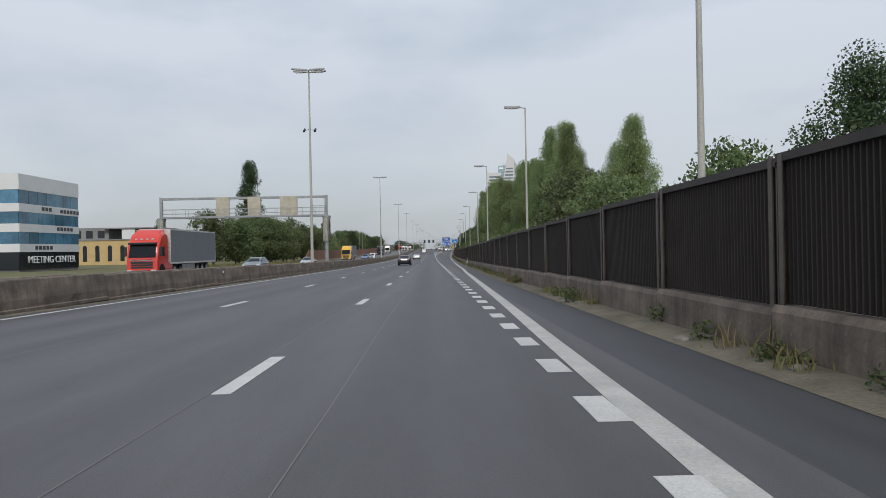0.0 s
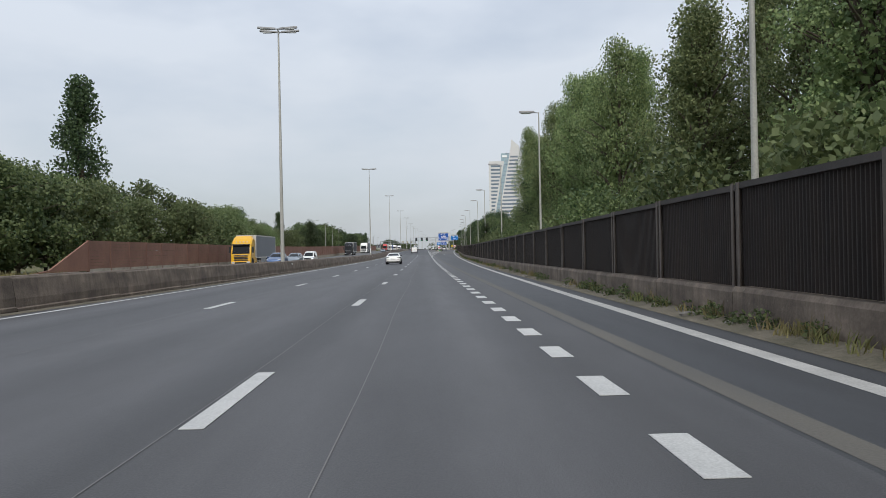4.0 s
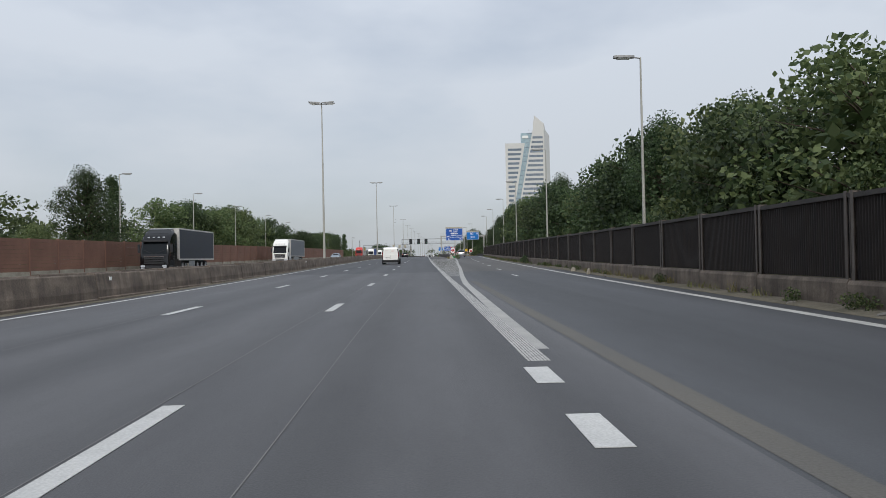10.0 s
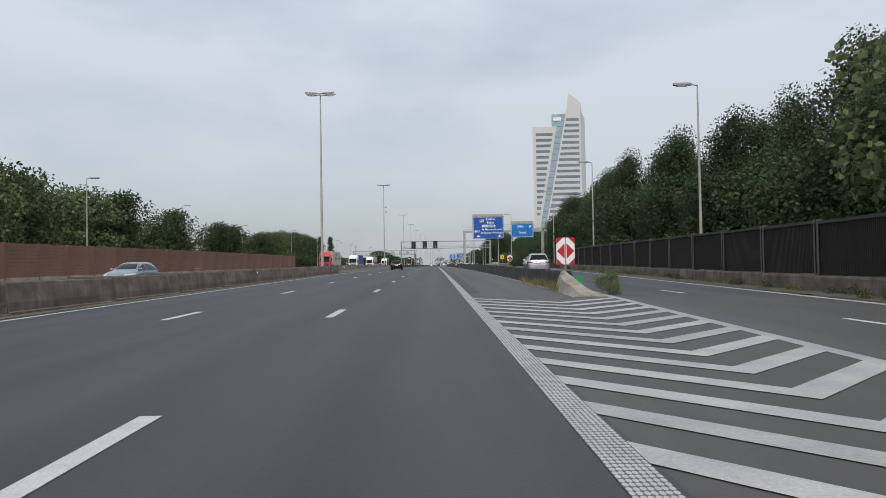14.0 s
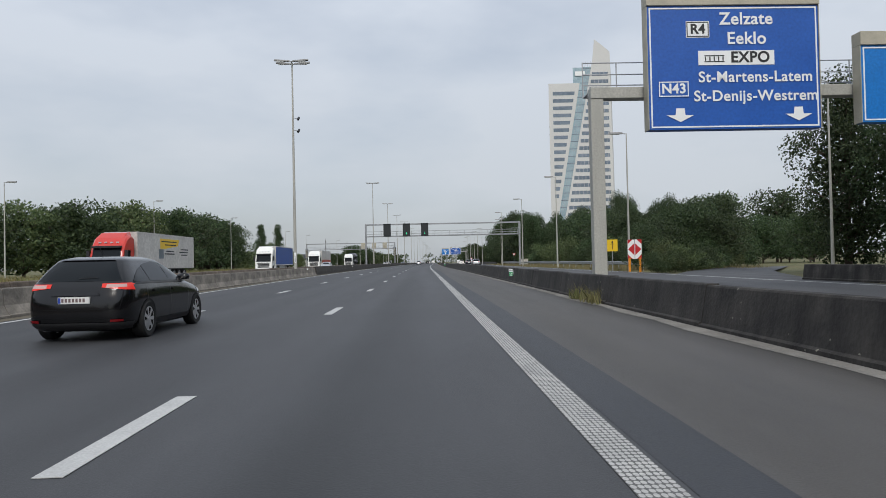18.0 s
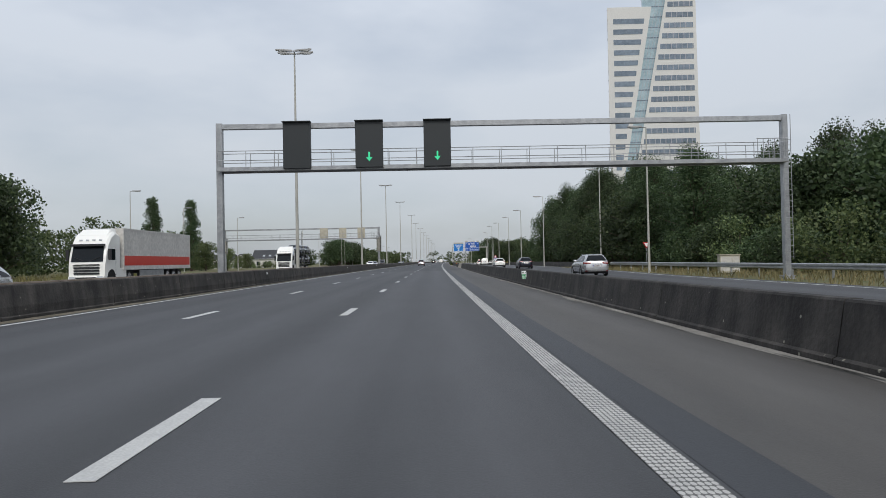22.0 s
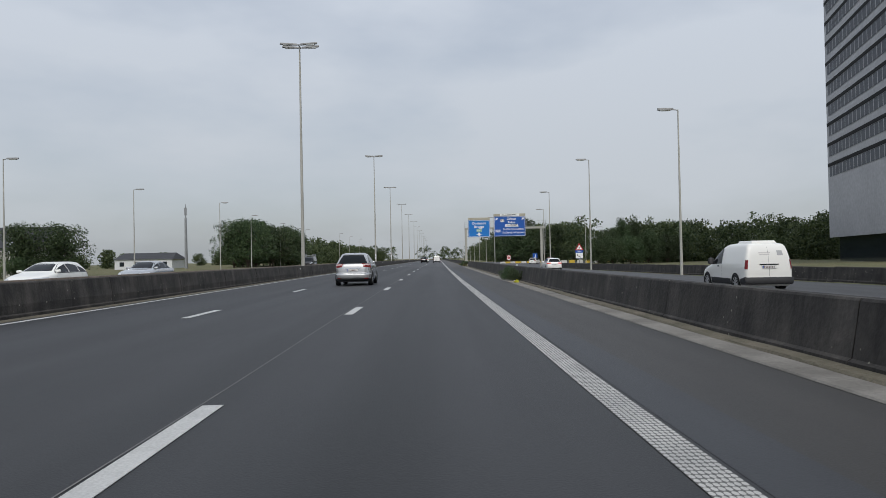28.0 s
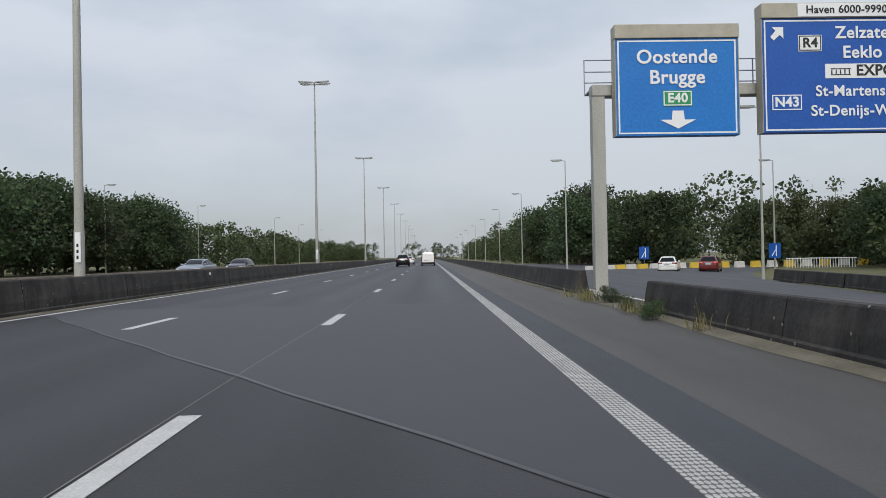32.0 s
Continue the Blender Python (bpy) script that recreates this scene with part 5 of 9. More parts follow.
# one of each at its own size
for kind, x, y in (("tall_a", 17.0, 128), ("tall_b", 16.0, 142), ("tall_c", 28.0, 668), ("round_a", -40, 176), ("round_b", -50, 566), ("round_c", -38, 214), ("poplar", -55.0, 711), ("conifer", 27, 371), ("ivy", 10.55, 223.2), ("bush_a", 11, 110), ("bush_c", 29, 545), ("bush_b", 11, 96)):
    plant(kind, x, y)
# behind the noise wall
plant("bush_b", 12.5, 14, 1.3)
plant("tall_c", 13.4, 22, 0.44)
plant("tall_c", 13.6, 18.5, 0.52)
plant("round_a", 13.4, 31, 0.55)
row(["bush_a", "bush_b"], 36, 52, 3.6, 12.5, 15, 1.3, 1.7)
plant("round_c", 14.2, 55, 0.78)
plant("round_c", 14.8, 61, 0.85)
plant("round_a", 15.0, 67, 0.95)
plant("round_a", 15.5, 72, 1.05)
row(["tall_a", "tall_b"], 81, 98, 4.2, 15, 17.5, 0.88, 0.97)
row(["tall_a", "tall_b"], 98, 124, 4.8, 16, 18.5, 0.94, 1.06)
row(["tall_a", "tall_b"], 124, 160, 5.8, 17, 20, 0.92, 1.05)
row(["tall_a", "tall_b"], 160, 189, 5.6, 15, 17.5, 1.14, 1.28)
row(["tall_b"], 80, 130, 7, 21, 25, 1.0, 1.15)
row(["tall_b", "round_a", "round_a"], 130, 204, 13, 22, 27, 0.7, 0.95)
row(["bush_a", "bush_a", "bush_b"], 60, 215, 4.6, 9.8, 11.8, 1.15, 1.6)
plant("round_c", 15.6, 212.0, 0.85)
for x, y, k in ((18.6, 193, 1.0), (18.8, 199.5, 0.95), (19.4, 206, 0.85)):
    plant("tall_c", x, y, k)
for x, y, s in ((15.6, 204, 1.05), (15.6, 198, 1.08), (15.8, 192, 1.05)):
    plant("tall_a" if y > 200 else "tall_b", x, y, s)
row(["round_a", "round_b", "round_c"], 226, 240, 4.6, 16.5, 20, 0.38, 0.46)
row(["round_a", "round_b", "round_c"], 240, 264, 4.6, 16, 20, 0.54, 0.68)
row(["round_a", "round_b"], 264, 282, 4.6, 17, 21, 0.6, 0.74)
row(["round_b", "round_a"], 282, 302, 4.2, 18, 22, 0.9, 1.05)
row(["bush_a", "bush_b"], 222, 330, 7, 13.4, 15.5, 0.7, 1.0)
row(["tall_c"], 302, 322, 4.2, 20.5, 24, 0.70, 0.80)
row(["round_b"], 318, 332, 4.6, 20, 23, 1.0, 1.12)
row(["round_b", "round_a"], 330, 352, 4.6, 20, 25, 0.78, 0.9)
row(["round_b", "round_a"], 352, 382, 4.6, 20, 25, 1.0, 1.14)
row(["tall_c"], 486, 502, 4.2, 28.0, 30, 0.68, 0.76)
row(["tall_c"], 384, 402, 4.6, 24, 28, 0.79, 0.9)
row(["tall_c"], 402, 420, 4.6, 24, 28, 0.70, 0.80)
row(["tall_c"], 420, 456, 4.6, 24, 28, 0.76, 0.88)
row(["tall_c"], 456, 484, 4.6, 24.5, 28, 0.73, 0.83)
row(["round_b"], 380, 484, 6.5, 22.5, 24.5, 0.7, 0.9)
# by the junction
for x, y, k in ((20.6, 517, 0.40), (23.5, 520, 0.50), (25.8, 523, 0.60), (28.0, 523, 0.62), (29.8, 521, 0.54), (31.4, 524, 0.47), (34.0, 529, 0.42), (36.6, 532, 0.36)):
    plant("round_b", x, y, k)
for k in range(14):
    plant(("bush_c", "bush_b")[k % 3 == 1], 17.6 + 0.95 * k, 504.0 + 1.25 * k + 0.8 * math.sin(k * 2.3), 0.52 + 0.14 * math.sin(k * 1.7))
for k in range(9):
    plant("bush_c", 21.5 + 1.6 * k, 516.5 + 1.1 * k, 0.85 + 0.2 * math.sin(k * 2.1))
row(["round_b"], 540, 570, 4.2, 46, 54, 0.55, 0.68)
row(["tall_c"], 556, 590, 4.6, 35, 42, 0.58, 0.68)
row(["tall_c"], 596, 652, 5, 36, 46, 0.78, 0.9)
row(["round_b"], 552, 588, 5, 31, 36, 0.7, 0.85)
row(["round_b"], 588, 650, 4.6, 33, 44, 1.0, 1.14)
row(["round_b"], 560, 650, 7, 44, 60, 1.0, 1.2)
row(["bush_c", "bush_b", "bush_c"], 549, 640, 3.6, 25, 30, 1.0, 1.5)
row(["tall_c"], 622, 652, 4.4, 26, 30, 0.72, 0.84)
row(["tall_c"], 652, 698, 4.4, 26, 30, 0.85, 1.0)
plant("tall_c", 26.4, 709.0, 0.8)
plant("tall_c", 26.4, 705.5, 0.86)
row(["round_b"], 638, 700, 6, 23.6, 25.5, 0.75, 0.95)
# past the tower
grove(900, 1300, 7, 24, 44, 1.1, 1.35)
grove(905, 1300, 6, 48, 120, 1.15, 1.5)
grove(840, 930, 4, 75, 130, 0.9, 1.1)
grove(850, 925, 2.6, 52, 100, 0.8, 1.05)
grove(862, 905, 1.6, 46, 112, 0.4, 0.55)
row(["round_b"], 905, 960, 5, 22, 44, 1.05, 1.3)
for x, y, k in ((39.5, 850, 0.60), (43.0, 853, 0.55), (36.8, 847, 0.42), (47.5, 856, 0.48), (33.6, 842, 0.34), (52, 858, 0.5)):
    plant("tall_c", x, y, k)
for x, y, k in ((31.5, 838, 0.5), (35.0, 841, 0.55), (40.0, 846, 0.6), (45.0, 850, 0.62), (50, 853, 0.6), (55, 858, 0.6)):
    plant("round_b", x, y, k)
row(["round_b", "round_a"], 880, 920, 5, 50, 70, 0.95, 1.1)
# across the road
row(["round_c", "round_a", "round_a"], 148, 205, 5, -46, -37, 1.0, 1.18)
plant("conifer", -58, 150, 0.75)
grove(206, 240, 5, -95, -58, 0.8, 1.0)
row(["round_a", "round_c"], 202, 234, 5, -37, -33, 0.9, 1.08)
row(["round_c", "round_c", "round_a"], 234, 300, 6.5, -44, -35, 0.8, 1.0)
plant("tall_c", -47.3, 280, 0.85)
plant("tall_c", -37.5, 333, 0.76)
plant("round_c", -46.5, 340, 0.6)
plant("poplar", -60, 390, 1.03)
row(["round_b", "round_a"], 392, 462, 5.2, -52, -44, 1.1, 1.3)
row(["round_b", "round_a"], 464, 475, 5.2, -52, -43, 1.02, 1.22)
row(["round_b"], 475, 500, 6, -52, -41, 0.85, 1.05)
grove(300, 520, 8, -80, -56, 0.85, 1.05)
row(["round_b", "round_a"], 545, 590, 5, -60, -46, 1.0, 1.15)
row(["round_b"], 590, 645, 4.6, -60, -47, 1.15, 1.32)
grove(520, 760, 7, -95, -64, 0.9, 1.1)
plant("poplar", -57.5, 696, 0.92)
plant("poplar", -55.6, 216, 1.85)
row(["round_c", "round_a"], 660, 720, 7, -62, -48, 0.5, 0.68)
row(["round_c", "bush_b"], 728, 765, 8, -66, -50, 0.4, 0.55)
row(["round_b"], 878, 934, 3.8, -53, -45, 1.05, 1.25)
grove(900, 1300, 6, -62, -45, 0.8, 1.05)
grove(760, 1050, 9, -150, -90, 0.4, 0.55)
grove(1250, 1500, 4, -140, 180, 0.9, 1.3)
# at the barriers
plant("bush_a", 6.5, 378.2, 0.3)
plant("bush_c", 10.55, 322.0, 0.2)
plant("bush_c", 10.65, 324.0, 0.24)
plant("bush_c", 10.8, 326.2, 0.18)
for x, y, s in ((4.15, 740.4, 0.24), (4.0, 741.8, 0.2), (4.2, 739.2, 0.2), (4.1, 743.0, 0.13)):
    plant("bush_c", x, y, s)
for x, y, s in ((4.25, 817.2, 0.13), (4.6, 821.6, 0.14), (4.45, 819.6, 0.10), (4.3, 806.6, 0.26), (4.5, 808.4, 0.24), (4.1, 808.9, 0.12), (4.4, 802.6, 0.2), (4.3, 804.0, 0.15)):
    plant("bush_c", x, y, s)


def far_woods():
    rng = np.random.default_rng(5)
    cs = []
    for x, y, s in GROVE:
        for i in range(26):
            z = rng.uniform(0.0, 1.0)
            r = 5.2 * math.sqrt(max(0.05, 1 - ((z - 0.5) / 0.55) ** 2)) * rng.uniform(0.3, 1.05)
            a = rng.uniform(0, 6.283)
            p = P(x, min(y, 1500))
            cs.append((p.x + s * r * math.cos(a), p.y + s * r * math.sin(a), p.z + s * z * 9.6))
    me = leaves(cs, 1.7, 0.55, len(GROVE) * 1050, rng, "far_woods", LEAF_HAZED)
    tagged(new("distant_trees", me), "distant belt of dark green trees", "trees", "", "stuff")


far_woods()


# ---- weeds and grass ----
def blades(points, height, width, per, spread, rng, mat, name, label):
    pts = np.repeat(np.asarray(points), per, axis=0)
    n = len(pts)
    base = pts + np.c_[rng.normal(0, spread, n), rng.normal(0, spread, n), np.zeros(n)]
    h = height * rng.uniform(0.4, 1.25, n)
    lean = rng.normal(0, 0.35, (n, 2)) * h[:, None]
    a = rng.uniform(0, 6.283, n)
    d = np.c_[np.cos(a), np.sin(a), np.zeros(n)] * width
    tip = base + np.c_[lean, h]
    mid = base + np.c_[lean * 0.35, h * 0.55]
    v = np.stack([base - d, base + d, mid + d * 0.7, tip, mid - d * 0.7], 1).reshape(-1, 3)
    me = bpy.data.meshes.new(name)
    me.vertices.add(5 * n)
    me.vertices.foreach_set("co", v.ravel())
    me.loops.add(5 * n)
    me.loops.foreach_set("vertex_index", np.arange(5 * n, dtype=np.int32))
    me.polygons.add(n)
    me.polygons.foreach_set("loop_start", np.arange(0, 5 * n, 5, dtype=np.int32))
    me.update(calc_edges=True)
    me.materials.append(mat)
    return tagged(new(name, me), label, "weeds", "", "stuff")


WR = np.random.default_rng(21)
wall_foot = []
for k in range(520):
    y = WR.uniform(-5, 438)
    if math.sin(y * 0.37) + math.sin(y * 0.11 + 2) > -0.6:
        wall_foot.append(tuple(P(WALL_X(y) - 0.3 + WR.normal(0, 0.08), y, 0.05)))
blades(wall_foot, 0.22, 0.012, 16, 0.10, WR, GRASS, "weeds", "green weeds at the foot of the noise wall")
blades(wall_foot[::7], 0.42, 0.010, 12, 0.12, WR, DRY_GRASS, "dry_weeds", "tall dry weeds at the foot of the noise wall")
tufts = []
for k in range(420):
    y = WR.uniform(4, 440)
    if math.sin(y * 0.61 + 1.0) + math.sin(y * 0.17) > -0.2:
        tufts.append(tuple(P(WALL_X(y) - 0.32 + WR.normal(0, 0.1), y, WR.uniform(0.06, 0.24))))
tagged(new("leafy_weeds", leaves(tufts, 0.22, 0.055, 26000, WR, "leafy_weeds", LEAF)), "low leafy weeds along the foot of the noise wall", "weeds", "", "stuff")
dead = [tuple(P(4.0 + WR.normal(0, 0.16), y, 0.06)) for y in WR.uniform(31.6, 34.6, 46)]
blades(dead, 0.2, 0.011, 14, 0.09, WR, DEAD_WEED, "dead_weeds", "heap of dead reddish weeds beside the wall")
med = [tuple(P(-11.5 + WR.normal(0, 0.2), y, 0.06)) for y in WR.uniform(0, 520, 500)]
blades(med, 0.32, 0.007, 9, 0.2, WR, DRY_GRASS, "median_weeds", "dry weeds growing on the median")
bar = []
for y0, y1, n in ((739, 744, 4), (815, 826, 9), (800.6, 807, 26), (470.5, 474, 10), (380, 392, 20)):
    bar += [tuple(P(RIGHT_BAR(y) - 0.1 + WR.normal(0, 0.1), y, 0.03)) for y in WR.uniform(y0, y1, n)]
blades(bar, 0.32, 0.012, 22, 0.12, WR, GRASS, "barrier_weeds", "weeds at the foot of the divider barrier")
blades(bar[8:], 0.45, 0.006, 8, 0.14, WR, DRY_GRASS, "dry_weeds", "tall dry weeds beside the divider barrier")
verge = [tuple(P(x, y, -0.08)) for x, y in zip(WR.uniform(17, 31, 2600), WR.uniform(513, 645, 2600))]
blades(verge, 0.36, 0.025, 5, 0.3, WR, DRY_GRASS, "verge_grass", "tall dry yellow grass on the verge")
lv = [tuple(P(x, y, -0.08)) for x, y in zip(WR.uniform(-36, -27, 1500), WR.uniform(90, 156, 1500))] + [tuple(P(x, y, -0.08)) for x, y in zip(WR.uniform(-46, -39, 1200), WR.uniform(520, 660, 1200))]
blades(lv, 0.6, 0.03, 6, 0.3, WR, GRASS, "verge_grass", "rough green grass on the far verge")

# ---- vehicles ----
def car_paint(name, base, metal=0.0, rough=0.28):
    m, t, b = nodes_of(name)
    b.inputs["Base Color"].default_value = (*base, 1)
    b.inputs["Roughness"].default_value, b.inputs["Metallic"].default_value = rough, metal
    b.inputs["Coat Weight"].default_value, b.inputs["Coat Roughness"].default_value = 0.7, 0.03
    return m


W_WHITE = car_paint("white_paint", (0.87, 0.86, 0.815))
W_BLACK = car_paint("black_paint", (0.004, 0.004, 0.005), 0.0, 0.14)
W_BLACK.node_tree.nodes["Principled BSDF"].inputs["Coat Weight"].default_value = 0.25
W_NAVY = car_paint("navy_paint", (0.009, 0.011, 0.022))
W_SILVER = car_paint("silver_paint", (0.56, 0.565, 0.57), 0.7, 0.27)
W_GREY = car_paint("grey_blue_paint", (0.22, 0.26, 0.30), 0.4, 0.3)
W_BLUE = car_paint("blue_paint", (0.06, 0.12, 0.26), 0.3, 0.3)
W_RED = car_paint("red_paint", (0.62, 0.035, 0.02))
W_YELLOW = car_paint("yellow_paint", (0.78, 0.43, 0.015))
GLASS = plain("tinted_window", (0.012, 0.015, 0.018), 0.05)
GLASS.node_tree.nodes["Principled BSDF"].inputs["Specular IOR Level"].default_value = 0.2
# Black of the flat discs that paint a wheel opening's shade on the flank.
WELL_SHADE = plain("wheel_well_shade", (0.006, 0.006, 0.006), 0.95)
RUBBER = surface("tyre_rubber", (0.012, 0.012, 0.0125), (0.008, 0.008, 0.008), rough=0.8, scale=8, bump=0.2)
RIM = plain("alloy_rim", (0.68, 0.68, 0.69), 0.28, 0.75)
DARK_PLASTIC = surface("dark_plastic", (0.03, 0.03, 0.032), (0.02, 0.02, 0.022), rough=0.6, scale=6, bump=0.1)
TAIL = plain("tail_light_red", (0.17, 0.004, 0.006), 0.08)
BRAKE_ON = plain("lit_tail_light", (0.5, 0.02, 0.015), 0.2, emit=(1.0, 0.06, 0.03), strength=0.28)
HEAD = plain("headlight_glass", (0.55, 0.57, 0.60), 0.08)
EU_BLUE = plain("plate_blue", (0.02, 0.06, 0.35), 0.4)
PLATE = plain("blank_plate", (0.74, 0.73, 0.71), 0.4)
BAR_INK = plain("plate_bars", (0.16, 0.11, 0.11), 0.5)
PLATE_BAR = Build().box(0, 0.035, 0, 0.005, 0, 0.06).mesh("bar", BAR_INK)
CURTAIN_GREY = surface("grey_curtain", (0.20, 0.215, 0.235), (0.16, 0.172, 0.19), rough=0.6, scale=0.5, fine=4, stretch=(1, 3, 0.4), bump=0.1)
CURTAIN_BLUE = surface("blue_curtain", (0.022, 0.10, 0.40), (0.012, 0.055, 0.24), rough=0.5, scale=1.2, fine=5, stretch=(1, 3, 0.4), bump=0.5, dist=0.05)
CURTAIN_DARK = surface("dark_curtain", (0.035, 0.042, 0.06), (0.02, 0.025, 0.035), rough=0.5, scale=0.8, fine=4, bump=0.1)
CURTAIN_WHITE = surface("white_trailer", (0.62, 0.60, 0.56), (0.5, 0.48, 0.45), rough=0.5, scale=0.5, fine=4, bump=0.05)


def wheel_meshes(r, w, mat=None):
    n = 24
    tyre = Build()
    prof = [(r * 0.66, -w / 2 + 0.015), (r * 0.92, -w / 2), (r, -w / 2 + 0.03), (r, w / 2 - 0.03), (r * 0.92, w / 2), (r * 0.66, w / 2 - 0.015)]
    tyre.sweep([[(x, a * math.sin(6.28318 * i / n), a * math.cos(6.28318 * i / n)) for a, x in prof] for i in range(n + 1)], closed=True, caps=False)
    rim = Build()
    rim.tube((-w / 2 + 0.05, 0, 0), (w / 2 - 0.05, 0, 0), r * 0.55, n=16)
    for s in (-1, 1):
        rim.tube((s * (w / 2 - 0.05), 0, 0), (s * (w / 2 - 0.012), 0, 0), r * 0.13, n=10)
        for k in range(7):
            a = 6.28318 * k / 7
            c, d = math.cos(a), math.sin(a)
            x0, x1 = s * (w / 2 - 0.045), s * (w / 2 - 0.018)
            rim.add([(x1, c * 0.06 * r - d * 0.07 * r, d * 0.06 * r + c * 0.07 * r), (x1, c * 0.06 * r + d * 0.07 * r, d * 0.06 * r - c * 0.07 * r), (x1, c * 0.66 * r + d * 0.11 * r, d * 0.66 * r - c * 0.11 * r), (x1, c * 0.66 * r - d * 0.11 * r, d * 0.66 * r + c * 0.11 * r)], [(0, 1, 2, 3)])
        ring = [[(s * (w / 2 - 0.016), a * math.sin(6.28318 * i / n), a * math.cos(6.28318 * i / n)) for a in (r * 0.6, r * 0.68)] for i in range(n + 1)]
        rim.sweep(ring, closed=False, caps=False)
    return tyre.mesh("tyre", RUBBER, 40), rim.mesh("rim", mat or RIM)


WHEELS = {r: wheel_meshes(r, w) for r, w in ((0.33, 0.22), (0.50, 0.34))}
WHEELS[0.35] = wheel_meshes(0.35, 0.25, plain("dark_rim", (0.05, 0.05, 0.053), 0.25, 0.6))


def add_wheel(root, x, y, r):
    tyre, rim = WHEELS[r]
    w = new("wheel", tyre)
    w.parent = root
    w.matrix_basis = pose(x, y, r)
    part("rim", rim, None, w)
    return w


def soft_curve(keys, sub=6):
    """A smooth way through rows of numbers."""
    k = np.array(keys, float)
    out = []
    for i in range(len(k) - 1):
        p0, p1, p2, p3 = k[max(i - 1, 0)], k[i], k[i + 1], k[min(i + 2, len(k) - 1)]
        for j in range(sub):
            w = j / sub
            out.append(0.5 * (2 * p1 + (p2 - p0) * w + (2 * p0 - 5 * p1 + 4 * p2 - p3) * w * w + (3 * p1 - p0 - 3 * p2 + p3) * w ** 3))
    out.append(k[-1])
    out = np.array(out)
    out[:, 0] = np.maximum.accumulate(out[:, 0] + np.arange(len(out)) * 1e-6)
    return out


class Shell:
    """A car body as level slices: at each height a rounded outline between rear and front."""

    def __init__(self, keys, n_rear, n_front, length):
        self.k = soft_curve(keys)
        self.nr, self.nf, self.L = n_rear, n_front, length

    def at(self, z):
        return [float(np.interp(z, self.k[:, 0], self.k[:, c])) for c in (1, 2, 3)]

    def side(self, y, z, out=0.0):
        r, f, w = self.at(z)
        c, h = (r + f) / 2, (f - r) / 2
        u = min(0.9995, abs((y - c) / h))
        n = self.nf if y > c else self.nr
        return w * (1 - u ** n) ** (1 / n) + out

    def rear(self, fx, z, out=0.0):
        r, f, w = self.at(z)
        u = min(0.9995, abs(fx))
        return fx * (w + out * u ** 4), (r + f) / 2 - (f - r) / 2 * (1 - u ** self.nr) ** (1 / self.nr) - out

    def front(self, fx, z, out=0.0):
        r, f, w = self.at(z)
        u = min(0.9995, abs(fx))
        return fx * (w + out * u ** 4), (r + f) / 2 + (f - r) / 2 * (1 - u ** self.nf) ** (1 / self.nf) + out

    def body(self, steps=72):
        b = Build()
        rings = []
        for z, r, f, w in self.k:
            ring = []
            for i in range(steps):
                a = 2 * math.pi * i / steps
                a += 0.2 * math.sin(4 * a)
                ca, sa = math.cos(a), math.sin(a)
                n = self.nf if sa > 0 else self.nr
                den = (abs(ca) ** n + abs(sa) ** n) ** (1 / n)
                ring.append((w * ca / den, (r + f) / 2 + (f - r) / 2 * sa / den, z))
            rings.append(ring)
        b.sweep(rings)
        return b

    def side_patch(self, s, lo0, lo1, hi1, hi0, out=0.006, nu=8, nv=5, b=None):
        """A patch on the flank between four (y, z) corners."""
        b = b or Build()
        v = []
        for j in range(nv + 1):
            for i in range(nu + 1):
                u, t = i / nu, j / nv
                y = (lo0[0] * (1 - u) + lo1[0] * u) * (1 - t) + (hi0[0] * (1 - u) + hi1[0] * u) * t
                z = (lo0[1] * (1 - u) + lo1[1] * u) * (1 - t) + (hi0[1] * (1 - u) + hi1[1] * u) * t
                v.append((s * self.side(y, z, out), y, z))
        return b.add(v, [(j * (nu + 1) + i, j * (nu + 1) + i + 1, (j + 1) * (nu + 1) + i + 1, (j + 1) * (nu + 1) + i) for j in range(nv) for i in range(nu)])

    def end_patch(self, lo0, lo1, hi1, hi0, out=0.006, nu=12, nv=6, front=False):
        """A patch on the tail or nose between four (part of half width, z) corners."""
        fn = self.front if front else self.rear
        v = []
        for j in range(nv + 1):
            for i in range(nu + 1):
                u, t = i / nu, j / nv
                fx = (lo0[0] * (1 - u) + lo1[0] * u) * (1 - t) + (hi0[0] * (1 - u) + hi1[0] * u) * t
                z = (lo0[1] * (1 - u) + lo1[1] * u) * (1 - t) + (hi0[1] * (1 - u) + hi1[1] * u) * t
                x, y = fn(fx, z, out)
                v.append((x, y, z))
        return Build().add(v, [(j * (nu + 1) + i, j * (nu + 1) + i + 1, (j + 1) * (nu + 1) + i + 1, (j + 1) * (nu + 1) + i) for j in range(nv) for i in range(nu)])

    def side_glass(self, s, y0, y1, zb, zt, shape, out=0.007, n=22, nv=5, u0=0.0, u1=1.0):
        """A side window between sill and an arched upper edge, from part u0 to part u1 of its length."""
        v = []
        us, hs = [k[0] for k in shape], [k[1] for k in shape]
        for j in range(nv + 1):
            for i in range(n + 1):
                u = u0 + (u1 - u0) * i / n
                hh = float(np.interp(u, us, hs))
                y = y0 + (y1 - y0) * u
                z = zb + 0.02 * (1 - u) + (zt - zb) * hh * j / nv
                v.append((s * self.side(y, z, out), y, z))
        return Build().add(v, [(j * (n + 1) + i, j * (n + 1) + i + 1, (j + 1) * (n + 1) + i + 1, (j + 1) * (n + 1) + i) for j in range(nv) for i in range(n)])

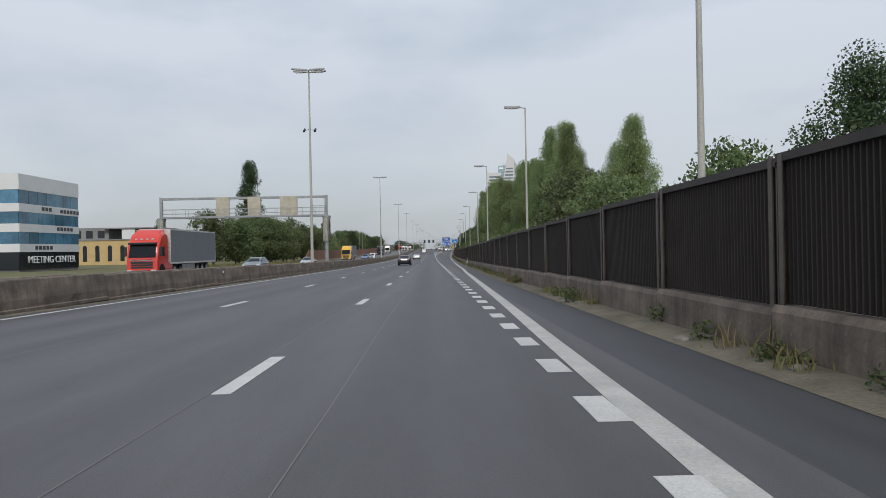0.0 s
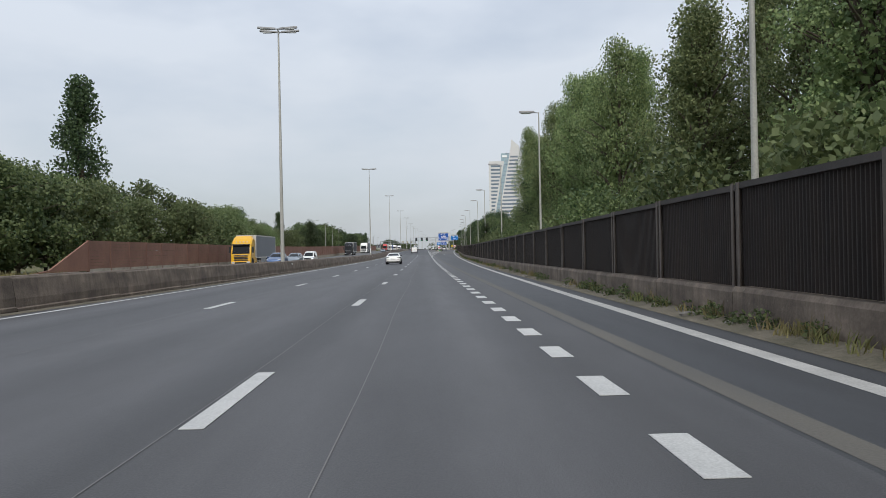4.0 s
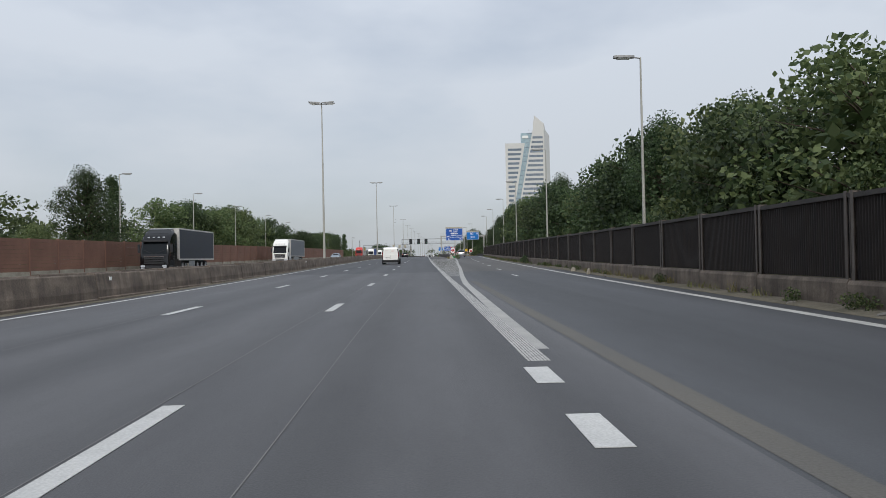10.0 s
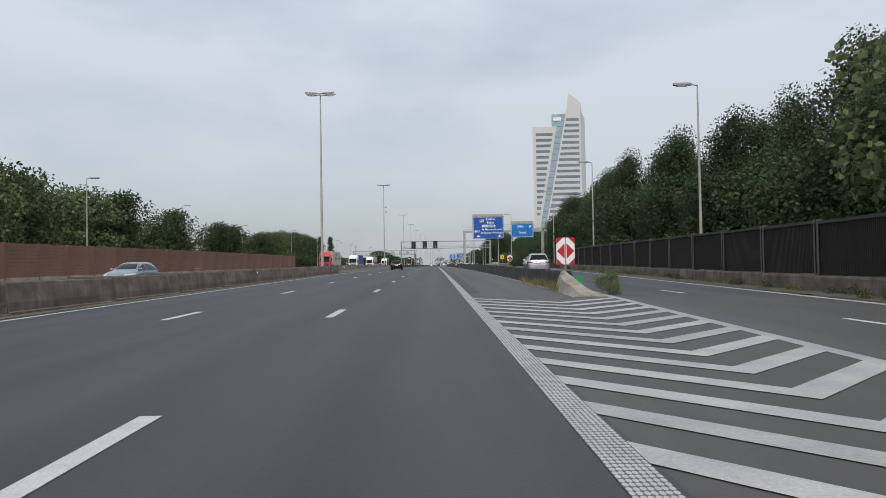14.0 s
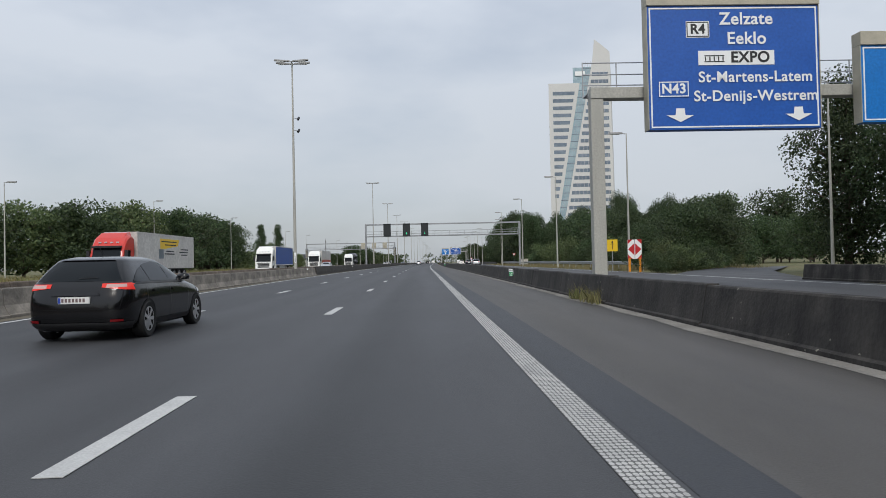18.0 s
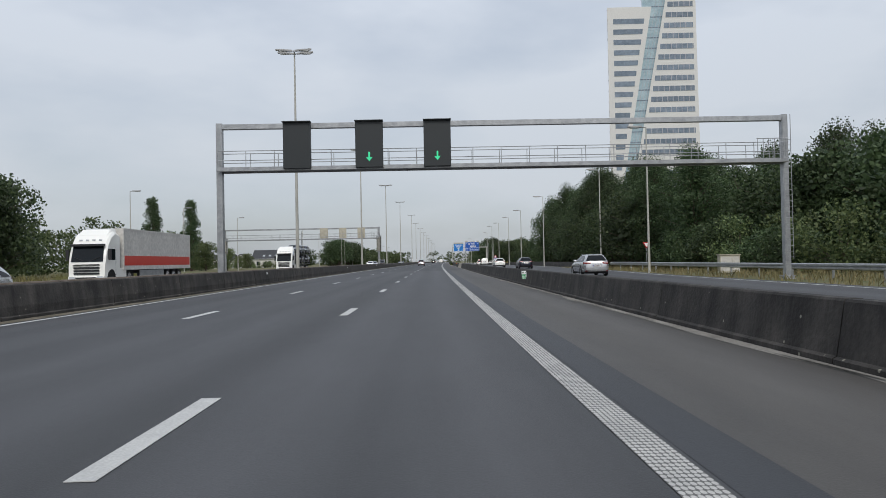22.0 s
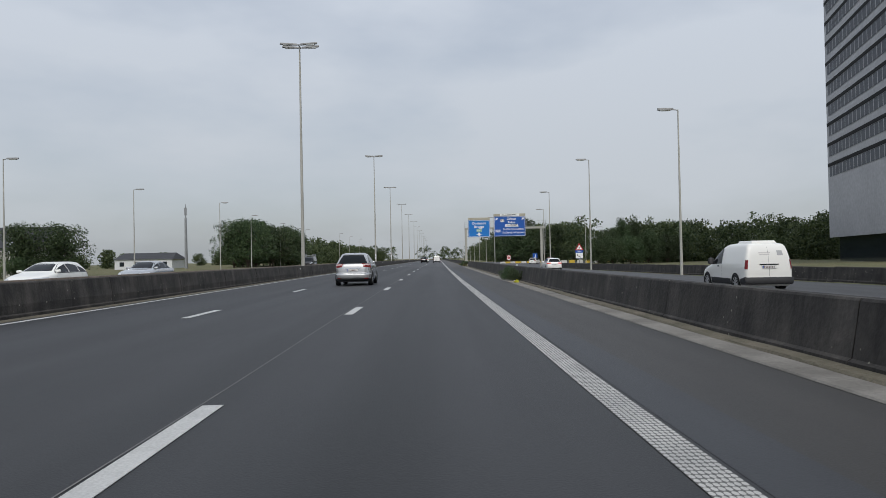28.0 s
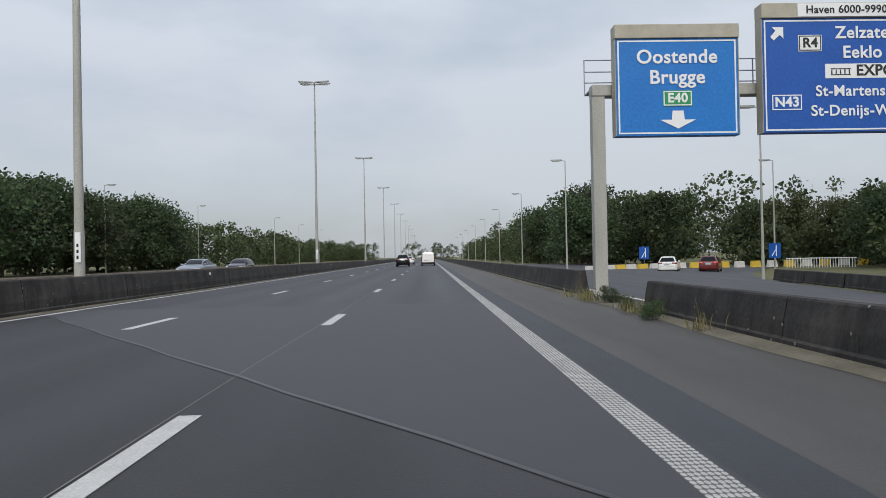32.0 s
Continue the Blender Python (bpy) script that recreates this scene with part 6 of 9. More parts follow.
    def arch(self, s, y0, r, z0, out):
        b = Build()
        n = 20
        v = []
        for k in range(4):
            for i in range(n + 1):
                a = math.pi * (i / n * 1.16 - 0.08)
                rr = r * (k / 3)
                y, z = y0 + rr * math.cos(a), max(0.19, z0 + rr * math.sin(a))
                v.append((s * self.side(y, z, out), y, z))
        return b.add(v, [(k * (n + 1) + i, k * (n + 1) + i + 1, (k + 1) * (n + 1) + i + 1, (k + 1) * (n + 1) + i) for k in range(3) for i in range(n)])


# rows of height, rear, front and half width; then belt, glass (rear, front at belt; rear, front at roof), tail lights, wheels
STYLE = {
    "coupe": dict(L=4.69, nr=8.5, nf=5.0, belt=0.93, glass=(0.84, 3.12, 1.72, 2.46), rear=(1.035, 1.30), lights=(0.74, 0.87, 0.50), axle=(0.90, 3.74), plate=0.60,
                  keys=[(0.18, 0.28, 4.4, 0.78), (0.28, 0.08, 4.62, 0.86), (0.42, 0.0, 4.69, 0.895), (0.60, 0.0, 4.68, 0.905), (0.72, 0.02, 4.6, 0.905), (0.82, 0.06, 4.3, 0.895), (0.90, 0.10, 3.85, 0.88), (0.96, 0.16, 3.42, 0.86), (1.0, 0.42, 3.18, 0.82), (1.1, 0.86, 2.98, 0.765), (1.2, 1.18, 2.78, 0.70), (1.3, 1.56, 2.54, 0.62), (1.36, 1.86, 2.32, 0.55), (1.39, 2.05, 2.1, 0.40)]),
    "hatch": dict(L=4.35, nr=7.5, nf=5.0, belt=0.95, glass=(0.42, 2.98, 0.80, 2.2), rear=(1.03, 1.36), lights=(0.86, 1.0, 0.48), axle=(0.86, 3.49), plate=0.66,
                  keys=[(0.18, 0.22, 4.1, 0.78), (0.28, 0.05, 4.3, 0.86), (0.42, 0.0, 4.35, 0.89), (0.62, 0.0, 4.33, 0.90), (0.74, 0.02, 4.22, 0.90), (0.84, 0.05, 3.95, 0.89), (0.92, 0.08, 3.55, 0.875), (0.99, 0.13, 3.2, 0.85), (1.08, 0.2, 2.98, 0.80), (1.2, 0.3, 2.72, 0.72), (1.32, 0.43, 2.42, 0.64), (1.40, 0.56, 2.15, 0.57), (1.45, 0.85, 1.85, 0.42)]),
    "sedan": dict(L=4.75, nr=8.5, nf=5.2, belt=0.94, glass=(0.95, 3.18, 1.62, 2.45), rear=(1.07, 1.36), lights=(0.78, 0.95, 0.45), axle=(0.95, 3.80), plate=0.70,
                  keys=[(0.18, 0.25, 4.5, 0.78), (0.28, 0.06, 4.7, 0.86), (0.42, 0.0, 4.75, 0.90), (0.62, 0.0, 4.74, 0.91), (0.76, 0.02, 4.62, 0.91), (0.86, 0.05, 4.3, 0.90), (0.94, 0.08, 3.8, 0.88), (0.99, 0.15, 3.4, 0.855), (1.03, 0.55, 3.2, 0.82), (1.12, 0.78, 3.02, 0.77), (1.24, 1.05, 2.75, 0.70), (1.34, 1.32, 2.5, 0.63), (1.41, 1.6, 2.25, 0.55), (1.44, 1.85, 2.0, 0.40)]),
    "estate": dict(L=4.77, nr=8.5, nf=5.2, belt=0.97, glass=(0.42, 3.2, 0.62, 2.42), rear=(1.05, 1.40), lights=(0.82, 0.98, 0.45), axle=(0.98, 3.78), plate=0.66,
                   keys=[(0.18, 0.22, 4.5, 0.78), (0.28, 0.05, 4.7, 0.87), (0.42, 0.0, 4.77, 0.905), (0.62, 0.0, 4.76, 0.915), (0.76, 0.02, 4.62, 0.915), (0.86, 0.04, 4.3, 0.905), (0.94, 0.06, 3.85, 0.89), (1.0, 0.09, 3.45, 0.865), (1.08, 0.14, 3.22, 0.82), (1.2, 0.22, 2.95, 0.745), (1.32, 0.33, 2.68, 0.67), (1.42, 0.45, 2.4, 0.60), (1.47, 0.62, 2.15, 0.54), (1.50, 1.0, 1.8, 0.40)]),
    "mpv": dict(L=4.38, nr=7.0, nf=4.8, belt=1.04, glass=(0.45, 3.25, 0.75, 2.25), rear=(1.09, 1.50), lights=(0.85, 1.10, 0.50), axle=(0.88, 3.53), plate=0.71,
                keys=[(0.19, 0.22, 4.15, 0.78), (0.30, 0.04, 4.34, 0.86), (0.44, 0.0, 4.38, 0.895), (0.56, 0.0, 4.37, 0.905), (0.62, 0.05, 4.35, 0.905), (0.80, 0.07, 4.2, 0.91), (0.92, 0.09, 3.9, 0.905), (1.02, 0.12, 3.5, 0.885), (1.1, 0.17, 3.28, 0.85), (1.22, 0.25, 3.0, 0.79), (1.36, 0.36, 2.68, 0.71), (1.48, 0.5, 2.36, 0.64), (1.57, 0.66, 2.08, 0.57), (1.62, 1.0, 1.75, 0.42)]),
    "suv": dict(L=4.50, nr=8.5, nf=5.6, belt=1.08, glass=(0.42, 3.12, 0.65, 2.3), rear=(1.16, 1.55), lights=(0.92, 1.1, 0.5), axle=(0.90, 3.55), plate=0.82,
                keys=[(0.24, 0.22, 4.3, 0.80), (0.34, 0.04, 4.46, 0.88), (0.5, 0.0, 4.5, 0.915), (0.7, 0.0, 4.5, 0.925), (0.86, 0.02, 4.4, 0.925), (0.98, 0.04, 4.1, 0.915), (1.06, 0.07, 3.6, 0.895), (1.12, 0.1, 3.3, 0.87), (1.2, 0.14, 3.12, 0.835), (1.34, 0.24, 2.85, 0.76), (1.48, 0.36, 2.55, 0.69), (1.58, 0.48, 2.28, 0.63), (1.64, 0.62, 2.05, 0.57), (1.68, 1.0, 1.75, 0.42)]),
}
ARCS = {
    "coupe": [(0, 0), (0.04, 0.2), (0.12, 0.45), (0.25, 0.74), (0.4, 0.94), (0.52, 1.0), (0.64, 0.94), (0.8, 0.66), (1, 0.06)],
    "hatch": [(0, 0.05), (0.06, 0.3), (0.16, 0.6), (0.3, 0.86), (0.48, 1.0), (0.62, 0.95), (0.8, 0.62), (1, 0.05)],
    "mpv": [(0, 0.2), (0.06, 0.5), (0.16, 0.78), (0.3, 0.95), (0.45, 1.0), (0.62, 0.92), (0.8, 0.6), (1, 0.04)],
    "sedan": [(0, 0.08), (0.06, 0.45), (0.16, 0.8), (0.3, 0.97), (0.48, 1.0), (0.62, 0.93), (0.8, 0.6), (1, 0.05)],
}
ARCS["estate"] = ARCS["suv"] = [(0, 0.3), (0.05, 0.75), (0.12, 0.92), (0.3, 1.0), (0.5, 1.0), (0.64, 0.9), (0.82, 0.55), (1, 0.05)]
SMOKED = plain("smoked_lens", (0.035, 0.028, 0.030), 0.1)
GLOSS_BLACK = plain("gloss_black", (0.008, 0.008, 0.009), 0.3)
GLOSS_BLACK.node_tree.nodes["Principled BSDF"].inputs["Specular IOR Level"].default_value = 0.25
CHROME = plain("chrome_trim", (0.65, 0.65, 0.66), 0.18, 0.95)
CLEAR_RED = plain("clear_red_lens", (0.55, 0.36, 0.34), 0.08)


def car(style, paint, label, wheel=0.33, lit=False, dark_lights=False, roof_mat=None):
    S = STYLE[style]
    L, belt = S["L"], S["belt"]
    root = thing("car", label, "car", None)
    sh = Shell(S["keys"], S["nr"], S["nf"], L)
    H = S["keys"][-1][0]
    off = pose(0, -L / 2, 0)

    def put(name, b, mat, lab="", parent=None, smooth=60.0, bevel=0.0):
        return part(name, b, mat, parent or root, lab, None if parent else off, smooth, bevel)

    put("body", sh.body(), paint)
    g0, g1, t0, t1 = S["glass"]
    ztop = H - 0.10
    zb, zt = S["rear"]
    put("rear_window", sh.end_patch((-0.84, zb), (0.84, zb), (0.80, zt), (-0.80, zt)), GLASS)
    cowl = belt + 0.10
    put("windscreen", sh.end_patch((-0.86, cowl), (0.86, cowl), (0.84, H - 0.06), (-0.84, H - 0.06), front=True), GLASS)
    gap = 0.004 if style == "coupe" else 0.012
    cuts = (0.0, 0.43, 1.0) if style == "coupe" else (0.0, 0.24, 0.60, 1.0)
    for s in (-1, 1):
        for k in range(len(cuts) - 1):
            put("side_window", sh.side_glass(s, g0, g1, belt + 0.035, ztop, ARCS.get(style, ARCS["sedan"]), u0=cuts[k] + gap * (k > 0), u1=cuts[k + 1] - gap * (k < len(cuts) - 2)), GLASS)
        put("window_trim", sh.side_patch(s, (g0 - 0.03, belt + 0.012), (g1 + 0.05, belt + 0.002), (g1 + 0.03, belt + 0.03), (g0 + 0.0, belt + 0.045), 0.009, 10, 1), GLOSS_BLACK if style != "sedan" else CHROME)
        ym = g1 - 0.12
        xm = sh.side(ym, belt + 0.08)
        mir = Build().sweep([[(s * (xm + dx), ym + dy * q, belt + 0.09 + dz * q) for dy, dz in ((-0.08, -0.06), (-0.09, 0.02), (-0.05, 0.075), (0.04, 0.06), (0.07, 0.0), (0.04, -0.06))] for dx, q in ((-0.02, 0.5), (0.05, 0.9), (0.13, 1.0), (0.20, 0.8), (0.215, 0.4))])
        put("mirror", mir, GLOSS_BLACK if style == "coupe" else paint)
        z0, z1, f0 = S["lights"]
        dz = 0.45 * (z1 - z0) if style in ("mpv", "coupe", "hatch") else 0.03
        if style == "mpv":
            tl = put("tail_light", sh.end_patch((s * 0.58, 0.925), (s * 0.97, 0.875), (s * 0.965, 1.065), (s * 0.54, 1.095), 0.010, 20, 6), TAIL, "large red tail light with a clear upper band")
            put("lens", sh.end_patch((s * 0.60, 1.015), (s * 0.955, 0.995), (s * 0.95, 1.045), (s * 0.59, 1.07), 0.015, 20, 3), CLEAR_RED, "", tl)
            put("wrap_lens", sh.side_patch(s, (0.12, 0.90), (0.44, 1.0), (0.44, 1.02), (0.15, 1.06), 0.010, 8, 3), TAIL, "", tl)
        else:
            tl = put("tail_light", sh.end_patch((s * f0, z0 + dz), (s * 0.965, z0 + 0.01), (s * 0.955, z1 - 0.01), (s * (f0 + 0.01), z1 - 0.2 * dz), 0.008), BRAKE_ON if lit else (SMOKED if dark_lights else TAIL), "smoked dark tail light" if dark_lights else "red tail light")
        if style in ("hatch", "estate", "suv"):
            put("wrap_lens", sh.side_patch(s, (0.09, z0 + dz * 0.6), (0.40, z1 - 0.6 * dz), (0.40, z1 - 0.35 * dz), (0.13, z1 - 0.01), 0.009, 6, 3), BRAKE_ON if lit else TAIL, "red lens reaching round the flank", tl)
        if not dark_lights and style != "mpv":
            put("lens", sh.end_patch((s * (f0 + 0.08), z1 - 0.085), (s * 0.90, z1 - 0.075), (s * 0.90, z1 - 0.025), (s * (f0 + 0.10), z1 - 0.025), 0.011), CLEAR_RED, "", tl)
        if style != "coupe":
            put("reflector", sh.end_patch((s * 0.66, 0.345), (s * 0.86, 0.345), (s * 0.86, 0.385), (s * 0.66, 0.385), 0.022), TAIL)
        zf = belt - 0.24
        put("headlight", sh.end_patch((s * 0.55, zf - 0.03), (s * 0.97, zf + 0.0), (s * 0.95, zf + 0.09), (s * 0.55, zf + 0.05), 0.008, front=True), HEAD)
        for ya in S["axle"]:
            put("wheel_arch", sh.arch(s, ya, wheel + 0.028, wheel, 0.004), WELL_SHADE)
            add_wheel(root, s * (min(S["keys"][3][3], sh.side(ya, 0.55)) - 0.088), ya - L / 2, wheel)
        put("sill", sh.side_patch(s, (S["axle"][0] + 0.4, 0.22), (S["axle"][1] - 0.4, 0.22), (S["axle"][1] - 0.42, 0.31), (S["axle"][0] + 0.42, 0.31), 0.008, 8, 2), DARK_PLASTIC)
        for ys, w in ((g1 - 0.02, 0.008), (g0 + (g1 - g0) * cuts[-2], 0.008)) + (() if style == "coupe" else ((g0 + (g1 - g0) * 0.16, 0.008),)):
            put("door_seam", sh.side_patch(s, (ys, 0.34), (ys + w, 0.34), (ys + w, belt), (ys, belt), 0.003, 1, 6), GLOSS_BLACK)
        for ys in (g0 + (g1 - g0) * cuts[-2] + 0.06,) + (() if style == "coupe" else (g0 + (g1 - g0) * 0.26,)):
            put("door_handle", sh.side_patch(s, (ys, belt - 0.13), (ys + 0.19, belt - 0.13), (ys + 0.19, belt - 0.10), (ys, belt - 0.10), 0.03, 3, 1), paint)
        if style in ("estate", "suv"):
            w = sh.at(H - 0.06)[2]
            put("roof_rail", Build().tube((s * w * 0.98, t0 + 0.15, H - 0.03), (s * w * 0.98, t1 - 0.1, H - 0.03), 0.02, n=6), CHROME)
    low = S["keys"][0][0]
    lip = 0.375 if style == "mpv" else 0.335
    put("bumper", sh.end_patch((-0.95, low + 0.03), (0.95, low + 0.03), (0.96, lip), (-0.96, lip), 0.014, 40), DARK_PLASTIC, "dark lower rear bumper")
    if style in ("mpv", "hatch", "estate", "suv"):
        zs = S["plate"] - 0.10
        for s in (-1, 1):
            put("tailgate_seam", sh.end_patch((s * 0.80, zs), (s * 0.812, zs), (s * 0.86, S["lights"][0]), (s * 0.848, S["lights"][0]), 0.003, 2, 5), GLOSS_BLACK)
        # The crease is only its shade, painted as a thin black strip.
        put("bumper_crease", sh.end_patch((-0.9, 0.40), (0.9, 0.40), (0.9, 0.412), (-0.9, 0.412), 0.003, 16, 1), GLOSS_BLACK)
    if style != "coupe":
        put("tailgate_seam", sh.end_patch((-0.86, S["plate"] - 0.11), (0.86, S["plate"] - 0.11), (0.86, S["plate"] - 0.1), (-0.86, S["plate"] - 0.1), 0.003, 12, 1), GLOSS_BLACK)
    put("grille", sh.end_patch((-0.55, 0.36), (0.55, 0.36), (0.5, 0.58), (-0.5, 0.58), 0.006, front=True), GLOSS_BLACK)
    put("front_badge_bar", sh.end_patch((-0.3, belt - 0.27), (0.3, belt - 0.27), (0.3, belt - 0.245), (-0.3, belt - 0.245), 0.008, front=True), CHROME)
    zp = S["plate"]
    x, y = sh.rear(0.0, zp + 0.05)
    pl = put("plate", Build().box(-0.26, 0.26, y - 0.03, y + 0.05, zp, zp + 0.11), PLATE, "white number plate", None, 0)
    for k in range(7):
        part("bar", PLATE_BAR, None, pl, m=pose(-0.2 + 0.058 * k, y - 0.034, zp + 0.025))
    put("country_strip", Build().box(-0.255, -0.215, y - 0.0335, y - 0.029, zp + 0.008, zp + 0.102), EU_BLUE, "", pl, 0)
    if style == "coupe":
        put("spoiler", sh.end_patch((-0.86, 0.965), (0.86, 0.965), (0.85, 0.98), (-0.85, 0.98), 0.02), GLOSS_BLACK, "dark boot lip spoiler")
        put("diffuser", sh.end_patch((-0.90, 0.22), (0.90, 0.22), (0.88, 0.37), (-0.88, 0.37), 0.010, 20), GLOSS_BLACK, "dark diffuser")
        put("skid_trim", sh.end_patch((-0.50, 0.25), (0.50, 0.25), (0.40, 0.33), (-0.40, 0.33), 0.018), paint, "pale trim in the diffuser")
        for s in (-1, 1):
            put("exhaust", sh.end_patch((s * 0.54, 0.25), (s * 0.74, 0.25), (s * 0.78, 0.33), (s * 0.54, 0.33), 0.022), CHROME, "chrome exhaust tip")
            put("exhaust_bore", sh.end_patch((s * 0.57, 0.27), (s * 0.72, 0.27), (s * 0.75, 0.315), (s * 0.57, 0.315), 0.026), GLOSS_BLACK)
            put("corner_vent", sh.end_patch((s * 0.935, 0.46), (s * 0.948, 0.46), (s * 0.93, 0.6), (s * 0.92, 0.6), 0.006, 2, 5), GLOSS_BLACK)
            put("reflector", sh.end_patch((s * 0.56, 0.575), (s * 0.80, 0.575), (s * 0.80, 0.60), (s * 0.56, 0.60), 0.006), TAIL)
        put("badge", Build().tube((0, sh.rear(0, 0.84)[1] + 0.02, 0.84), (0, sh.rear(0, 0.84)[1] - 0.015, 0.84), 0.036, n=16), CHROME)
        put("roof_panel", sh.end_patch((-0.75, 1.335), (0.75, 1.335), (0.7, H - 0.004), (-0.7, H - 0.004), 0.006, front=True), GLOSS_BLACK, "black glass roof panel")
    else:
        put("trim_strip", sh.end_patch((-0.46, zp + 0.13), (0.46, zp + 0.13), (0.42, zp + 0.185), (-0.42, zp + 0.185), 0.024), paint if style == "hatch" else CHROME, "" if style == "hatch" else "bright trim strip above the plate")
        if style != "sedan":
            put("spoiler", sh.end_patch((-0.80, zt + 0.03), (0.80, zt + 0.03), (0.76, zt + 0.06), (-0.76, zt + 0.06), 0.05, nv=2), paint)
            put("wiper", sh.end_patch((0.0, zb + 0.04), (0.4, zb + 0.05), (0.4, zb + 0.065), (0.0, zb + 0.06), 0.02, nv=1), GLOSS_BLACK)
        put("antenna", Build().tube((0, t0 + 0.35, H - 0.02), (0, t0 + 0.1, H + 0.22), 0.006, 0.003, 5), GLOSS_BLACK)
    return root


VAN_KEYS = [(0.20, 0.10, 5.2, 0.86), (0.30, -0.02, 5.35, 0.94), (0.5, -0.03, 5.4, 0.968), (0.58, 0.0, 5.4, 0.97), (0.8, 0.0, 5.33, 0.972), (0.95, 0.0, 5.12, 0.972), (1.05, 0.0, 4.85, 0.968), (1.14, 0.01, 4.66, 0.962), (1.3, 0.02, 4.46, 0.945), (1.5, 0.03, 4.22, 0.915), (1.7, 0.05, 3.95, 0.875), (1.85, 0.09, 3.66, 0.83), (1.93, 0.18, 3.35, 0.76), (1.97, 0.6, 2.8, 0.55)]
SMALL_VAN_KEYS = [(0.20, 0.10, 4.2, 0.80), (0.30, -0.02, 4.36, 0.87), (0.45, -0.03, 4.4, 0.89), (0.55, 0.0, 4.4, 0.893), (0.75, 0.0, 4.28, 0.893), (0.88, 0.01, 4.0, 0.89), (0.98, 0.02, 3.62, 0.882), (1.06, 0.03, 3.42, 0.872), (1.2, 0.05, 3.2, 0.845), (1.4, 0.09, 2.9, 0.80), (1.58, 0.14, 2.6, 0.75), (1.70, 0.2, 2.35, 0.70), (1.78, 0.32, 2.1, 0.62), (1.82, 0.7, 1.7, 0.45)]


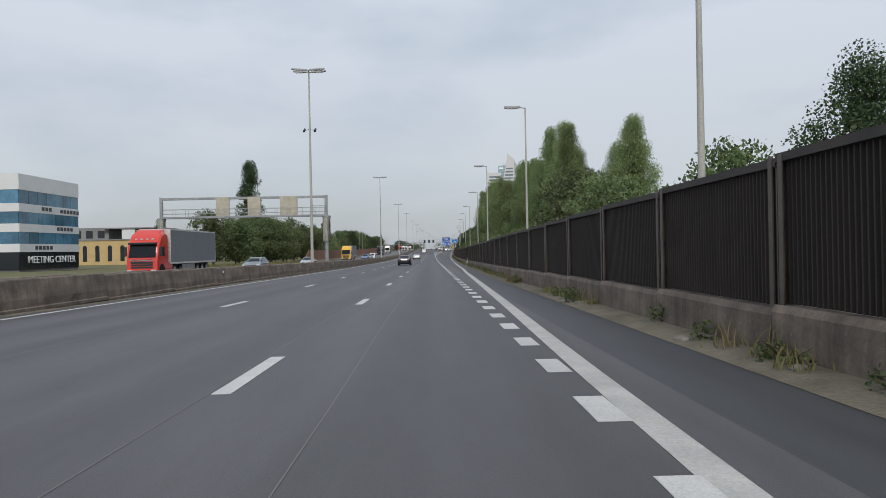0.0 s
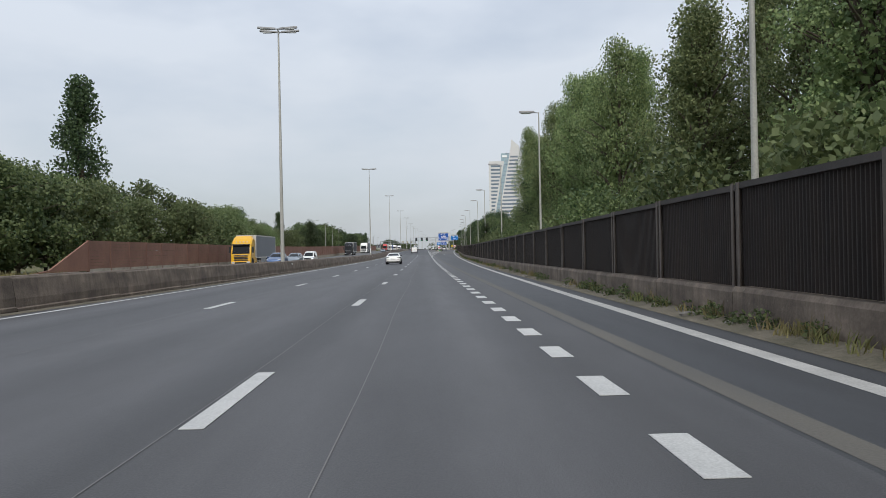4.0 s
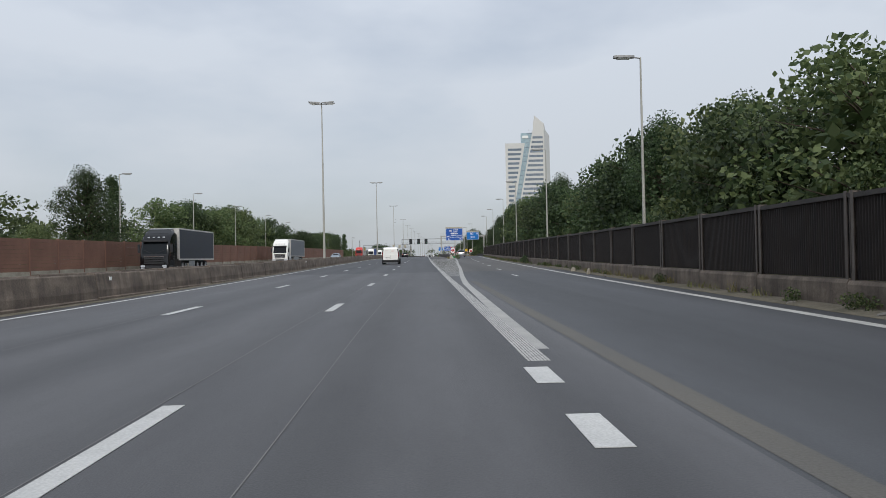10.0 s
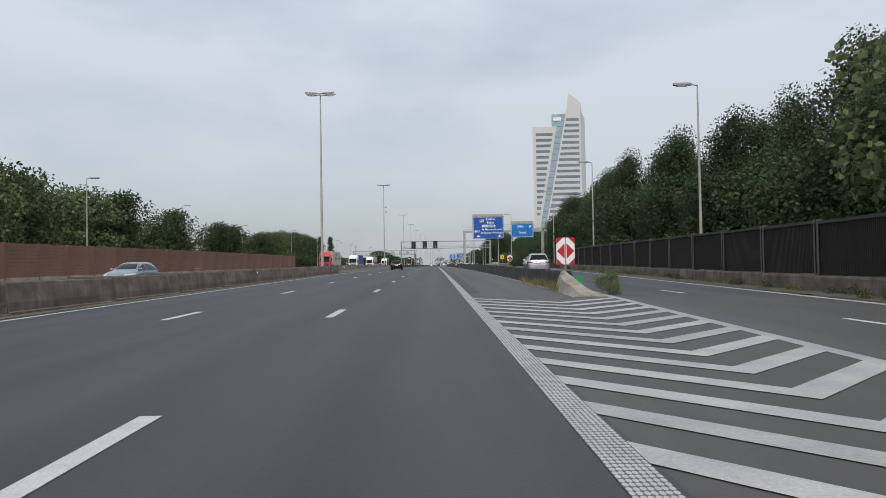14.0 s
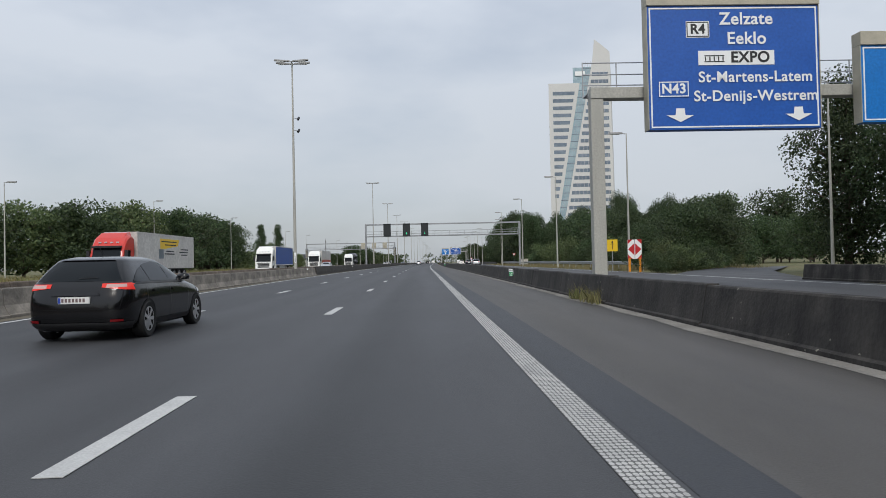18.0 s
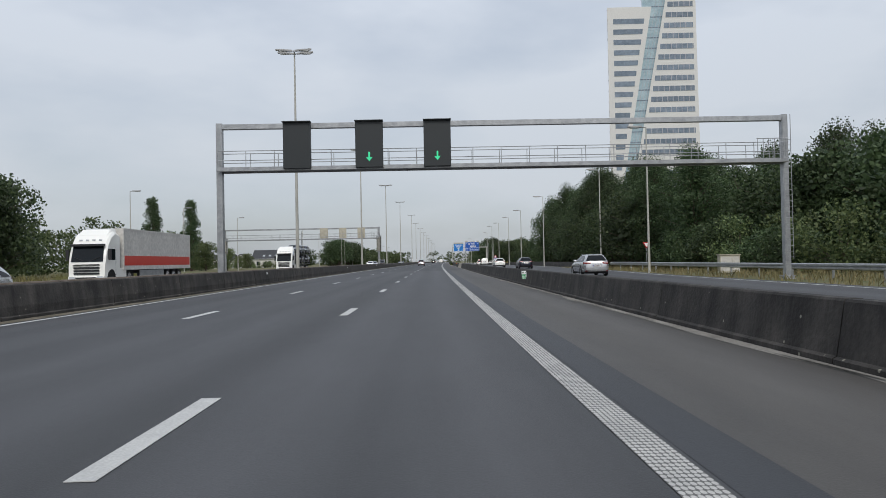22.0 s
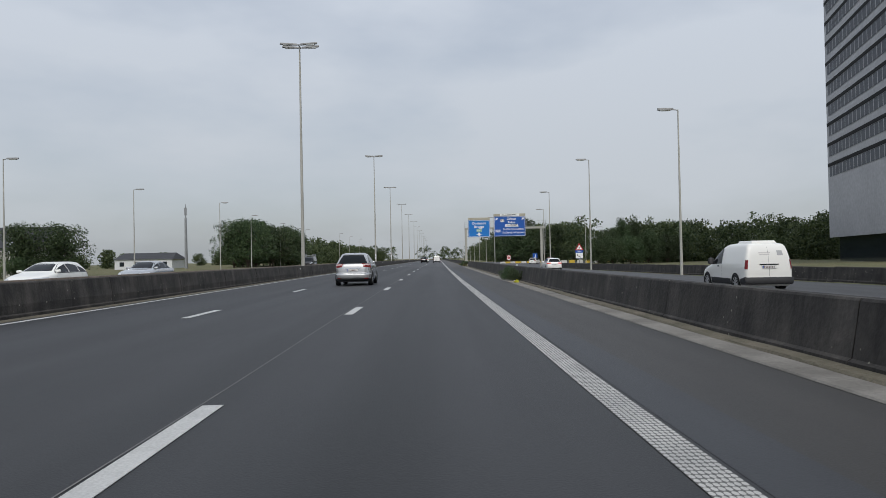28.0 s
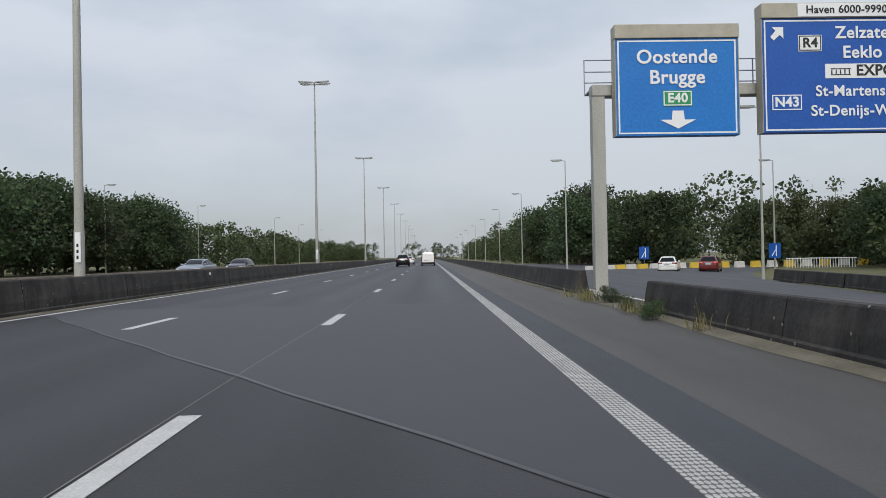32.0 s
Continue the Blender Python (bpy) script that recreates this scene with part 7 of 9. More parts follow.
def van(paint, label, L=5.4, Wd=1.95, H=1.97, short=False, roof_box=False, wheel=0.33):
    root = thing("van", label, "van", None)
    sh = Shell(SMALL_VAN_KEYS if short else VAN_KEYS, 20.0, 6.5, L)
    off = pose(0, -L / 2, 0)

    def put(name, b, mat, lab="", parent=None, smooth=60.0, bevel=0.0):
        return part(name, b, mat, parent or root, lab, None if parent else off, smooth, bevel)

    put("body", sh.body(80), paint)
    belt = 1.02 if short else 1.10
    put("windscreen", sh.end_patch((-0.88, belt + 0.06), (0.88, belt + 0.06), (0.88, H - 0.13), (-0.88, H - 0.13), front=True), GLASS)
    y0, y1, y2, y3 = (2.12, 3.22, 2.56, 2.14) if short else (3.22, 4.50, 3.80, 3.26)
    ya, yb = ((0.85, 3.55) if short else (1.02, 4.52))
    for s in (-1, 1):
        put("side_window", sh.side_patch(s, (y0, belt + 0.02), (y1, belt - 0.01), (y2, H - 0.20), (y3, H - 0.20), 0.008, 10, 6), GLASS)
        put("quarter_bar", sh.side_patch(s, (y0 + (y1 - y0) * 0.66, belt), (y0 + (y1 - y0) * 0.70, belt), (y2 - 0.10, H - 0.22), (y2 - 0.14, H - 0.22), 0.012, 1, 5), GLOSS_BLACK)
        ym = y1 - 0.16
        xm = sh.side(ym, belt + 0.1)
        put("mirror", Build().sweep([[(s * (xm + dx), ym + dy * q, belt + 0.12 + dz * q) for dy, dz in ((-0.07, -0.13), (-0.08, 0.1), (-0.03, 0.15), (0.05, 0.12), (0.06, -0.1), (0.02, -0.14))] for dx, q in ((0.0, 0.6), (0.07, 0.95), (0.17, 1.0), (0.23, 0.7))]), DARK_PLASTIC, "dark door mirror")
        put("cladding", sh.side_patch(s, (ya + 0.42, 0.25), (yb - 0.42, 0.25), (yb - 0.42, 0.50), (ya + 0.42, 0.47), 0.014, 10, 3), DARK_PLASTIC, "dark plastic side cladding")
        put("cladding", sh.side_patch(s, (0.03, 0.27), (ya - 0.40, 0.27), (ya - 0.42, 0.47), (0.03, 0.56), 0.014, 6, 3), DARK_PLASTIC, "dark plastic side cladding")
        for y in (ya, yb):
            put("wheel_arch", sh.arch(s, y, wheel + 0.04, wheel, 0.012), WELL_SHADE)
            add_wheel(root, s * (Wd / 2 - 0.075), y - L / 2, wheel)
        put("headlight", sh.end_patch((s * 0.6, 0.78), (s * 0.97, 0.80), (s * 0.96, 0.97), (s * 0.62, 0.90), 0.008, front=True), HEAD)
        zc = 1.18 if short else 1.45
        put("tail_light", sh.end_patch((s * 0.885, 0.84), (s * 0.978, 0.84), (s * 0.976, zc), (s * 0.885, zc), 0.012, 6, 6), TAIL, "upright red tail light")
        put("door_handle", sh.side_patch(s, (y0 + 0.16, belt - 0.10), (y0 + 0.33, belt - 0.10), (y0 + 0.33, belt - 0.045), (y0 + 0.16, belt - 0.045), 0.035, 3, 1), DARK_PLASTIC)
        put("door_seam", sh.side_patch(s, (y0 - 0.02, 0.5), (y0 - 0.01, 0.5), (y0 - 0.01, H - 0.24), (y0 - 0.02, H - 0.24), 0.003, 1, 8), GREY_WALL_LINE)
        if not short:
            put("corner_trim", sh.end_patch((s * 0.88, 0.56), (s * 0.980, 0.56), (s * 0.978, H - 0.22), (s * 0.885, H - 0.22), 0.007, 6, 8), GLOSS_BLACK, "dark rear corner trim")
            put("flank_trim", sh.side_patch(s, (0.12, 0.56), (0.30, 0.56), (0.24, H - 0.24), (0.14, H - 0.24), 0.008, 4, 8), GLOSS_BLACK, "dark rear flank trim")
            put("door_rail", sh.side_patch(s, (0.62, 1.08), (2.18, 1.10), (2.18, 1.18), (0.62, 1.17), 0.010, 8, 2), GLOSS_BLACK, "dark sliding door rail")
            put("door_handle", sh.side_patch(s, (y0 - 0.28, belt - 0.10), (y0 - 0.10, belt - 0.10), (y0 - 0.10, belt - 0.045), (y0 - 0.28, belt - 0.045), 0.035, 3, 1), DARK_PLASTIC)
            put("door_seam", sh.side_patch(s, (2.2, 0.5), (2.21, 0.5), (2.21, 1.75), (2.2, 1.75), 0.003, 1, 8), GREY_WALL_LINE)
            for a, b, z, d in ((0.28, 3.06, 1.735, 0.012), (0.55, 3.04, 1.225, 0.022)):
                put("panel_crease", sh.side_patch(s, (a, z), (b, z), (b, z + d), (a, z + d), 0.006, 8, 1), W_WHITE)
            for k, (yy, zz, ln, th, mat) in enumerate(((0.95, 1.60, 0.95, 0.028, FADED), (0.80, 1.53, 1.15, 0.032, FADED_RED), (1.60, 1.45, 0.28, 0.034, FADED_RED), (1.25, 1.30, 0.62, 0.026, FADED), (2.42, 1.30, 0.46, 0.026, FADED), (2.38, 1.40, 0.27, 0.05, GREY_INK), (2.66, 1.40, 0.24, 0.05, FADED_RED))):
                put("lettering_bars", sh.side_patch(s, (yy, zz), (yy + ln, zz), (yy + ln, zz + th), (yy, zz + th), 0.006, 3, 1), mat)
            for yy, zz, ln, th in ((2.38, 1.595, 0.34, 0.018), (2.70, 1.57, 0.10, 0.07), (2.50, 1.48, 0.05, 0.06), (2.62, 1.48, 0.05, 0.06)):
                put("pictogram", sh.side_patch(s, (yy, zz), (yy + ln, zz), (yy + ln, zz + th), (yy, zz + th), 0.006, 3, 1), GREY_INK)
    put("bumper", sh.end_patch((-0.965, 0.27), (0.965, 0.27), (0.97, 0.54), (-0.97, 0.54), 0.05), DARK_PLASTIC, "dark rear bumper")
    put("grille", sh.end_patch((-0.6, 0.62), (0.6, 0.62), (0.55, 0.86), (-0.55, 0.86), 0.008, front=True), GLOSS_BLACK)
    put("front_bumper", sh.end_patch((-0.93, 0.26), (0.93, 0.26), (0.93, 0.5), (-0.93, 0.5), 0.012, front=True), DARK_PLASTIC)
    put("door_seam", sh.end_patch((-0.006, 0.58), (0.006, 0.58), (0.006, H - 0.16), (-0.006, H - 0.16), 0.004, 1, 8), GREY_WALL_LINE)
    px, pz = (-0.3, 0.72) if not short else (0.0, 0.86)
    y = sh.rear(0.0, pz)[1]
    pl = put("plate", Build().box(px - 0.26, px + 0.26, y - 0.03, y + 0.03, pz, pz + 0.11), PLATE, "white number plate", None, 0)
    for k in range(7):
        part("bar", PLATE_BAR, None, pl, m=pose(px - 0.2 + 0.058 * k, y - 0.034, pz + 0.025))
    put("country_strip", Build().box(px - 0.255, px - 0.215, y - 0.0335, y - 0.029, pz + 0.008, pz + 0.102), EU_BLUE, "", pl, 0)
    if short:
        put("handle_strip", sh.end_patch((-0.4, 0.99), (0.4, 0.99), (0.4, 1.03), (-0.4, 1.03), 0.02, 6, 1), GLOSS_BLACK)
        put("logo", sh.end_patch((0.42, 1.34), (0.68, 1.34), (0.68, 1.52), (0.42, 1.52), 0.008, 4, 2), GREY_INK, "grey logo shape")
        for z, a, b in ((1.43, -0.45, 0.1), (1.36, -0.4, 0.06)):
            put("lettering_bars", sh.end_patch((a, z), (b, z), (b, z + 0.03), (a, z + 0.03), 0.008, 4, 1), FADED)
    else:
        for z, a, b in ((1.62, -0.7, -0.2), (1.54, -0.62, -0.3), (1.62, 0.1, 0.5), (1.54, 0.12, 0.52), (1.46, 0.12, 0.4)):
            put("lettering_bars", sh.end_patch((a, z), (b, z), (b, z + 0.03), (a, z + 0.03), 0.008, 4, 1), FADED_RED)
    if roof_box:
        put("roof_vent", Build().box(-Wd * 0.26, Wd * 0.28, 0.4, 1.6, H - 0.04, H + 0.08, taper=0.05), W_WHITE, "white roof cover", None, 0, 0.02)
    return root


GREY_WALL_LINE = plain("seam_grey", (0.25, 0.25, 0.25), 0.6)
FADED = plain("faded_ink", (0.62, 0.59, 0.58), 0.6)
FADED_RED = plain("faded_red_ink", (0.74, 0.55, 0.51), 0.6)
GREY_INK = plain("grey_ink", (0.42, 0.42, 0.43), 0.6)


def truck(cab, side_mat, label, trailer=13.4, band=None, open_deck=False, banner=False):
    root = thing("truck", label, "truck", None)
    y0 = 0.0
    b = Build()
    rings = []
    for y, zt, w in ((-0.05, 3.55, 1.22), (-0.75, 3.72, 1.24), (-1.35, 3.45, 1.24), (-1.75, 2.95, 1.235), (-2.08, 2.2, 1.23), (-2.25, 1.45, 1.21), (-2.28, 0.5, 1.16)):
        z0 = 0.42
        rings.append([(-w, y, z0), (-w, y, max(z0 + 0.05, zt - 0.18)), (-w * 0.9, y, zt), (w * 0.9, y, zt), (w, y, max(z0 + 0.05, zt - 0.18)), (w, y, z0)])
    b.sweep(rings)
    part("cab", b, cab, root, smooth=30)
    part("windscreen", Build().add([(-1.08, -2.15, 1.62), (1.08, -2.15, 1.62), (1.02, -1.86, 2.66), (-1.02, -1.86, 2.66)], [(0, 1, 2, 3)]), GLASS, root).matrix_basis = pose(0, -0.10, 0.02)
    part("sun_visor", Build().box(-1.1, 1.1, -2.25, -1.9, 2.68, 2.84), DARK_PLASTIC, root, bevel=0.02)
    gr = Build()
    for k in range(4):
        gr.box(-0.85, 0.85, -2.33, -2.26, 0.78 + 0.19 * k, 0.90 + 0.19 * k)
    part("grille", gr, DARK_PLASTIC, root)
    part("bumper", Build().box(-1.2, 1.2, -2.4, -2.1, 0.35, 0.68), cab, root, bevel=0.04)
    for s in (-1, 1):
        part("headlight", Build().box(min(s * 0.75, s * 1.12), max(s * 0.75, s * 1.12), -2.42, -2.36, 0.5, 0.66), HEAD, root)
        part("side_window", Build().add([(s * 1.25, -1.75, 1.75), (s * 1.25, -0.8, 1.75), (s * 1.25, -0.8, 2.5), (s * 1.25, -1.5, 2.5)], [(0, 1, 2, 3)]), GLASS, root)
        part("mirror", Build().box(s * 1.42 - 0.1, s * 1.42 + 0.1, -2.05, -1.9, 1.75, 2.5), DARK_PLASTIC, root, bevel=0.02)
        for y in (-1.35, 1.6) + ((trailer - 4.6, trailer - 3.3, trailer - 2.0) if not open_deck else (4.5, trailer - 3.3, trailer - 2.0)):
            add_wheel(root, s * 1.02, y, 0.50)
    part("bonnet_panel", Build().add([(-1.02, -2.31, 1.30), (1.02, -2.31, 1.30), (1.02, -2.26, 1.60), (-1.02, -2.26, 1.60)], [(0, 1, 2, 3)]), cab, root)
    part("badge_bar", Build().box(-0.9, 0.9, -2.345, -2.31, 1.36, 1.42), CHROME, root)
    part("roof_deflector", Build().sweep([[(-1.05, y, z0), (-0.95, y, z1), (0.95, y, z1), (1.05, y, z0)] for y, z0, z1 in ((-1.35, 3.42, 3.46), (-0.8, 3.55, 3.86), (-0.1, 3.5, 3.95))]), cab, root)
    for k in range(4):
        part("roof_light", Build().box(-0.75 + k * 0.44, -0.57 + k * 0.44, -1.72, -1.62, 3.06, 3.16), HEAD, root)
    part("lower_grille", Build().box(-0.7, 0.7, -2.415, -2.39, 0.4, 0.6), DARK_PLASTIC, root)
    for s in (-1, 1):
        part("wiper", Build().tube((s * 0.1, -2.27, 1.66), (s * 0.85, -2.2, 1.95), 0.018, n=5), DARK_PLASTIC, root)
        part("fog_light", Build().box(min(s * 0.8, s * 1.1), max(s * 0.8, s * 1.1), -2.41, -2.39, 0.38, 0.46), HEAD, root)
        part("door_seam", Build().box(min(s * 1.238, s * 1.246), max(s * 1.238, s * 1.246), -0.72, -0.70, 0.7, 2.6), DARK_PLASTIC, root)
        part("step", Build().box(min(s * 1.16, s * 1.25), max(s * 1.16, s * 1.25), -2.0, -1.1, 0.42, 0.62), DARK_PLASTIC, root)
        part("wheel_arch", Build().tube((s * 1.06, -1.35, 0.52), (s * 1.245, -1.35, 0.52), 0.6, n=18), WELL_SHADE, root)
        part("side_fairing", Build().box(min(s * 1.14, s * 1.2), max(s * 1.14, s * 1.2), -0.4, 1.0, 0.5, 1.2), cab, root)
    part("chassis", Build().box(-0.5, 0.5, -1.2, trailer - 0.5, 0.75, 1.1), DARK_PLASTIC, root)
    if not open_deck:
        t = part("trailer", Build().box(-1.27, 1.27, 0.45, trailer + 0.45, 1.12, 3.98), side_mat, root, bevel=0.03)
        fr = Build().box(-1.285, 1.285, 0.43, 0.5, 1.1, 4.0).box(-1.285, 1.285, trailer + 0.4, trailer + 0.47, 1.1, 4.0)
        for s in (-1, 1):
            fr.box(min(s * 1.24, s * 1.29), max(s * 1.24, s * 1.29), 0.45, trailer + 0.45, 3.88, 4.01).box(min(s * 1.24, s * 1.29), max(s * 1.24, s * 1.29), 0.45, trailer + 0.45, 1.05, 1.2)
        part("trailer_frame", fr, CURTAIN_WHITE, t)
        sk = Build()
        for s in (-1, 1):
            sk.box(min(s * 1.2, s * 1.24), max(s * 1.2, s * 1.24), 3.2, trailer - 5.6, 0.5, 1.0)
        part("side_guard", sk, GALV, root)
        if band:
            bd = Build()
            for s in (-1, 1):
                bd.box(min(s * 1.27, s * 1.278), max(s * 1.27, s * 1.278), 0.6, trailer + 0.3, 1.35, 2.05)
            part("stripe", bd, band, t, "coloured stripe along the trailer")
        if banner:
            for x in (-1.276, 1.276):
                part("banner", Build().add([(x, 5.2, 2.75), (x, 5.2, 3.62), (x, 9.9, 3.62), (x, 9.5, 3.05), (x, 6.4, 2.75)], [(0, 1, 2, 3, 4)]), SIGN_YELLOW, t, "yellow printed panel with dark lettering")
                for z, a, c in ((3.38, 5.5, 9.2), (3.1, 6.3, 9.0), (2.55, 6.6, 8.4), (2.32, 6.2, 8.6), (2.75, 10.2, 12.2), (2.5, 9.9, 12.2), (2.25, 10.4, 12.0)):
                    part("lettering_bar", Build().box(x * 1.001 - 0.003, x * 1.001 + 0.003, a, c, z - 0.05, z + 0.05), DARK_PLASTIC, t, "unreadable dark lettering")
                part("emblem", Build().box(x * 1.001 - 0.003, x * 1.001 + 0.003, 4.9, 6.0, 1.9, 2.7), W_GREY, t, "grey printed shape")
    else:
        fr = Build()
        for z in (1.15, 2.75):
            for s in (-1, 1):
                fr.box(min(s * 1.1, s * 1.25), max(s * 1.1, s * 1.25), 0.3, trailer, z, z + 0.12)
            for k in range(10):
                yy = 0.6 + k * (trailer - 1) / 9
                fr.box(-1.2, 1.2, yy, yy + 0.2, z + 0.02, z + 0.09)
        for k in range(6):
            yy = 0.4 + k * (trailer - 0.6) / 5
            for s in (-1, 1):
                fr.tube((s * 1.18, yy, 1.1), (s * 1.18, yy + 0.5, 2.8), 0.06, n=6)
        part("deck_frame", fr, DARK_PLASTIC, root, "dark two-level car deck")
    return root


def back(ob, x, y, turn=0.0, h=0.0, length=0.0):
    """Stands a vehicle with its rear at y."""
    ob.matrix_basis = at(x, y, h, turn) @ pose(0, length / 2, 0)
    return ob


def toward(ob, x, y, h=0.0, length=0.0):
    """Stands a vehicle of the opposite carriageway, front towards -y at y."""
    ob.matrix_basis = at(x, y, h, 180.0) @ pose(0, -length / 2, 0)
    return ob


def facing(ob, x, y):
    """Stands a lorry, which is built front towards -y."""
    ob.matrix_basis = at(x, y)
    return ob


# the same way as the camera
back(car("sedan", W_NAVY, "dark navy saloon car in the middle lane"), -3.75, 97.0, 0, 0, 4.75)
back(car("coupe", W_WHITE, "white two-door coupe with smoked tail lights", 0.35, dark_lights=True, roof_mat=None), -3.82, 185.2, 0, 0, 4.69)
back(van(W_WHITE, "white panel van with dark cladding and faded lettering"), -3.32, 333.36, 0, 0, 5.4)
back(car("hatch", W_BLACK, "black hatchback car with lit tail lights", lit=True), -5.5, 464.9, 0, 0, 4.35)
back(car("mpv", W_SILVER, "silver compact people carrier in the middle lane"), -3.95, 737.85, 0, 0, 4.38)
back(car("suv", W_BLACK, "dark car far ahead in the middle lane"), -3.7, 902.0, 0, 0, 4.5)
back(car("sedan", W_WHITE, "white saloon car far ahead"), -3.6, 931.0, 0, 0, 4.75)
back(van(W_WHITE, "white delivery van with a roof cover on the motorway", roof_box=True), -0.1, 905.0, 0, 0, 5.4)
# exit lane and exit road
back(car("suv", W_SILVER, "silver sport utility car in the exit lane"), 8.7, 408.5, -2, 0, 4.5)
back(car("estate", W_SILVER, "silver estate car on the exit road"), 11.3, 600.2, 0, 0, 4.77)
back(car("hatch", W_NAVY, "dark blue hatchback on the exit road"), 12.0, 642.3, 0, 0, 4.35)
back(car("hatch", W_WHITE, "white hatchback on the exit road"), 11.0, 668.0, 0, 0, 4.35)
back(van(W_WHITE, "small white delivery van with a roof cover", 4.4, 1.79, 1.82, True, True), 12.4, 729.0, 0, 0, 4.4)
back(car("estate", W_WHITE, "white estate car with lit tail lights", lit=True), 13.9, 784.0, 0, 0, 4.77)
back(car("suv", W_WHITE, "white sport utility car on the curving slip road"), 22.9, 870.0, -24, 0, 4.5)
back(car("suv", car_paint("dark_red_paint", (0.16, 0.015, 0.015)), "dark red sport utility car with brake lights on", lit=True), 26.9, 870.0, -28, 0, 4.5)
# opposite carriageway
facing(truck(W_RED, CURTAIN_GREY, "red lorry with a grey curtain-sided trailer", 12.0), -23.0, 58.4)
toward(car("estate", W_GREY, "grey estate car on the opposite carriageway"), -17.6, 68.0, 0, 4.77)
toward(car("sedan", W_SILVER, "silver saloon on the opposite carriageway"), -17.6, 98.0, 0, 4.75)
facing(truck(W_YELLOW, CURTAIN_GREY, "yellow lorry with a grey curtain-sided trailer", 11.5), -23.0, 191.6)
toward(car("suv", W_BLUE, "blue car on the opposite carriageway"), -17.2, 181.0, 0, 4.5)
toward(car("mpv", W_GREY, "grey-blue people carrier on the opposite carriageway"), -17.4, 193.0, 0, 4.38)
toward(van(W_WHITE, "small white van on the opposite carriageway", 4.4, 1.79, 1.82, True), -17.4, 205.0, 0, 4.4)
facing(truck(W_BLACK, CURTAIN_DARK, "black lorry with a dark trailer", 10.5), -23.2, 317.4)
facing(truck(W_WHITE, CURTAIN_GREY, "white lorry with a grey trailer", 13.4), -23.2, 371.0)
toward(car("hatch", W_GREY, "grey hatchback on the opposite carriageway"), -17.4, 393.0, 0, 4.35)
facing(truck(W_RED, CURTAIN_WHITE, "red lorry with a pale printed trailer", 13.4, banner=True), -23.4, 508.0)
facing(truck(W_WHITE, CURTAIN_BLUE, "white lorry with a blue curtain-sided trailer", 13.4), -23.4, 559.3)
toward(car("hatch", W_SILVER, "silver hatchback on the opposite carriageway"), -17.3, 577.0, 0, 4.35)
facing(truck(W_WHITE, CURTAIN_WHITE, "white lorry with a red stripe on its trailer", 13.4, W_RED), -23.0, 602.5)
facing(truck(W_WHITE, CURTAIN_DARK, "white car transporter with a dark loading deck", 13.0, open_deck=True), -23.0, 663.0)
load = car("hatch", W_NAVY, "dark blue car carried on the transporter")
load.matrix_basis = at(-23.0, 667.5, 2.88, 180)
for dy, z in ((4.6, 2.88), (4.6, 1.28), (9.2, 1.28), (9.2, 2.88)):
    copy_thing(load, at(-23.0, 667.5 + dy - 0.6, z, 180))
toward(car("hatch", W_WHITE, "white hatchback on the opposite carriageway"), -17.2, 733.0, 0, 4.35)
toward(car("sedan", W_SILVER, "silver saloon on the opposite carriageway"), -17.2, 743.5, 0, 4.75)
rv = toward(van(W_BLACK, "black van with a roof rack"), -22.5, 825.0, 0, 5.4)
rk = Build()
for k in range(8):
    yy = -2.4 + 0.5 * k
    rk.box(-0.8, 0.8, yy, yy + 0.05, 2.15, 2.2)
    for s in (-0.8, 0.8):
        rk.box(s - 0.03, s + 0.03, yy, yy + 0.05, 1.95, 2.4)
for s in (-0.8, 0.8):
    rk.box(s - 0.03, s + 0.03, -2.4, 1.15, 2.36, 2.42)
part("roof_rack", rk, GALV, rv, "pale metal roof rack")
toward(car("sedan", W_GREY, "grey saloon on the opposite carriageway"), -17.2, 854.0, 0, 4.75)
toward(car("hatch", W_BLACK, "dark hatchback on the opposite carriageway"), -17.2, 866.0, 0, 4.35)

# ---- buildings across the road ----
OFFICE_WHITE = surface("office_cladding", (0.74, 0.75, 0.75), (0.68, 0.69, 0.695), rough=0.5, scale=0.4, fine=60, bump=0.02)
OFFICE_GLASS = surface("office_glass", (0.10, 0.24, 0.36), (0.05, 0.13, 0.20), rough=0.08, scale=0.3, fine=2, bump=0.0, vary=0.3)
YELLOW_WALL = surface("yellow_render", (0.60, 0.43, 0.20), (0.50, 0.36, 0.17), rough=0.8, scale=0.5, fine=8, bump=0.1)
GREY_WALL = surface("grey_cladding", (0.26, 0.26, 0.26), (0.2, 0.2, 0.2), rough=0.6, scale=0.5, fine=6, bump=0.05)
ROOF_DARK = surface("slate_roof", (0.05, 0.052, 0.058), (0.035, 0.036, 0.04), rough=0.7, scale=1.0, fine=10, bump=0.3)


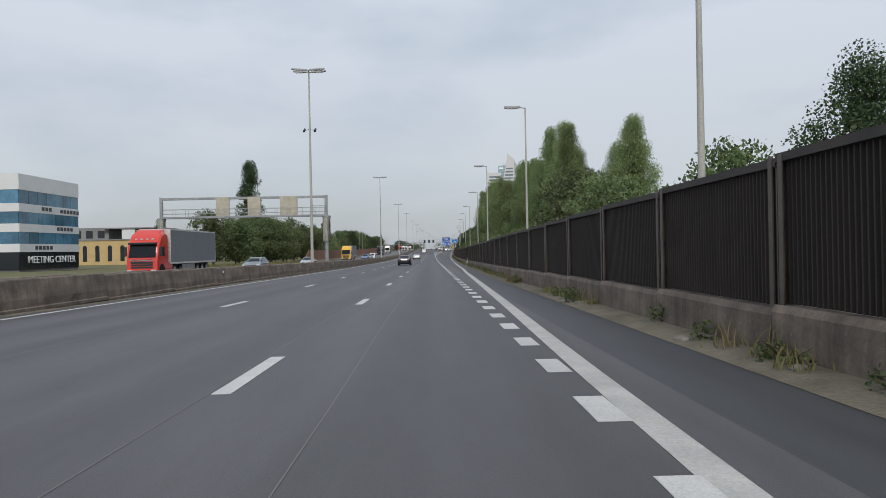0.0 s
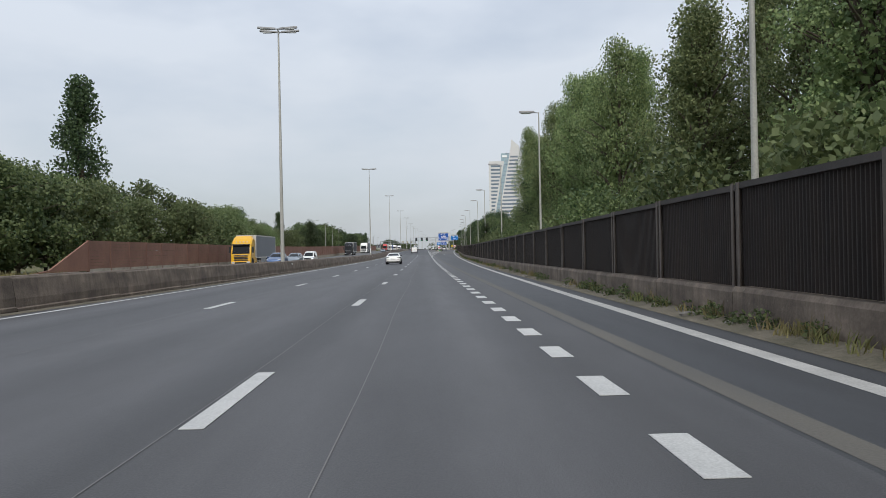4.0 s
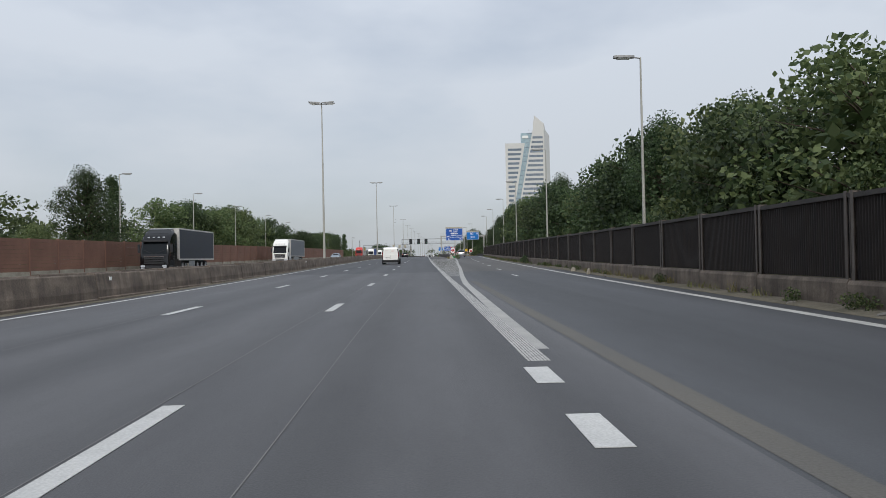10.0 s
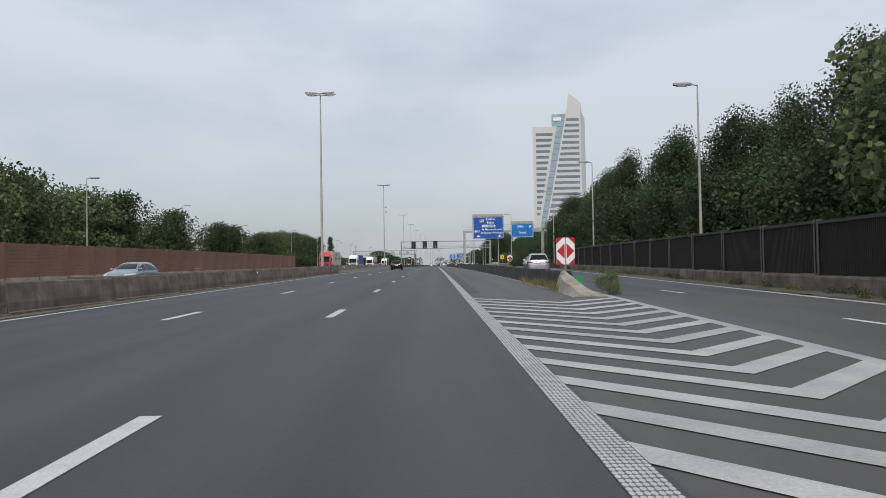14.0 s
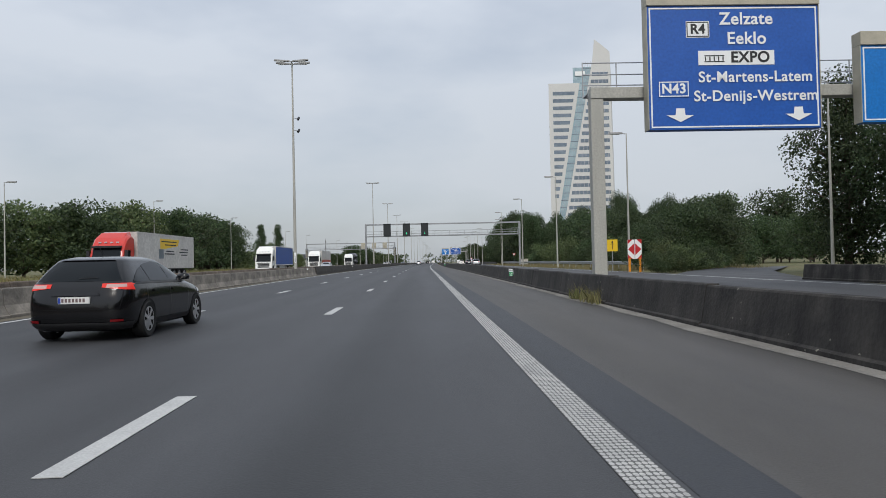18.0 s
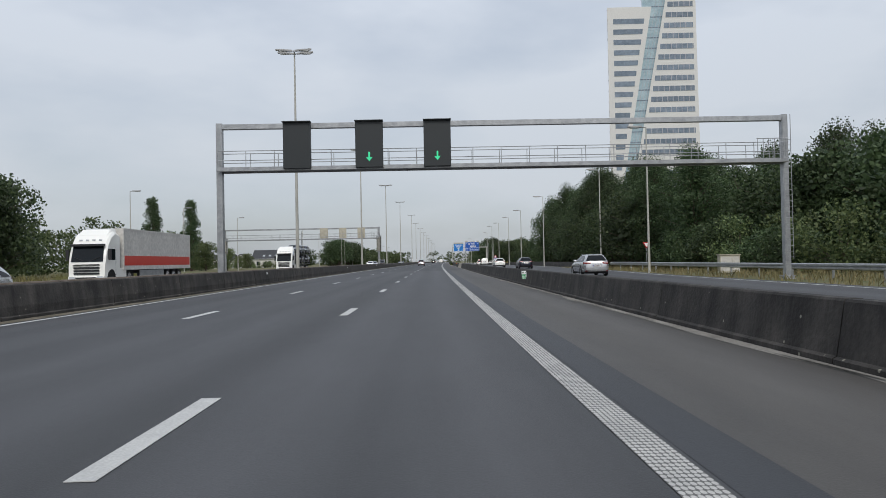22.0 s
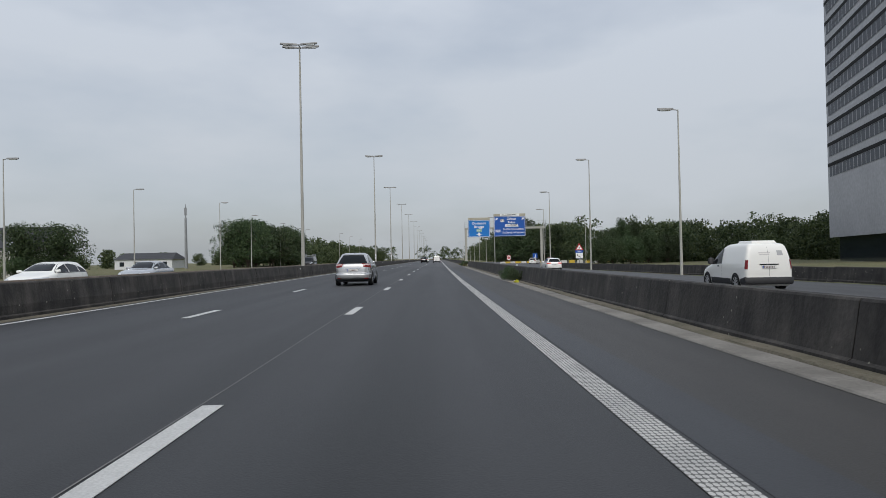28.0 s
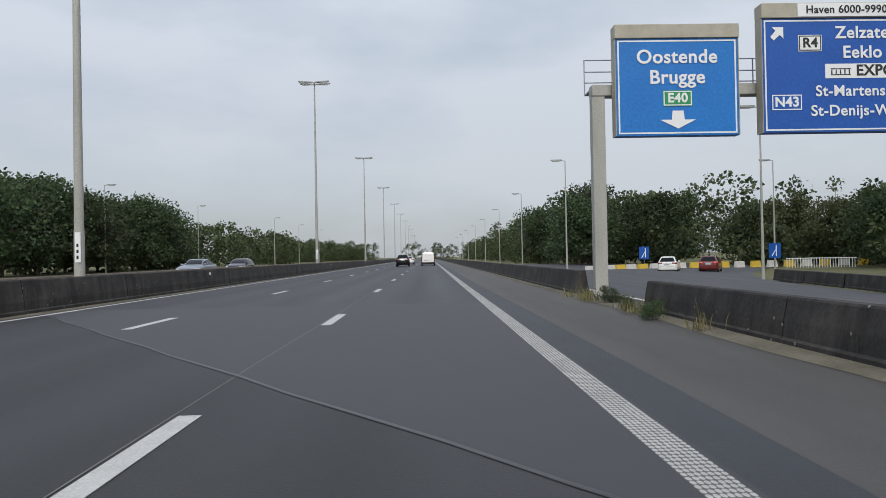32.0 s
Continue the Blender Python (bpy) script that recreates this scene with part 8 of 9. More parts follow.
def office():
    root = thing("office_building", "white office building with blue glass bands", "building", at(-61.6, 105.0))
    W, D, H = 24.0, 17.5, 14.8
    part("core", Build().box(-W, -0.15, 0.15, D, 0, H - 0.6), GREY_WALL, root)
    for k in range(5):
        z0 = (3.0, 6.05, 9.1, 12.4, 13.4)[k]
        if k == 4:
            continue
        part("spandrel", Build().box(-W - 0.1, 0.1, -0.1, D + 0.1, z0, z0 + (1.25 if k < 3 else 2.4)), OFFICE_WHITE, root, "white cladding band")
    for k in range(4):
        z0, z1 = ((0.3, 3.0), (4.25, 6.05), (7.3, 9.1), (10.35, 12.4))[k]
        for i in range(7):
            y0 = 0.1 + i * D / 7
            part("window", Build().box(-0.2, 0.03, y0, y0 + D / 7 - 0.1, z0, z1), DARK_GLASS if k == 0 else OFFICE_GLASS, root)
        for i in range(8):
            x0 = -W + i * W / 8
            part("window", Build().box(x0, x0 + W / 8 - 0.1, -0.03, 0.2, z0, z1), DARK_GLASS if k == 0 else OFFICE_GLASS, root)
    cu = bpy.data.curves.new("text", "FONT")
    cu.body, cu.size, cu.align_x, cu.align_y, cu.extrude = "MEETING CENTER", 1.55, "CENTER", "CENTER", 0.05
    tmp = bpy.data.objects.new("text", cu)
    scene.collection.objects.link(tmp)
    me = bpy.data.meshes.new_from_object(tmp.evaluated_get(bpy.context.evaluated_depsgraph_get()))
    bpy.data.objects.remove(tmp)
    me.materials.clear()
    me.materials.append(SIGN_WHITE)
    part("lettering", me, None, root, "white sign lettering", m=pose(0.12, D / 2 + 0.3, 1.75, 90, 0, 90) @ Matrix.Diagonal((1.12, 1, 1, 1)))
    ink = plain("sign_ink", (0.05, 0.05, 0.06), 0.5)
    bars = Build()
    for y0, z, n in ((10.4, 6.45, 5), (4.0, 3.35, 5), (6.0, 9.5, 3), (11.5, 9.4, 6)):
        for i in range(n):
            bars.box(0.1, 0.14, y0 + i * 1.05, y0 + i * 1.05 + 0.75, z, z + 0.6)
    part("sign_bars", bars, ink, root, "dark sign shapes")


def yellow_house():
    root = thing("yellow_building", "low yellow building with narrow dark windows and grey upper floor", "building", at(-73.0, 186.0))
    part("ground_floor", Build().box(-40, 0, 0, 14, 0, 6.6), YELLOW_WALL, root)
    part("upper_floor", Build().box(-40, -13, 1, 13, 6.6, 10.0), GREY_WALL, root)
    part("terrace_roof", Build().box(-14, 0.6, -0.4, 14, 9.6, 9.9).box(-40.4, 0.2, -0.2, 14.2, 6.6, 6.85), GREY_WALL, root)
    for i in range(11):
        x = -2.4 - i * 3.3
        part("window", Build().box(x - 0.55, x + 0.55, -0.04, 0.1, 1.0, 4.7).tube((x, -0.04, 4.7), (x, 0.1, 4.7), 0.55, n=14), DARK_GLASS, root)
    for i in range(8):
        x = -15 - i * 3.1
        part("window", Build().box(x - 0.9, x + 0.9, 0.95, 1.1, 7.2, 9.2), DARK_GLASS, root)
    part("sign", Build().box(-9, -5.6, -0.15, -0.08, 6.9, 9.4), OFFICE_WHITE, root, "plain white sign board")


def low_house(x, y, w, d, h, label, wall, turn=0.0):
    root = thing("house", label, "house", at(x, y, 0, turn))
    part("wall", Build().box(-w / 2, w / 2, -d / 2, d / 2, -0.2, h * 0.6), wall, root)
    part("roof", Build().add([(-w / 2 - 0.4, -d / 2 - 0.4, h * 0.58), (w / 2 + 0.4, -d / 2 - 0.4, h * 0.58), (w / 2 + 0.4, d / 2 + 0.4, h * 0.58), (-w / 2 - 0.4, d / 2 + 0.4, h * 0.58), (-w / 2 + 0.6, 0, h), (w / 2 - 0.6, 0, h)], [(0, 1, 5, 4), (2, 3, 4, 5), (1, 2, 5), (3, 0, 4), (3, 2, 1, 0)]), ROOF_DARK, root)
    n = int(w / 4)
    for i in range(n):
        xx = -w / 2 + 2 + i * w / n
        part("window", Build().box(xx - 0.6, xx + 0.6, -d / 2 - 0.05, -d / 2 + 0.1, h * 0.15, h * 0.42), DARK_GLASS, root)


office()
yellow_house()


def gable_house(x, y, w, d, eaves, ridge, label, along_x=True, lights=0):
    """A white house with a gabled slate roof; its ridge runs along or across the view."""
    root = thing("house", label, "house", at(x, y))
    if along_x:
        roof = [(-w / 2 - 0.3, -d / 2 - 0.3, eaves - 0.15), (w / 2 + 0.3, -d / 2 - 0.3, eaves - 0.15), (w / 2 + 0.3, 0, ridge), (-w / 2 - 0.3, 0, ridge), (-w / 2 - 0.3, d / 2 + 0.3, eaves - 0.15), (w / 2 + 0.3, d / 2 + 0.3, eaves - 0.15)]
        gables = [[(q * w / 2, -d / 2, eaves - 0.1), (q * w / 2, d / 2, eaves - 0.1), (q * w / 2, 0, ridge - 0.1)] for q in (-1, 1)]
    else:
        roof = [(-w / 2 - 0.3, d / 2 + 0.3, eaves - 0.15), (-w / 2 - 0.3, -d / 2 - 0.3, eaves - 0.15), (0, -d / 2 - 0.3, ridge), (0, d / 2 + 0.3, ridge), (w / 2 + 0.3, d / 2 + 0.3, eaves - 0.15), (w / 2 + 0.3, -d / 2 - 0.3, eaves - 0.15)]
        roof = [roof[1], roof[0], roof[3], roof[2], roof[5], roof[4]]
        gables = [[(-w / 2, q * d / 2, eaves - 0.1), (w / 2, q * d / 2, eaves - 0.1), (0, q * d / 2, ridge - 0.1)] for q in (-1, 1)]
    wall = Build().box(-w / 2, w / 2, -d / 2, d / 2, -0.2, eaves)
    for g in gables:
        wall.add(g, [(0, 1, 2)])
    part("wall", wall, HOUSE_WALL, root)
    thick = Build().add(roof + [(a, b, c + 0.16) for a, b, c in roof], [(0, 1, 2, 3), (3, 2, 5, 4), (6, 7, 8, 9), (9, 8, 11, 10), (0, 1, 7, 6), (4, 5, 11, 10), (1, 2, 8, 7), (2, 5, 11, 8), (0, 3, 9, 6), (3, 4, 10, 9)])
    top = part("roof", thick, ROOF_DARK, root)
    part("gutter", Build().box(-w / 2 - 0.3, w / 2 + 0.3, -d / 2 - 0.42, -d / 2 - 0.3, eaves - 0.22, eaves - 0.08), OFFICE_WHITE, root)
    pitch = math.degrees(math.atan2(ridge - eaves, d / 2))
    for k in range(lights):
        xx = -w * 0.26 + k * w * 0.52 / max(1, lights - 1)
        part("skylight", Build().box(-0.38, 0.38, -0.5, 0.5, 0.0, 0.06), SKYLIGHT, top, "pale roof window", m=pose(xx, -d * 0.36, eaves + (ridge - eaves) * 0.29 + 0.12, pitch))
    n = max(1, int(w / 3.2))
    for k in range(n):
        xx = -w / 2 + (k + 0.5) * w / n
        part("window", Build().box(xx - 0.5, xx + 0.5, -d / 2 - 0.04, -d / 2 + 0.1, 0.9, 2.2), DARK_GLASS, root)


HOUSE_WALL = surface("whitewashed_wall", (0.66, 0.65, 0.60), (0.55, 0.54, 0.50), rough=0.8, scale=0.6, fine=12, bump=0.1)
SKYLIGHT = plain("roof_window_glass", (0.35, 0.38, 0.40), 0.15)
gable_house(-54.4, 790.5, 15.4, 7.5, 3.15, 5.9, "long white house with a slate roof and roof windows", True, 5)
gable_house(-65.6, 789.5, 6.0, 7.5, 2.6, 4.7, "small white gabled house with a slate roof", False)
gable_house(-72.5, 790.5, 7.5, 7.0, 2.9, 4.6, "low white outbuilding with a slate roof", True)
for x, y, k in ((-46.0, 783, 0.62), (-43.6, 786, 0.66)):
    plant("round_b", x, y, k)
for k in range(17):
    plant(("bush_b", "bush_c", "bush_a")[k % 3], -73.0 + 1.7 * k, 780.0 + 1.2 * math.sin(k * 2.1), 0.62 + 0.12 * math.sin(k * 1.3))
low_house(-82, 905, 16, 10, 4.4, "small pale flat house far off", OFFICE_WHITE)


# ---- antenna mast ----
am = thing("antenna_mast", "grey antenna mast across the road", "mast", at(-67.6, 893.0))
part("pole", Build().tube((0, 0, -0.3), (0, 0, 13.5), 0.42, 0.3, 12), GALV, am, smooth=40)
part("antenna", Build().tube((0, 0, 13.5), (0, 0, 17.2), 0.12, 0.1, 8).box(-0.35, -0.15, -0.1, 0.1, 14.2, 16.2).box(0.15, 0.35, -0.1, 0.1, 14.2, 16.2), GALV, am)


# ---- small road signs ----
def chevron_board(x, y, w, h, z, label, posts):
    root = thing("marker_board", label, "road sign", at(x, y))
    part("board", Build().box(-w / 2, w / 2, -0.03, 0.02, z, z + h), SIGN_WHITE, root, bevel=0.004)
    for s in (-1, 1):
        x0, x1 = s * 0.04, s * w / 2
        part("red_panel", Build().add([(x0, -0.035, z + h * 0.5 + w * 0.42), (x1 * 0.95, -0.035, z + h * 0.5), (x0, -0.035, z + h * 0.5 - w * 0.42)], [(0, 1, 2)]), SIGN_RED, root, "red reflective panel")
        part("red_panel", Build().add([(x1, -0.035, z + h), (x1 * 0.30, -0.035, z + h), (x1, -0.035, z + h * 0.76)], [(0, 1, 2)]), SIGN_RED, root, "red reflective panel")
        part("red_panel", Build().add([(x1, -0.035, z), (x1 * 0.30, -0.035, z), (x1, -0.035, z + h * 0.24)], [(0, 1, 2)]), SIGN_RED, root, "red reflective panel")
    part("seam", Build().box(-0.02, 0.02, -0.038, -0.03, z, z + h), GALV, root)
    for px, mat in posts:
        part("post", Build().tube((px, 0.03, -0.1), (px, 0.03, z + 0.1), 0.04 if mat is GALV else 0.10, n=10), mat, root)
    return root


ORANGE = plain("orange_plastic", (0.75, 0.27, 0.02), 0.5)
chevron_board(5.85, 382.6, 0.75, 1.1, 1.0, "red and white marker board at the divider nose", [(0, GALV)])
part("plate", Build().box(-0.2, 0.2, -0.06, -0.03, 0.1, 0.55), SIGN_GREEN, thing("km_plate", "small green kilometre plate at the divider nose", "road sign", at(5.95, 380.9)), "green lower plate")
chevron_board(17.3, 508.5, 1.12, 1.55, 1.02, "red and white marker board at the junction", [(-0.42, ORANGE), (0.42, ORANGE)])
chevron_board(18.0, 877.0, 0.9, 1.2, 1.2, "red and white marker board at the far junction", [(0, GALV)])

ys = thing("yellow_sign", "yellow sign board with a black symbol on a post", "road sign", at(15.65, 509.0))
part("post", Build().tube((0, 0.03, -0.1), (0, 0.03, 2.6), 0.04, n=8), GALV, ys)
part("board", Build().box(-0.42, 0.42, -0.03, 0.0, 1.67, 2.62), SIGN_YELLOW, ys, "yellow board")
part("symbol", Build().box(-0.02, 0.02, -0.036, -0.03, 1.82, 2.4).box(-0.14, 0.14, -0.036, -0.03, 2.0, 2.03).box(-0.14, 0.14, -0.036, -0.03, 2.22, 2.25).add([(-0.1, -0.036, 2.36), (0.1, -0.036, 2.36), (0, -0.036, 2.52)], [(0, 1, 2)]), SIGN_BLACK, ys)


def km_plate(x, y, h=0.0):
    root = thing("km_plate", "white and green kilometre plate on the barrier", "road sign", at(x, y, h + 0.19) @ Matrix.Diagonal((0.68, 0.68, 0.68, 1)))
    up = part("upper_plate", Build().box(-0.15, 0.15, -0.015, 0.015, 0.58, 0.80), SIGN_WHITE, root, "white upper plate")
    words("46.4", 0, 0.69, 0.15, SIGN_BLACK, up, -0.02, 0.004)
    lo = part("lower_plate", Build().box(-0.13, 0.13, -0.015, 0.015, 0.28, 0.575), SIGN_GREEN, root, "green lower plate")
    words("A10", 0, 0.47, 0.12, SIGN_WHITE, lo, -0.02, 0.003)
    part("label_bars", Build().box(-0.1, 0.1, -0.02, -0.015, 0.31, 0.33).box(-0.1, 0.1, -0.02, -0.015, 0.35, 0.37), SIGN_WHITE, lo)
    part("bracket", Build().box(-0.03, 0.2, 0.015, 0.04, 0.4, 0.7), GALV, root)


km_plate(4.72, 487.8)
km_plate(4.62, 89.6, -0.22)
km_plate(4.25, 584.2)

ws = thing("warning_sign", "red triangle warning sign above blue and white plates", "road sign", at(20.4, 801.6))
part("post", Build().tube((0, 0.04, -0.1), (0, 0.04, 3.3), 0.045, n=8), GALV, ws)
tri = part("triangle", Build().add([(-0.6, -0.02, 2.55), (0.6, -0.02, 2.55), (0, -0.02, 3.55), (-0.6, 0.02, 2.55), (0.6, 0.02, 2.55), (0, 0.02, 3.55)], [(0, 1, 2), (5, 4, 3), (0, 3, 4, 1), (1, 4, 5, 2), (2, 5, 3, 0)]), SIGN_RED, ws, "red warning triangle")
part("triangle_field", Build().add([(-0.40, -0.026, 2.66), (0.40, -0.026, 2.66), (0, -0.026, 3.32)], [(0, 1, 2)]), SIGN_WHITE, tri)
part("symbol", Build().box(-0.04, 0.04, -0.03, -0.026, 2.72, 2.95).box(-0.04, 0.14, -0.03, -0.026, 2.93, 3.0), SIGN_BLACK, tri)
bp = part("distance_plate", Build().box(-0.55, 0.55, -0.02, 0.0, 2.2, 2.52), BLUE, ws, "blue plate")
words("50m", 0, 2.36, 0.28, SIGN_WHITE, bp, -0.024, 0.006)
wp = part("arrow_plate", Build().box(-0.5, 0.5, -0.02, 0.0, 1.4, 2.17), SIGN_WHITE, ws, "white plate with a bent arrow")
part("symbol", Build().add([(-0.34, -0.026, 2.05), (-0.28, -0.026, 2.05), (-0.24, -0.026, 1.82), (0.30, -0.026, 1.52), (0.27, -0.026, 1.47), (-0.3, -0.026, 1.78)], [(0, 1, 2, 5), (5, 2, 3, 4)]), SIGN_BLACK, wp)

yv = thing("yield_sign", "small white and red give-way triangle on a post", "road sign", at(22.3, 625.0))
part("post", Build().tube((0, 0.04, -0.1), (0, 0.04, 2.6), 0.035, n=8), GALV, yv)
part("triangle", Build().add([(-0.4, -0.02, 2.75), (0.4, -0.02, 2.75), (0, -0.02, 2.1), (-0.4, 0.02, 2.75), (0.4, 0.02, 2.75), (0, 0.02, 2.1)], [(0, 1, 2), (5, 4, 3), (0, 3, 4, 1), (1, 4, 5, 2), (2, 5, 3, 0)]), SIGN_RED, yv, "red triangle rim")
part("field", Build().add([(-0.27, -0.026, 2.68), (0.27, -0.026, 2.68), (0, -0.026, 2.24)], [(0, 1, 2)]), SIGN_WHITE, yv)

for x, y in ((35.0, 873.0), (26.0, 887.0)):
    bs = thing("lane_sign", "small blue lane sign on a post", "road sign", at(x, y))
    part("post", Build().tube((0, 0.04, -0.1), (0, 0.04, 2.9), 0.04, n=8), GALV, bs)
    pb = part("board", Build().box(-0.6, 0.6, -0.02, 0.01, 1.3, 2.8), BLUE, bs, "blue board")
    part("symbol", Build().box(0.1, 0.2, -0.028, -0.022, 1.5, 2.6).add([(-0.35, -0.028, 1.5), (-0.25, -0.028, 1.5), (0.1, -0.028, 2.1), (0.1, -0.028, 2.25)], [(0, 1, 2, 3)]), SIGN_WHITE, pb)

# striped blocks along the slip road's bend
BLOCK_Y = plain("yellow_block", (0.72, 0.50, 0.06), 0.6)
BLOCK_W = plain("white_block", (0.68, 0.66, 0.62), 0.6)
BLK = {m.name: Build().sweep([[(-0.25, y, 0), (-0.16, y, 0.35), (-0.1, y, 0.85), (0.1, y, 0.85), (0.16, y, 0.35), (0.25, y, 0)] for y in (0.02, 1.9)]).mesh("block", m) for m in (BLOCK_Y, BLOCK_W)}
striped = thing("block_row", "row of yellow and white plastic barrier blocks", "barrier", None, "", "structure")
for k in range(20):
    u = k * 2.0
    x, y = 15.5 + 0.012 * u * u + 0.62 * u, 872.0 + u * 0.78 - 0.006 * u * u
    part("block", BLK[(BLOCK_Y if k % 2 else BLOCK_W).name], None, striped, m=at(x, y, 0, -40 - u * 0.6))
rb = thing("bridge_railing", "white bridge railing beside the slip road", "railing", at(42.0, 884.0, 0, -8))
for k in range(26):
    part("bar", Build().box(k * 0.3, k * 0.3 + 0.05, -0.03, 0.03, 0, 1.1), SIGN_WHITE, rb)
part("handrail", Build().box(-0.05, 7.7, -0.05, 0.05, 1.05, 1.15), SIGN_WHITE, rb)

# ---- guard rail on the verge ----
gr = thing("guard_rail", "galvanised steel guard rail on the verge", "guard rail", None, "", "structure")
wprof = [(0.0, 0.42), (-0.06, 0.47), (-0.06, 0.54), (0.0, 0.58), (-0.06, 0.62), (-0.06, 0.70), (0.0, 0.75)]
RAIL_M = Build().sweep([[(x, y, z) for x, z in wprof] + [(x + 0.02, y, z) for x, z in reversed(wprof)] for y in (0, 4.02)]).mesh("rail", GALV)
RPOST_M = Build().box(0.02, 0.1, -0.05, 0.05, -0.2, 0.72).mesh("post", GALV)
for k in range(29):
    part("rail", RAIL_M, None, gr, m=at(20.3, 516 + 4 * k))
    part("post", RPOST_M, None, gr, m=at(20.3, 516 + 4 * k))

# cabinets by the gantry
for x, y in ((21.2, 603.0), (22.4, 604.5)):
    cb = thing("roadside_cabinet", "pale grey roadside cabinet near the gantry", "cabinet", at(x, y))
    part("body", Build().box(-0.45, 0.45, -0.25, 0.25, 0.0, 1.25), BEIGE, cb, bevel=0.02)
    part("lid", Build().box(-0.5, 0.5, -0.3, 0.3, 1.25, 1.32), BEIGE, cb)
    part("door", Build().box(-0.4, 0.4, -0.265, -0.25, 0.12, 1.15), CURTAIN_WHITE, cb)

# ---- traffic cameras and plates on the masts ----
for y, zs in ((65.5, (13.3,)), (515.6, (14.3, 13.2))):
    for z in zs:
        for s in ((-1, 1) if len(zs) == 1 else (1,)):
            tc = thing("traffic_camera", "dark traffic camera fixed to a lamp mast", "camera", at(-11.05, y, z))
            part("bracket", Build().tube((0, 0, 0), (s * 0.5, 0, -0.1), 0.03, n=6), GALV, tc)
            part("housing", Build().tube((s * 0.5, -0.28, -0.22), (s * 0.5, 0.2, 0.05), 0.11, 0.1, 10), DARK_PLASTIC, tc, smooth=40)
for y in (247.8, 515.6, 825.5, 873.5):
    x = {825.5: -10.5, 247.8: -11.4}.get(y, -11.05)
    mp = thing("mast_plate", "white number plate strip on a lamp mast", "sign plate", at(x, y))
    part("strip", Build().box(-0.05, 0.12, -0.17, -0.155, 1.3, 2.2), SIGN_WHITE, mp)
    part("label_bars", Build().box(0.0, 0.06, -0.176, -0.17, 1.4, 1.5).box(0.0, 0.06, -0.176, -0.17, 1.58, 1.68).box(0.0, 0.06, -0.176, -0.17, 1.76, 1.86), SIGN_BLACK, mp)
# reflectors on the median barrier
REF = Build().box(-0.05, 0.05, -0.06, 0.06, 0.0, 0.12).mesh("reflector", SIGN_WHITE)
for k in range(24):
    y = 37.0 + 40.0 * k
    tagged(new("reflector", REF), "small white reflector on top of the median barrier", "reflector", "barrier reflectors").matrix_basis = at(LEFT_BAR(y) - 0.12, y, 0.62, 0)


def concrete_chunk(x, y, w, h, turn, seed):
    """A broken, leaning piece of concrete at the foot of the noise wall."""
    r = random.Random(seed)
    b = Build()
    rings = []
    for z, q in ((-0.03, 1.0), (0.45 * h, 0.92), (0.8 * h, 0.7), (h, 0.35)):
        rings.append([(0.12 * z + w * q * c * r.uniform(0.8, 1.15), 0.5 * w * q * d * r.uniform(0.8, 1.15), z) for c, d in ((-0.5, -0.5), (0.5, -0.5), (0.6, 0.1), (0.4, 0.6), (-0.45, 0.5))])
    b.sweep(rings)
    part("chunk", b, CONCRETE_PALE, thing("concrete_chunk", "broken pale concrete piece leaning at the wall foot", "rubble", at(x, y, 0, turn)), smooth=0)


for x, y, w, h, turn, seed in ((4.45, 91.2, 0.16, 0.42, 20, 1), (4.3, 84.3, 0.3, 0.2, -30, 2), (7.2, 246.0, 0.22, 0.3, 10, 3), (9.0, 290.5, 0.2, 0.32, 40, 4), (9.4, 296.0, 0.26, 0.25, -20, 5)):
    concrete_chunk(x, y, w, h, turn, seed)

# reflector plates on the divider barrier
for x, y, mat, lab in ((4.28, 684.9, SIGN_ORANGE, "orange reflector plate on the dark barrier"), (4.60, 89.9, SIGN_ORANGE, "orange reflector on the noise wall plate")):
    rp = thing("reflector_plate", lab, "reflector", at(x, y))
    part("plate", Build().box(-0.08, 0.06, -0.02, 0.02, 0.54 if y > 600 else 0.6, 0.72 if y > 600 else 0.7), mat, rp, bevel=0.004)
    part("bracket", Build().box(-0.02, 0.12, 0.02, 0.04, 0.5, 0.66 if y > 600 else 0.9), GALV, rp)


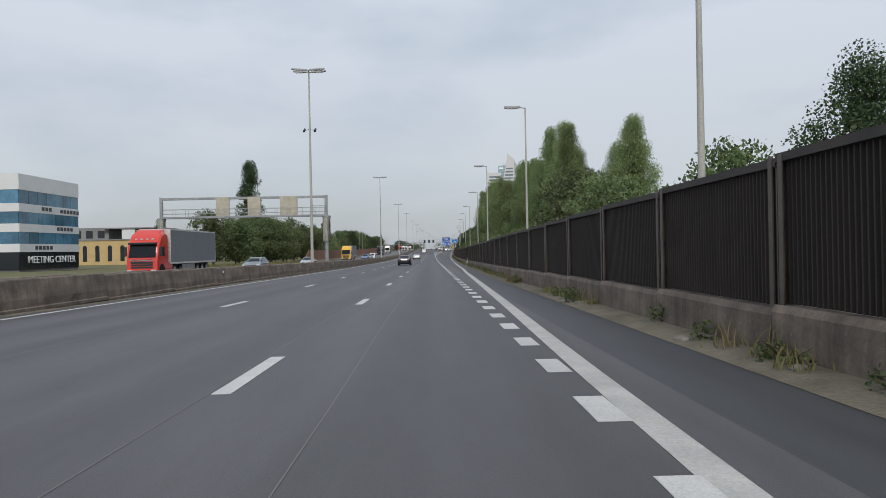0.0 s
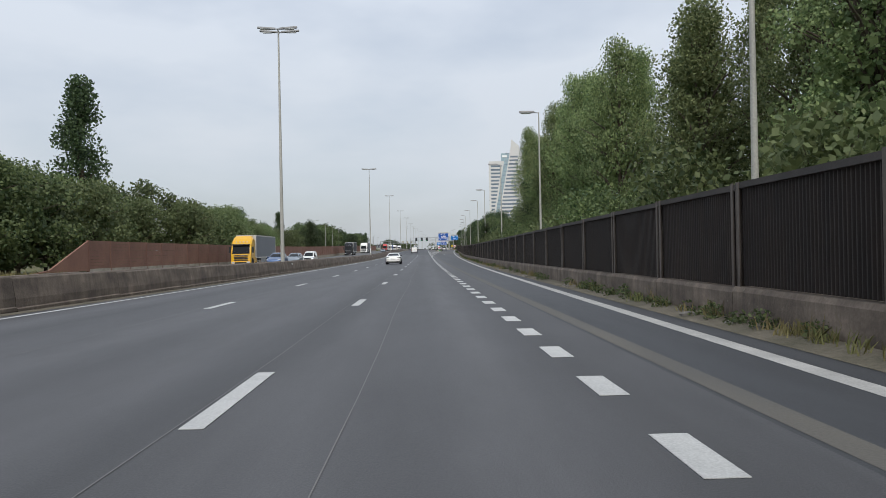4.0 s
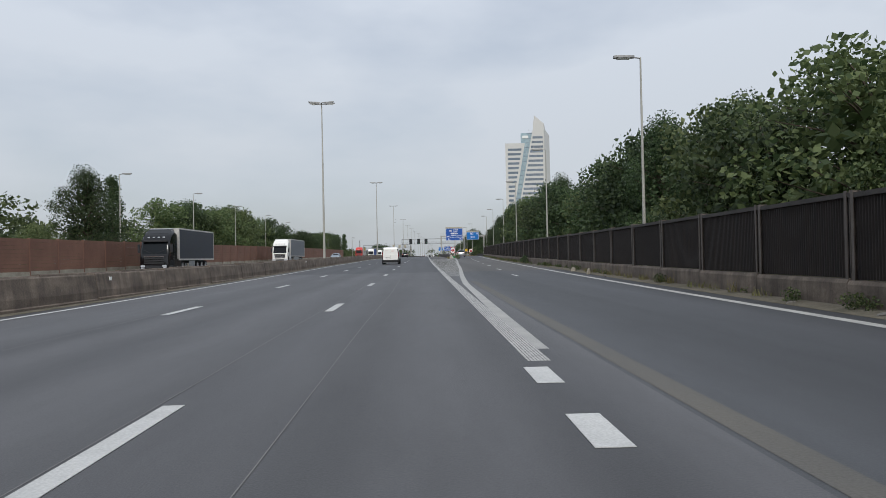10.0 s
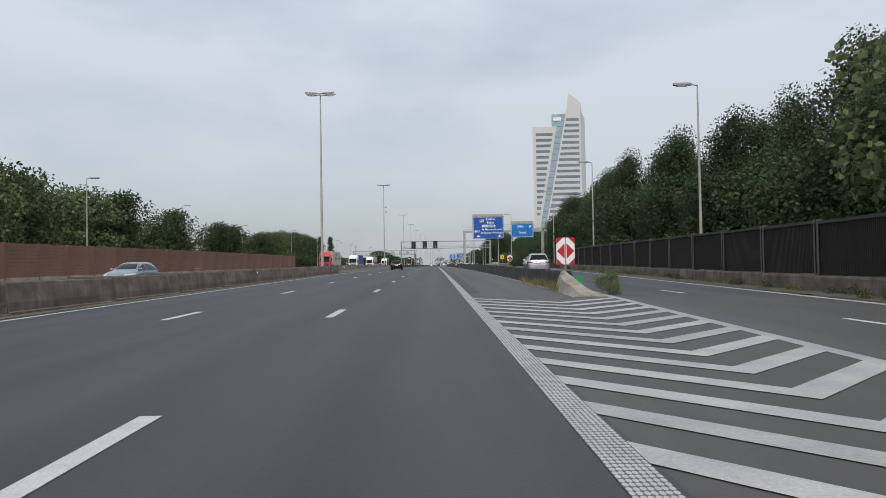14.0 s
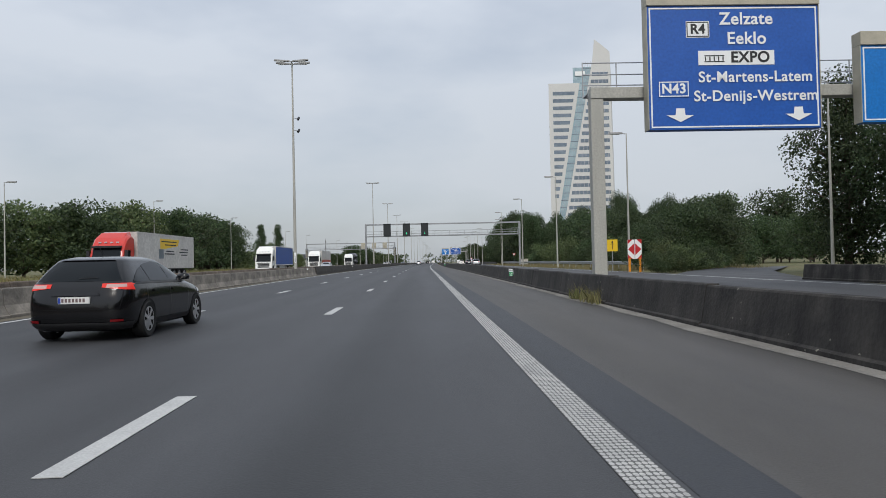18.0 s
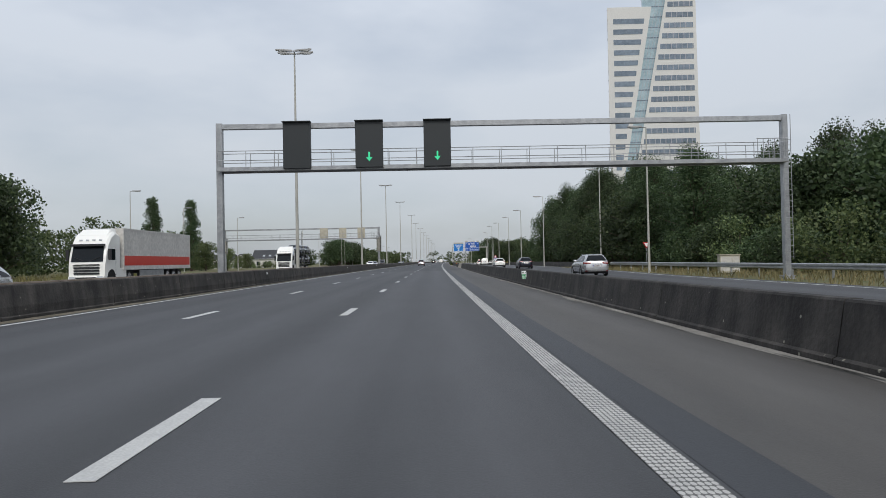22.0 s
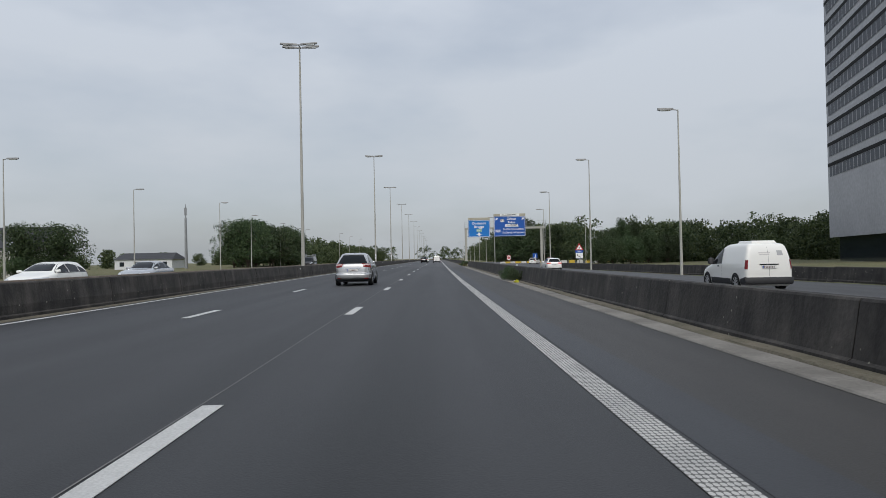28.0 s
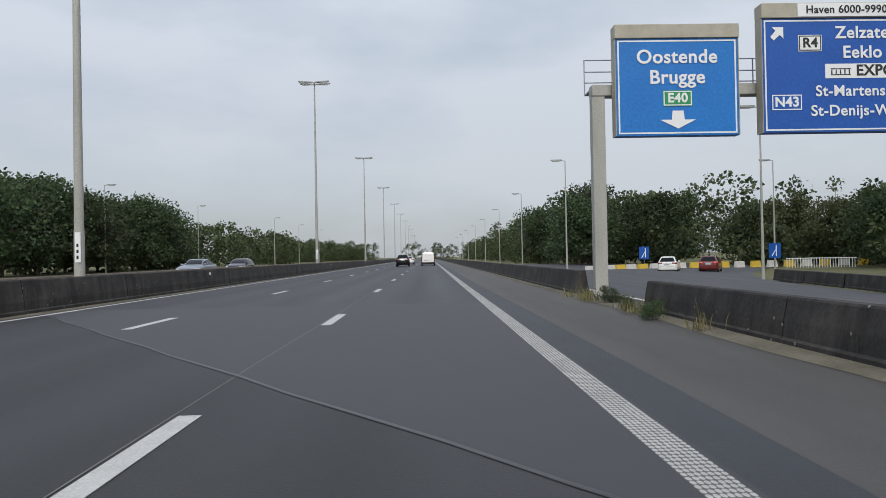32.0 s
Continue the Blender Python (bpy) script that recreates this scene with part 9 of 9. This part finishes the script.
def crumpled(name, label, category, mat, x, y, w, h, seed, z=0.03):
    """A soft crumpled heap."""
    r = random.Random(seed)
    b, rings = Build(), []
    for k, q in enumerate((1.0, 0.95, 0.7, 0.3)):
        rings.append([(w * q * math.cos(a * 0.628) * r.uniform(0.65, 1.1), w * 0.8 * q * math.sin(a * 0.628) * r.uniform(0.65, 1.1), h * (0, 0.45, 0.85, 1.0)[k] * r.uniform(0.7, 1.2)) for a in range(10)])
    b.sweep(rings)
    tagged(new(name, b.mesh(name, mat)), label, category).matrix_basis = at(x, y, z, r.uniform(0, 360))


VEST = surface("yellow_cloth", (0.52, 0.50, 0.03), (0.30, 0.30, 0.02), rough=0.8, scale=9, fine=40, bump=0.6)
crumpled("yellow_cloth", "crumpled bright yellow cloth at the barrier foot", "litter", VEST, 4.02, 737.2, 0.16, 0.12, 3)
crumpled("cardboard_scrap", "flat pale scrap of cardboard on the shoulder", "litter", CONCRETE_PALE, 3.8, 737.9, 0.2, 0.05, 4)
crumpled("plastic_scrap", "torn white plastic scrap on the barrier top", "litter", SIGN_WHITE, 4.5, 741.0, 0.075, 0.05, 5, 0.80)
CRND = random.Random(31)
RUBBLE = [Build().sweep([[(q * 0.12 * math.cos(a) * CRND.uniform(0.6, 1.2), q * 0.12 * math.sin(a) * CRND.uniform(0.6, 1.2), z) for a in (0, 1.1, 2.2, 3.4, 4.6, 5.5)] for z, q in ((-0.02, 1.0), (0.05, 0.9), (0.09, 0.45))]).mesh("rubble", KERB) for k in range(4)]
for k in range(70):
    y = CRND.uniform(6, 345)
    rub = thing("rubble", "small broken piece of gutter concrete", "rubble", at(WALL_X(y) - CRND.uniform(0.35, 0.75), y, 0.01, CRND.uniform(0, 360)) @ Matrix.Diagonal((CRND.uniform(0.6, 1.7), CRND.uniform(0.6, 1.7), CRND.uniform(0.5, 1.2), 1)), "gutter rubble", "", RUBBLE[k % 4])
crumpled("concrete_lump", "broken pale slab of concrete leaning on the barrier", "rubble", CONCRETE_PALE, 4.62, 800.7, 0.3, 0.36, 9)
crumpled("concrete_lump", "small broken lump of gutter concrete", "rubble", KERB, 4.1, 800.4, 0.2, 0.1, 10)
crumpled("plastic_scrap", "dirty white plastic scrap at the barrier foot", "litter", CURTAIN_WHITE, 4.1, 738.7, 0.07, 0.06, 6)
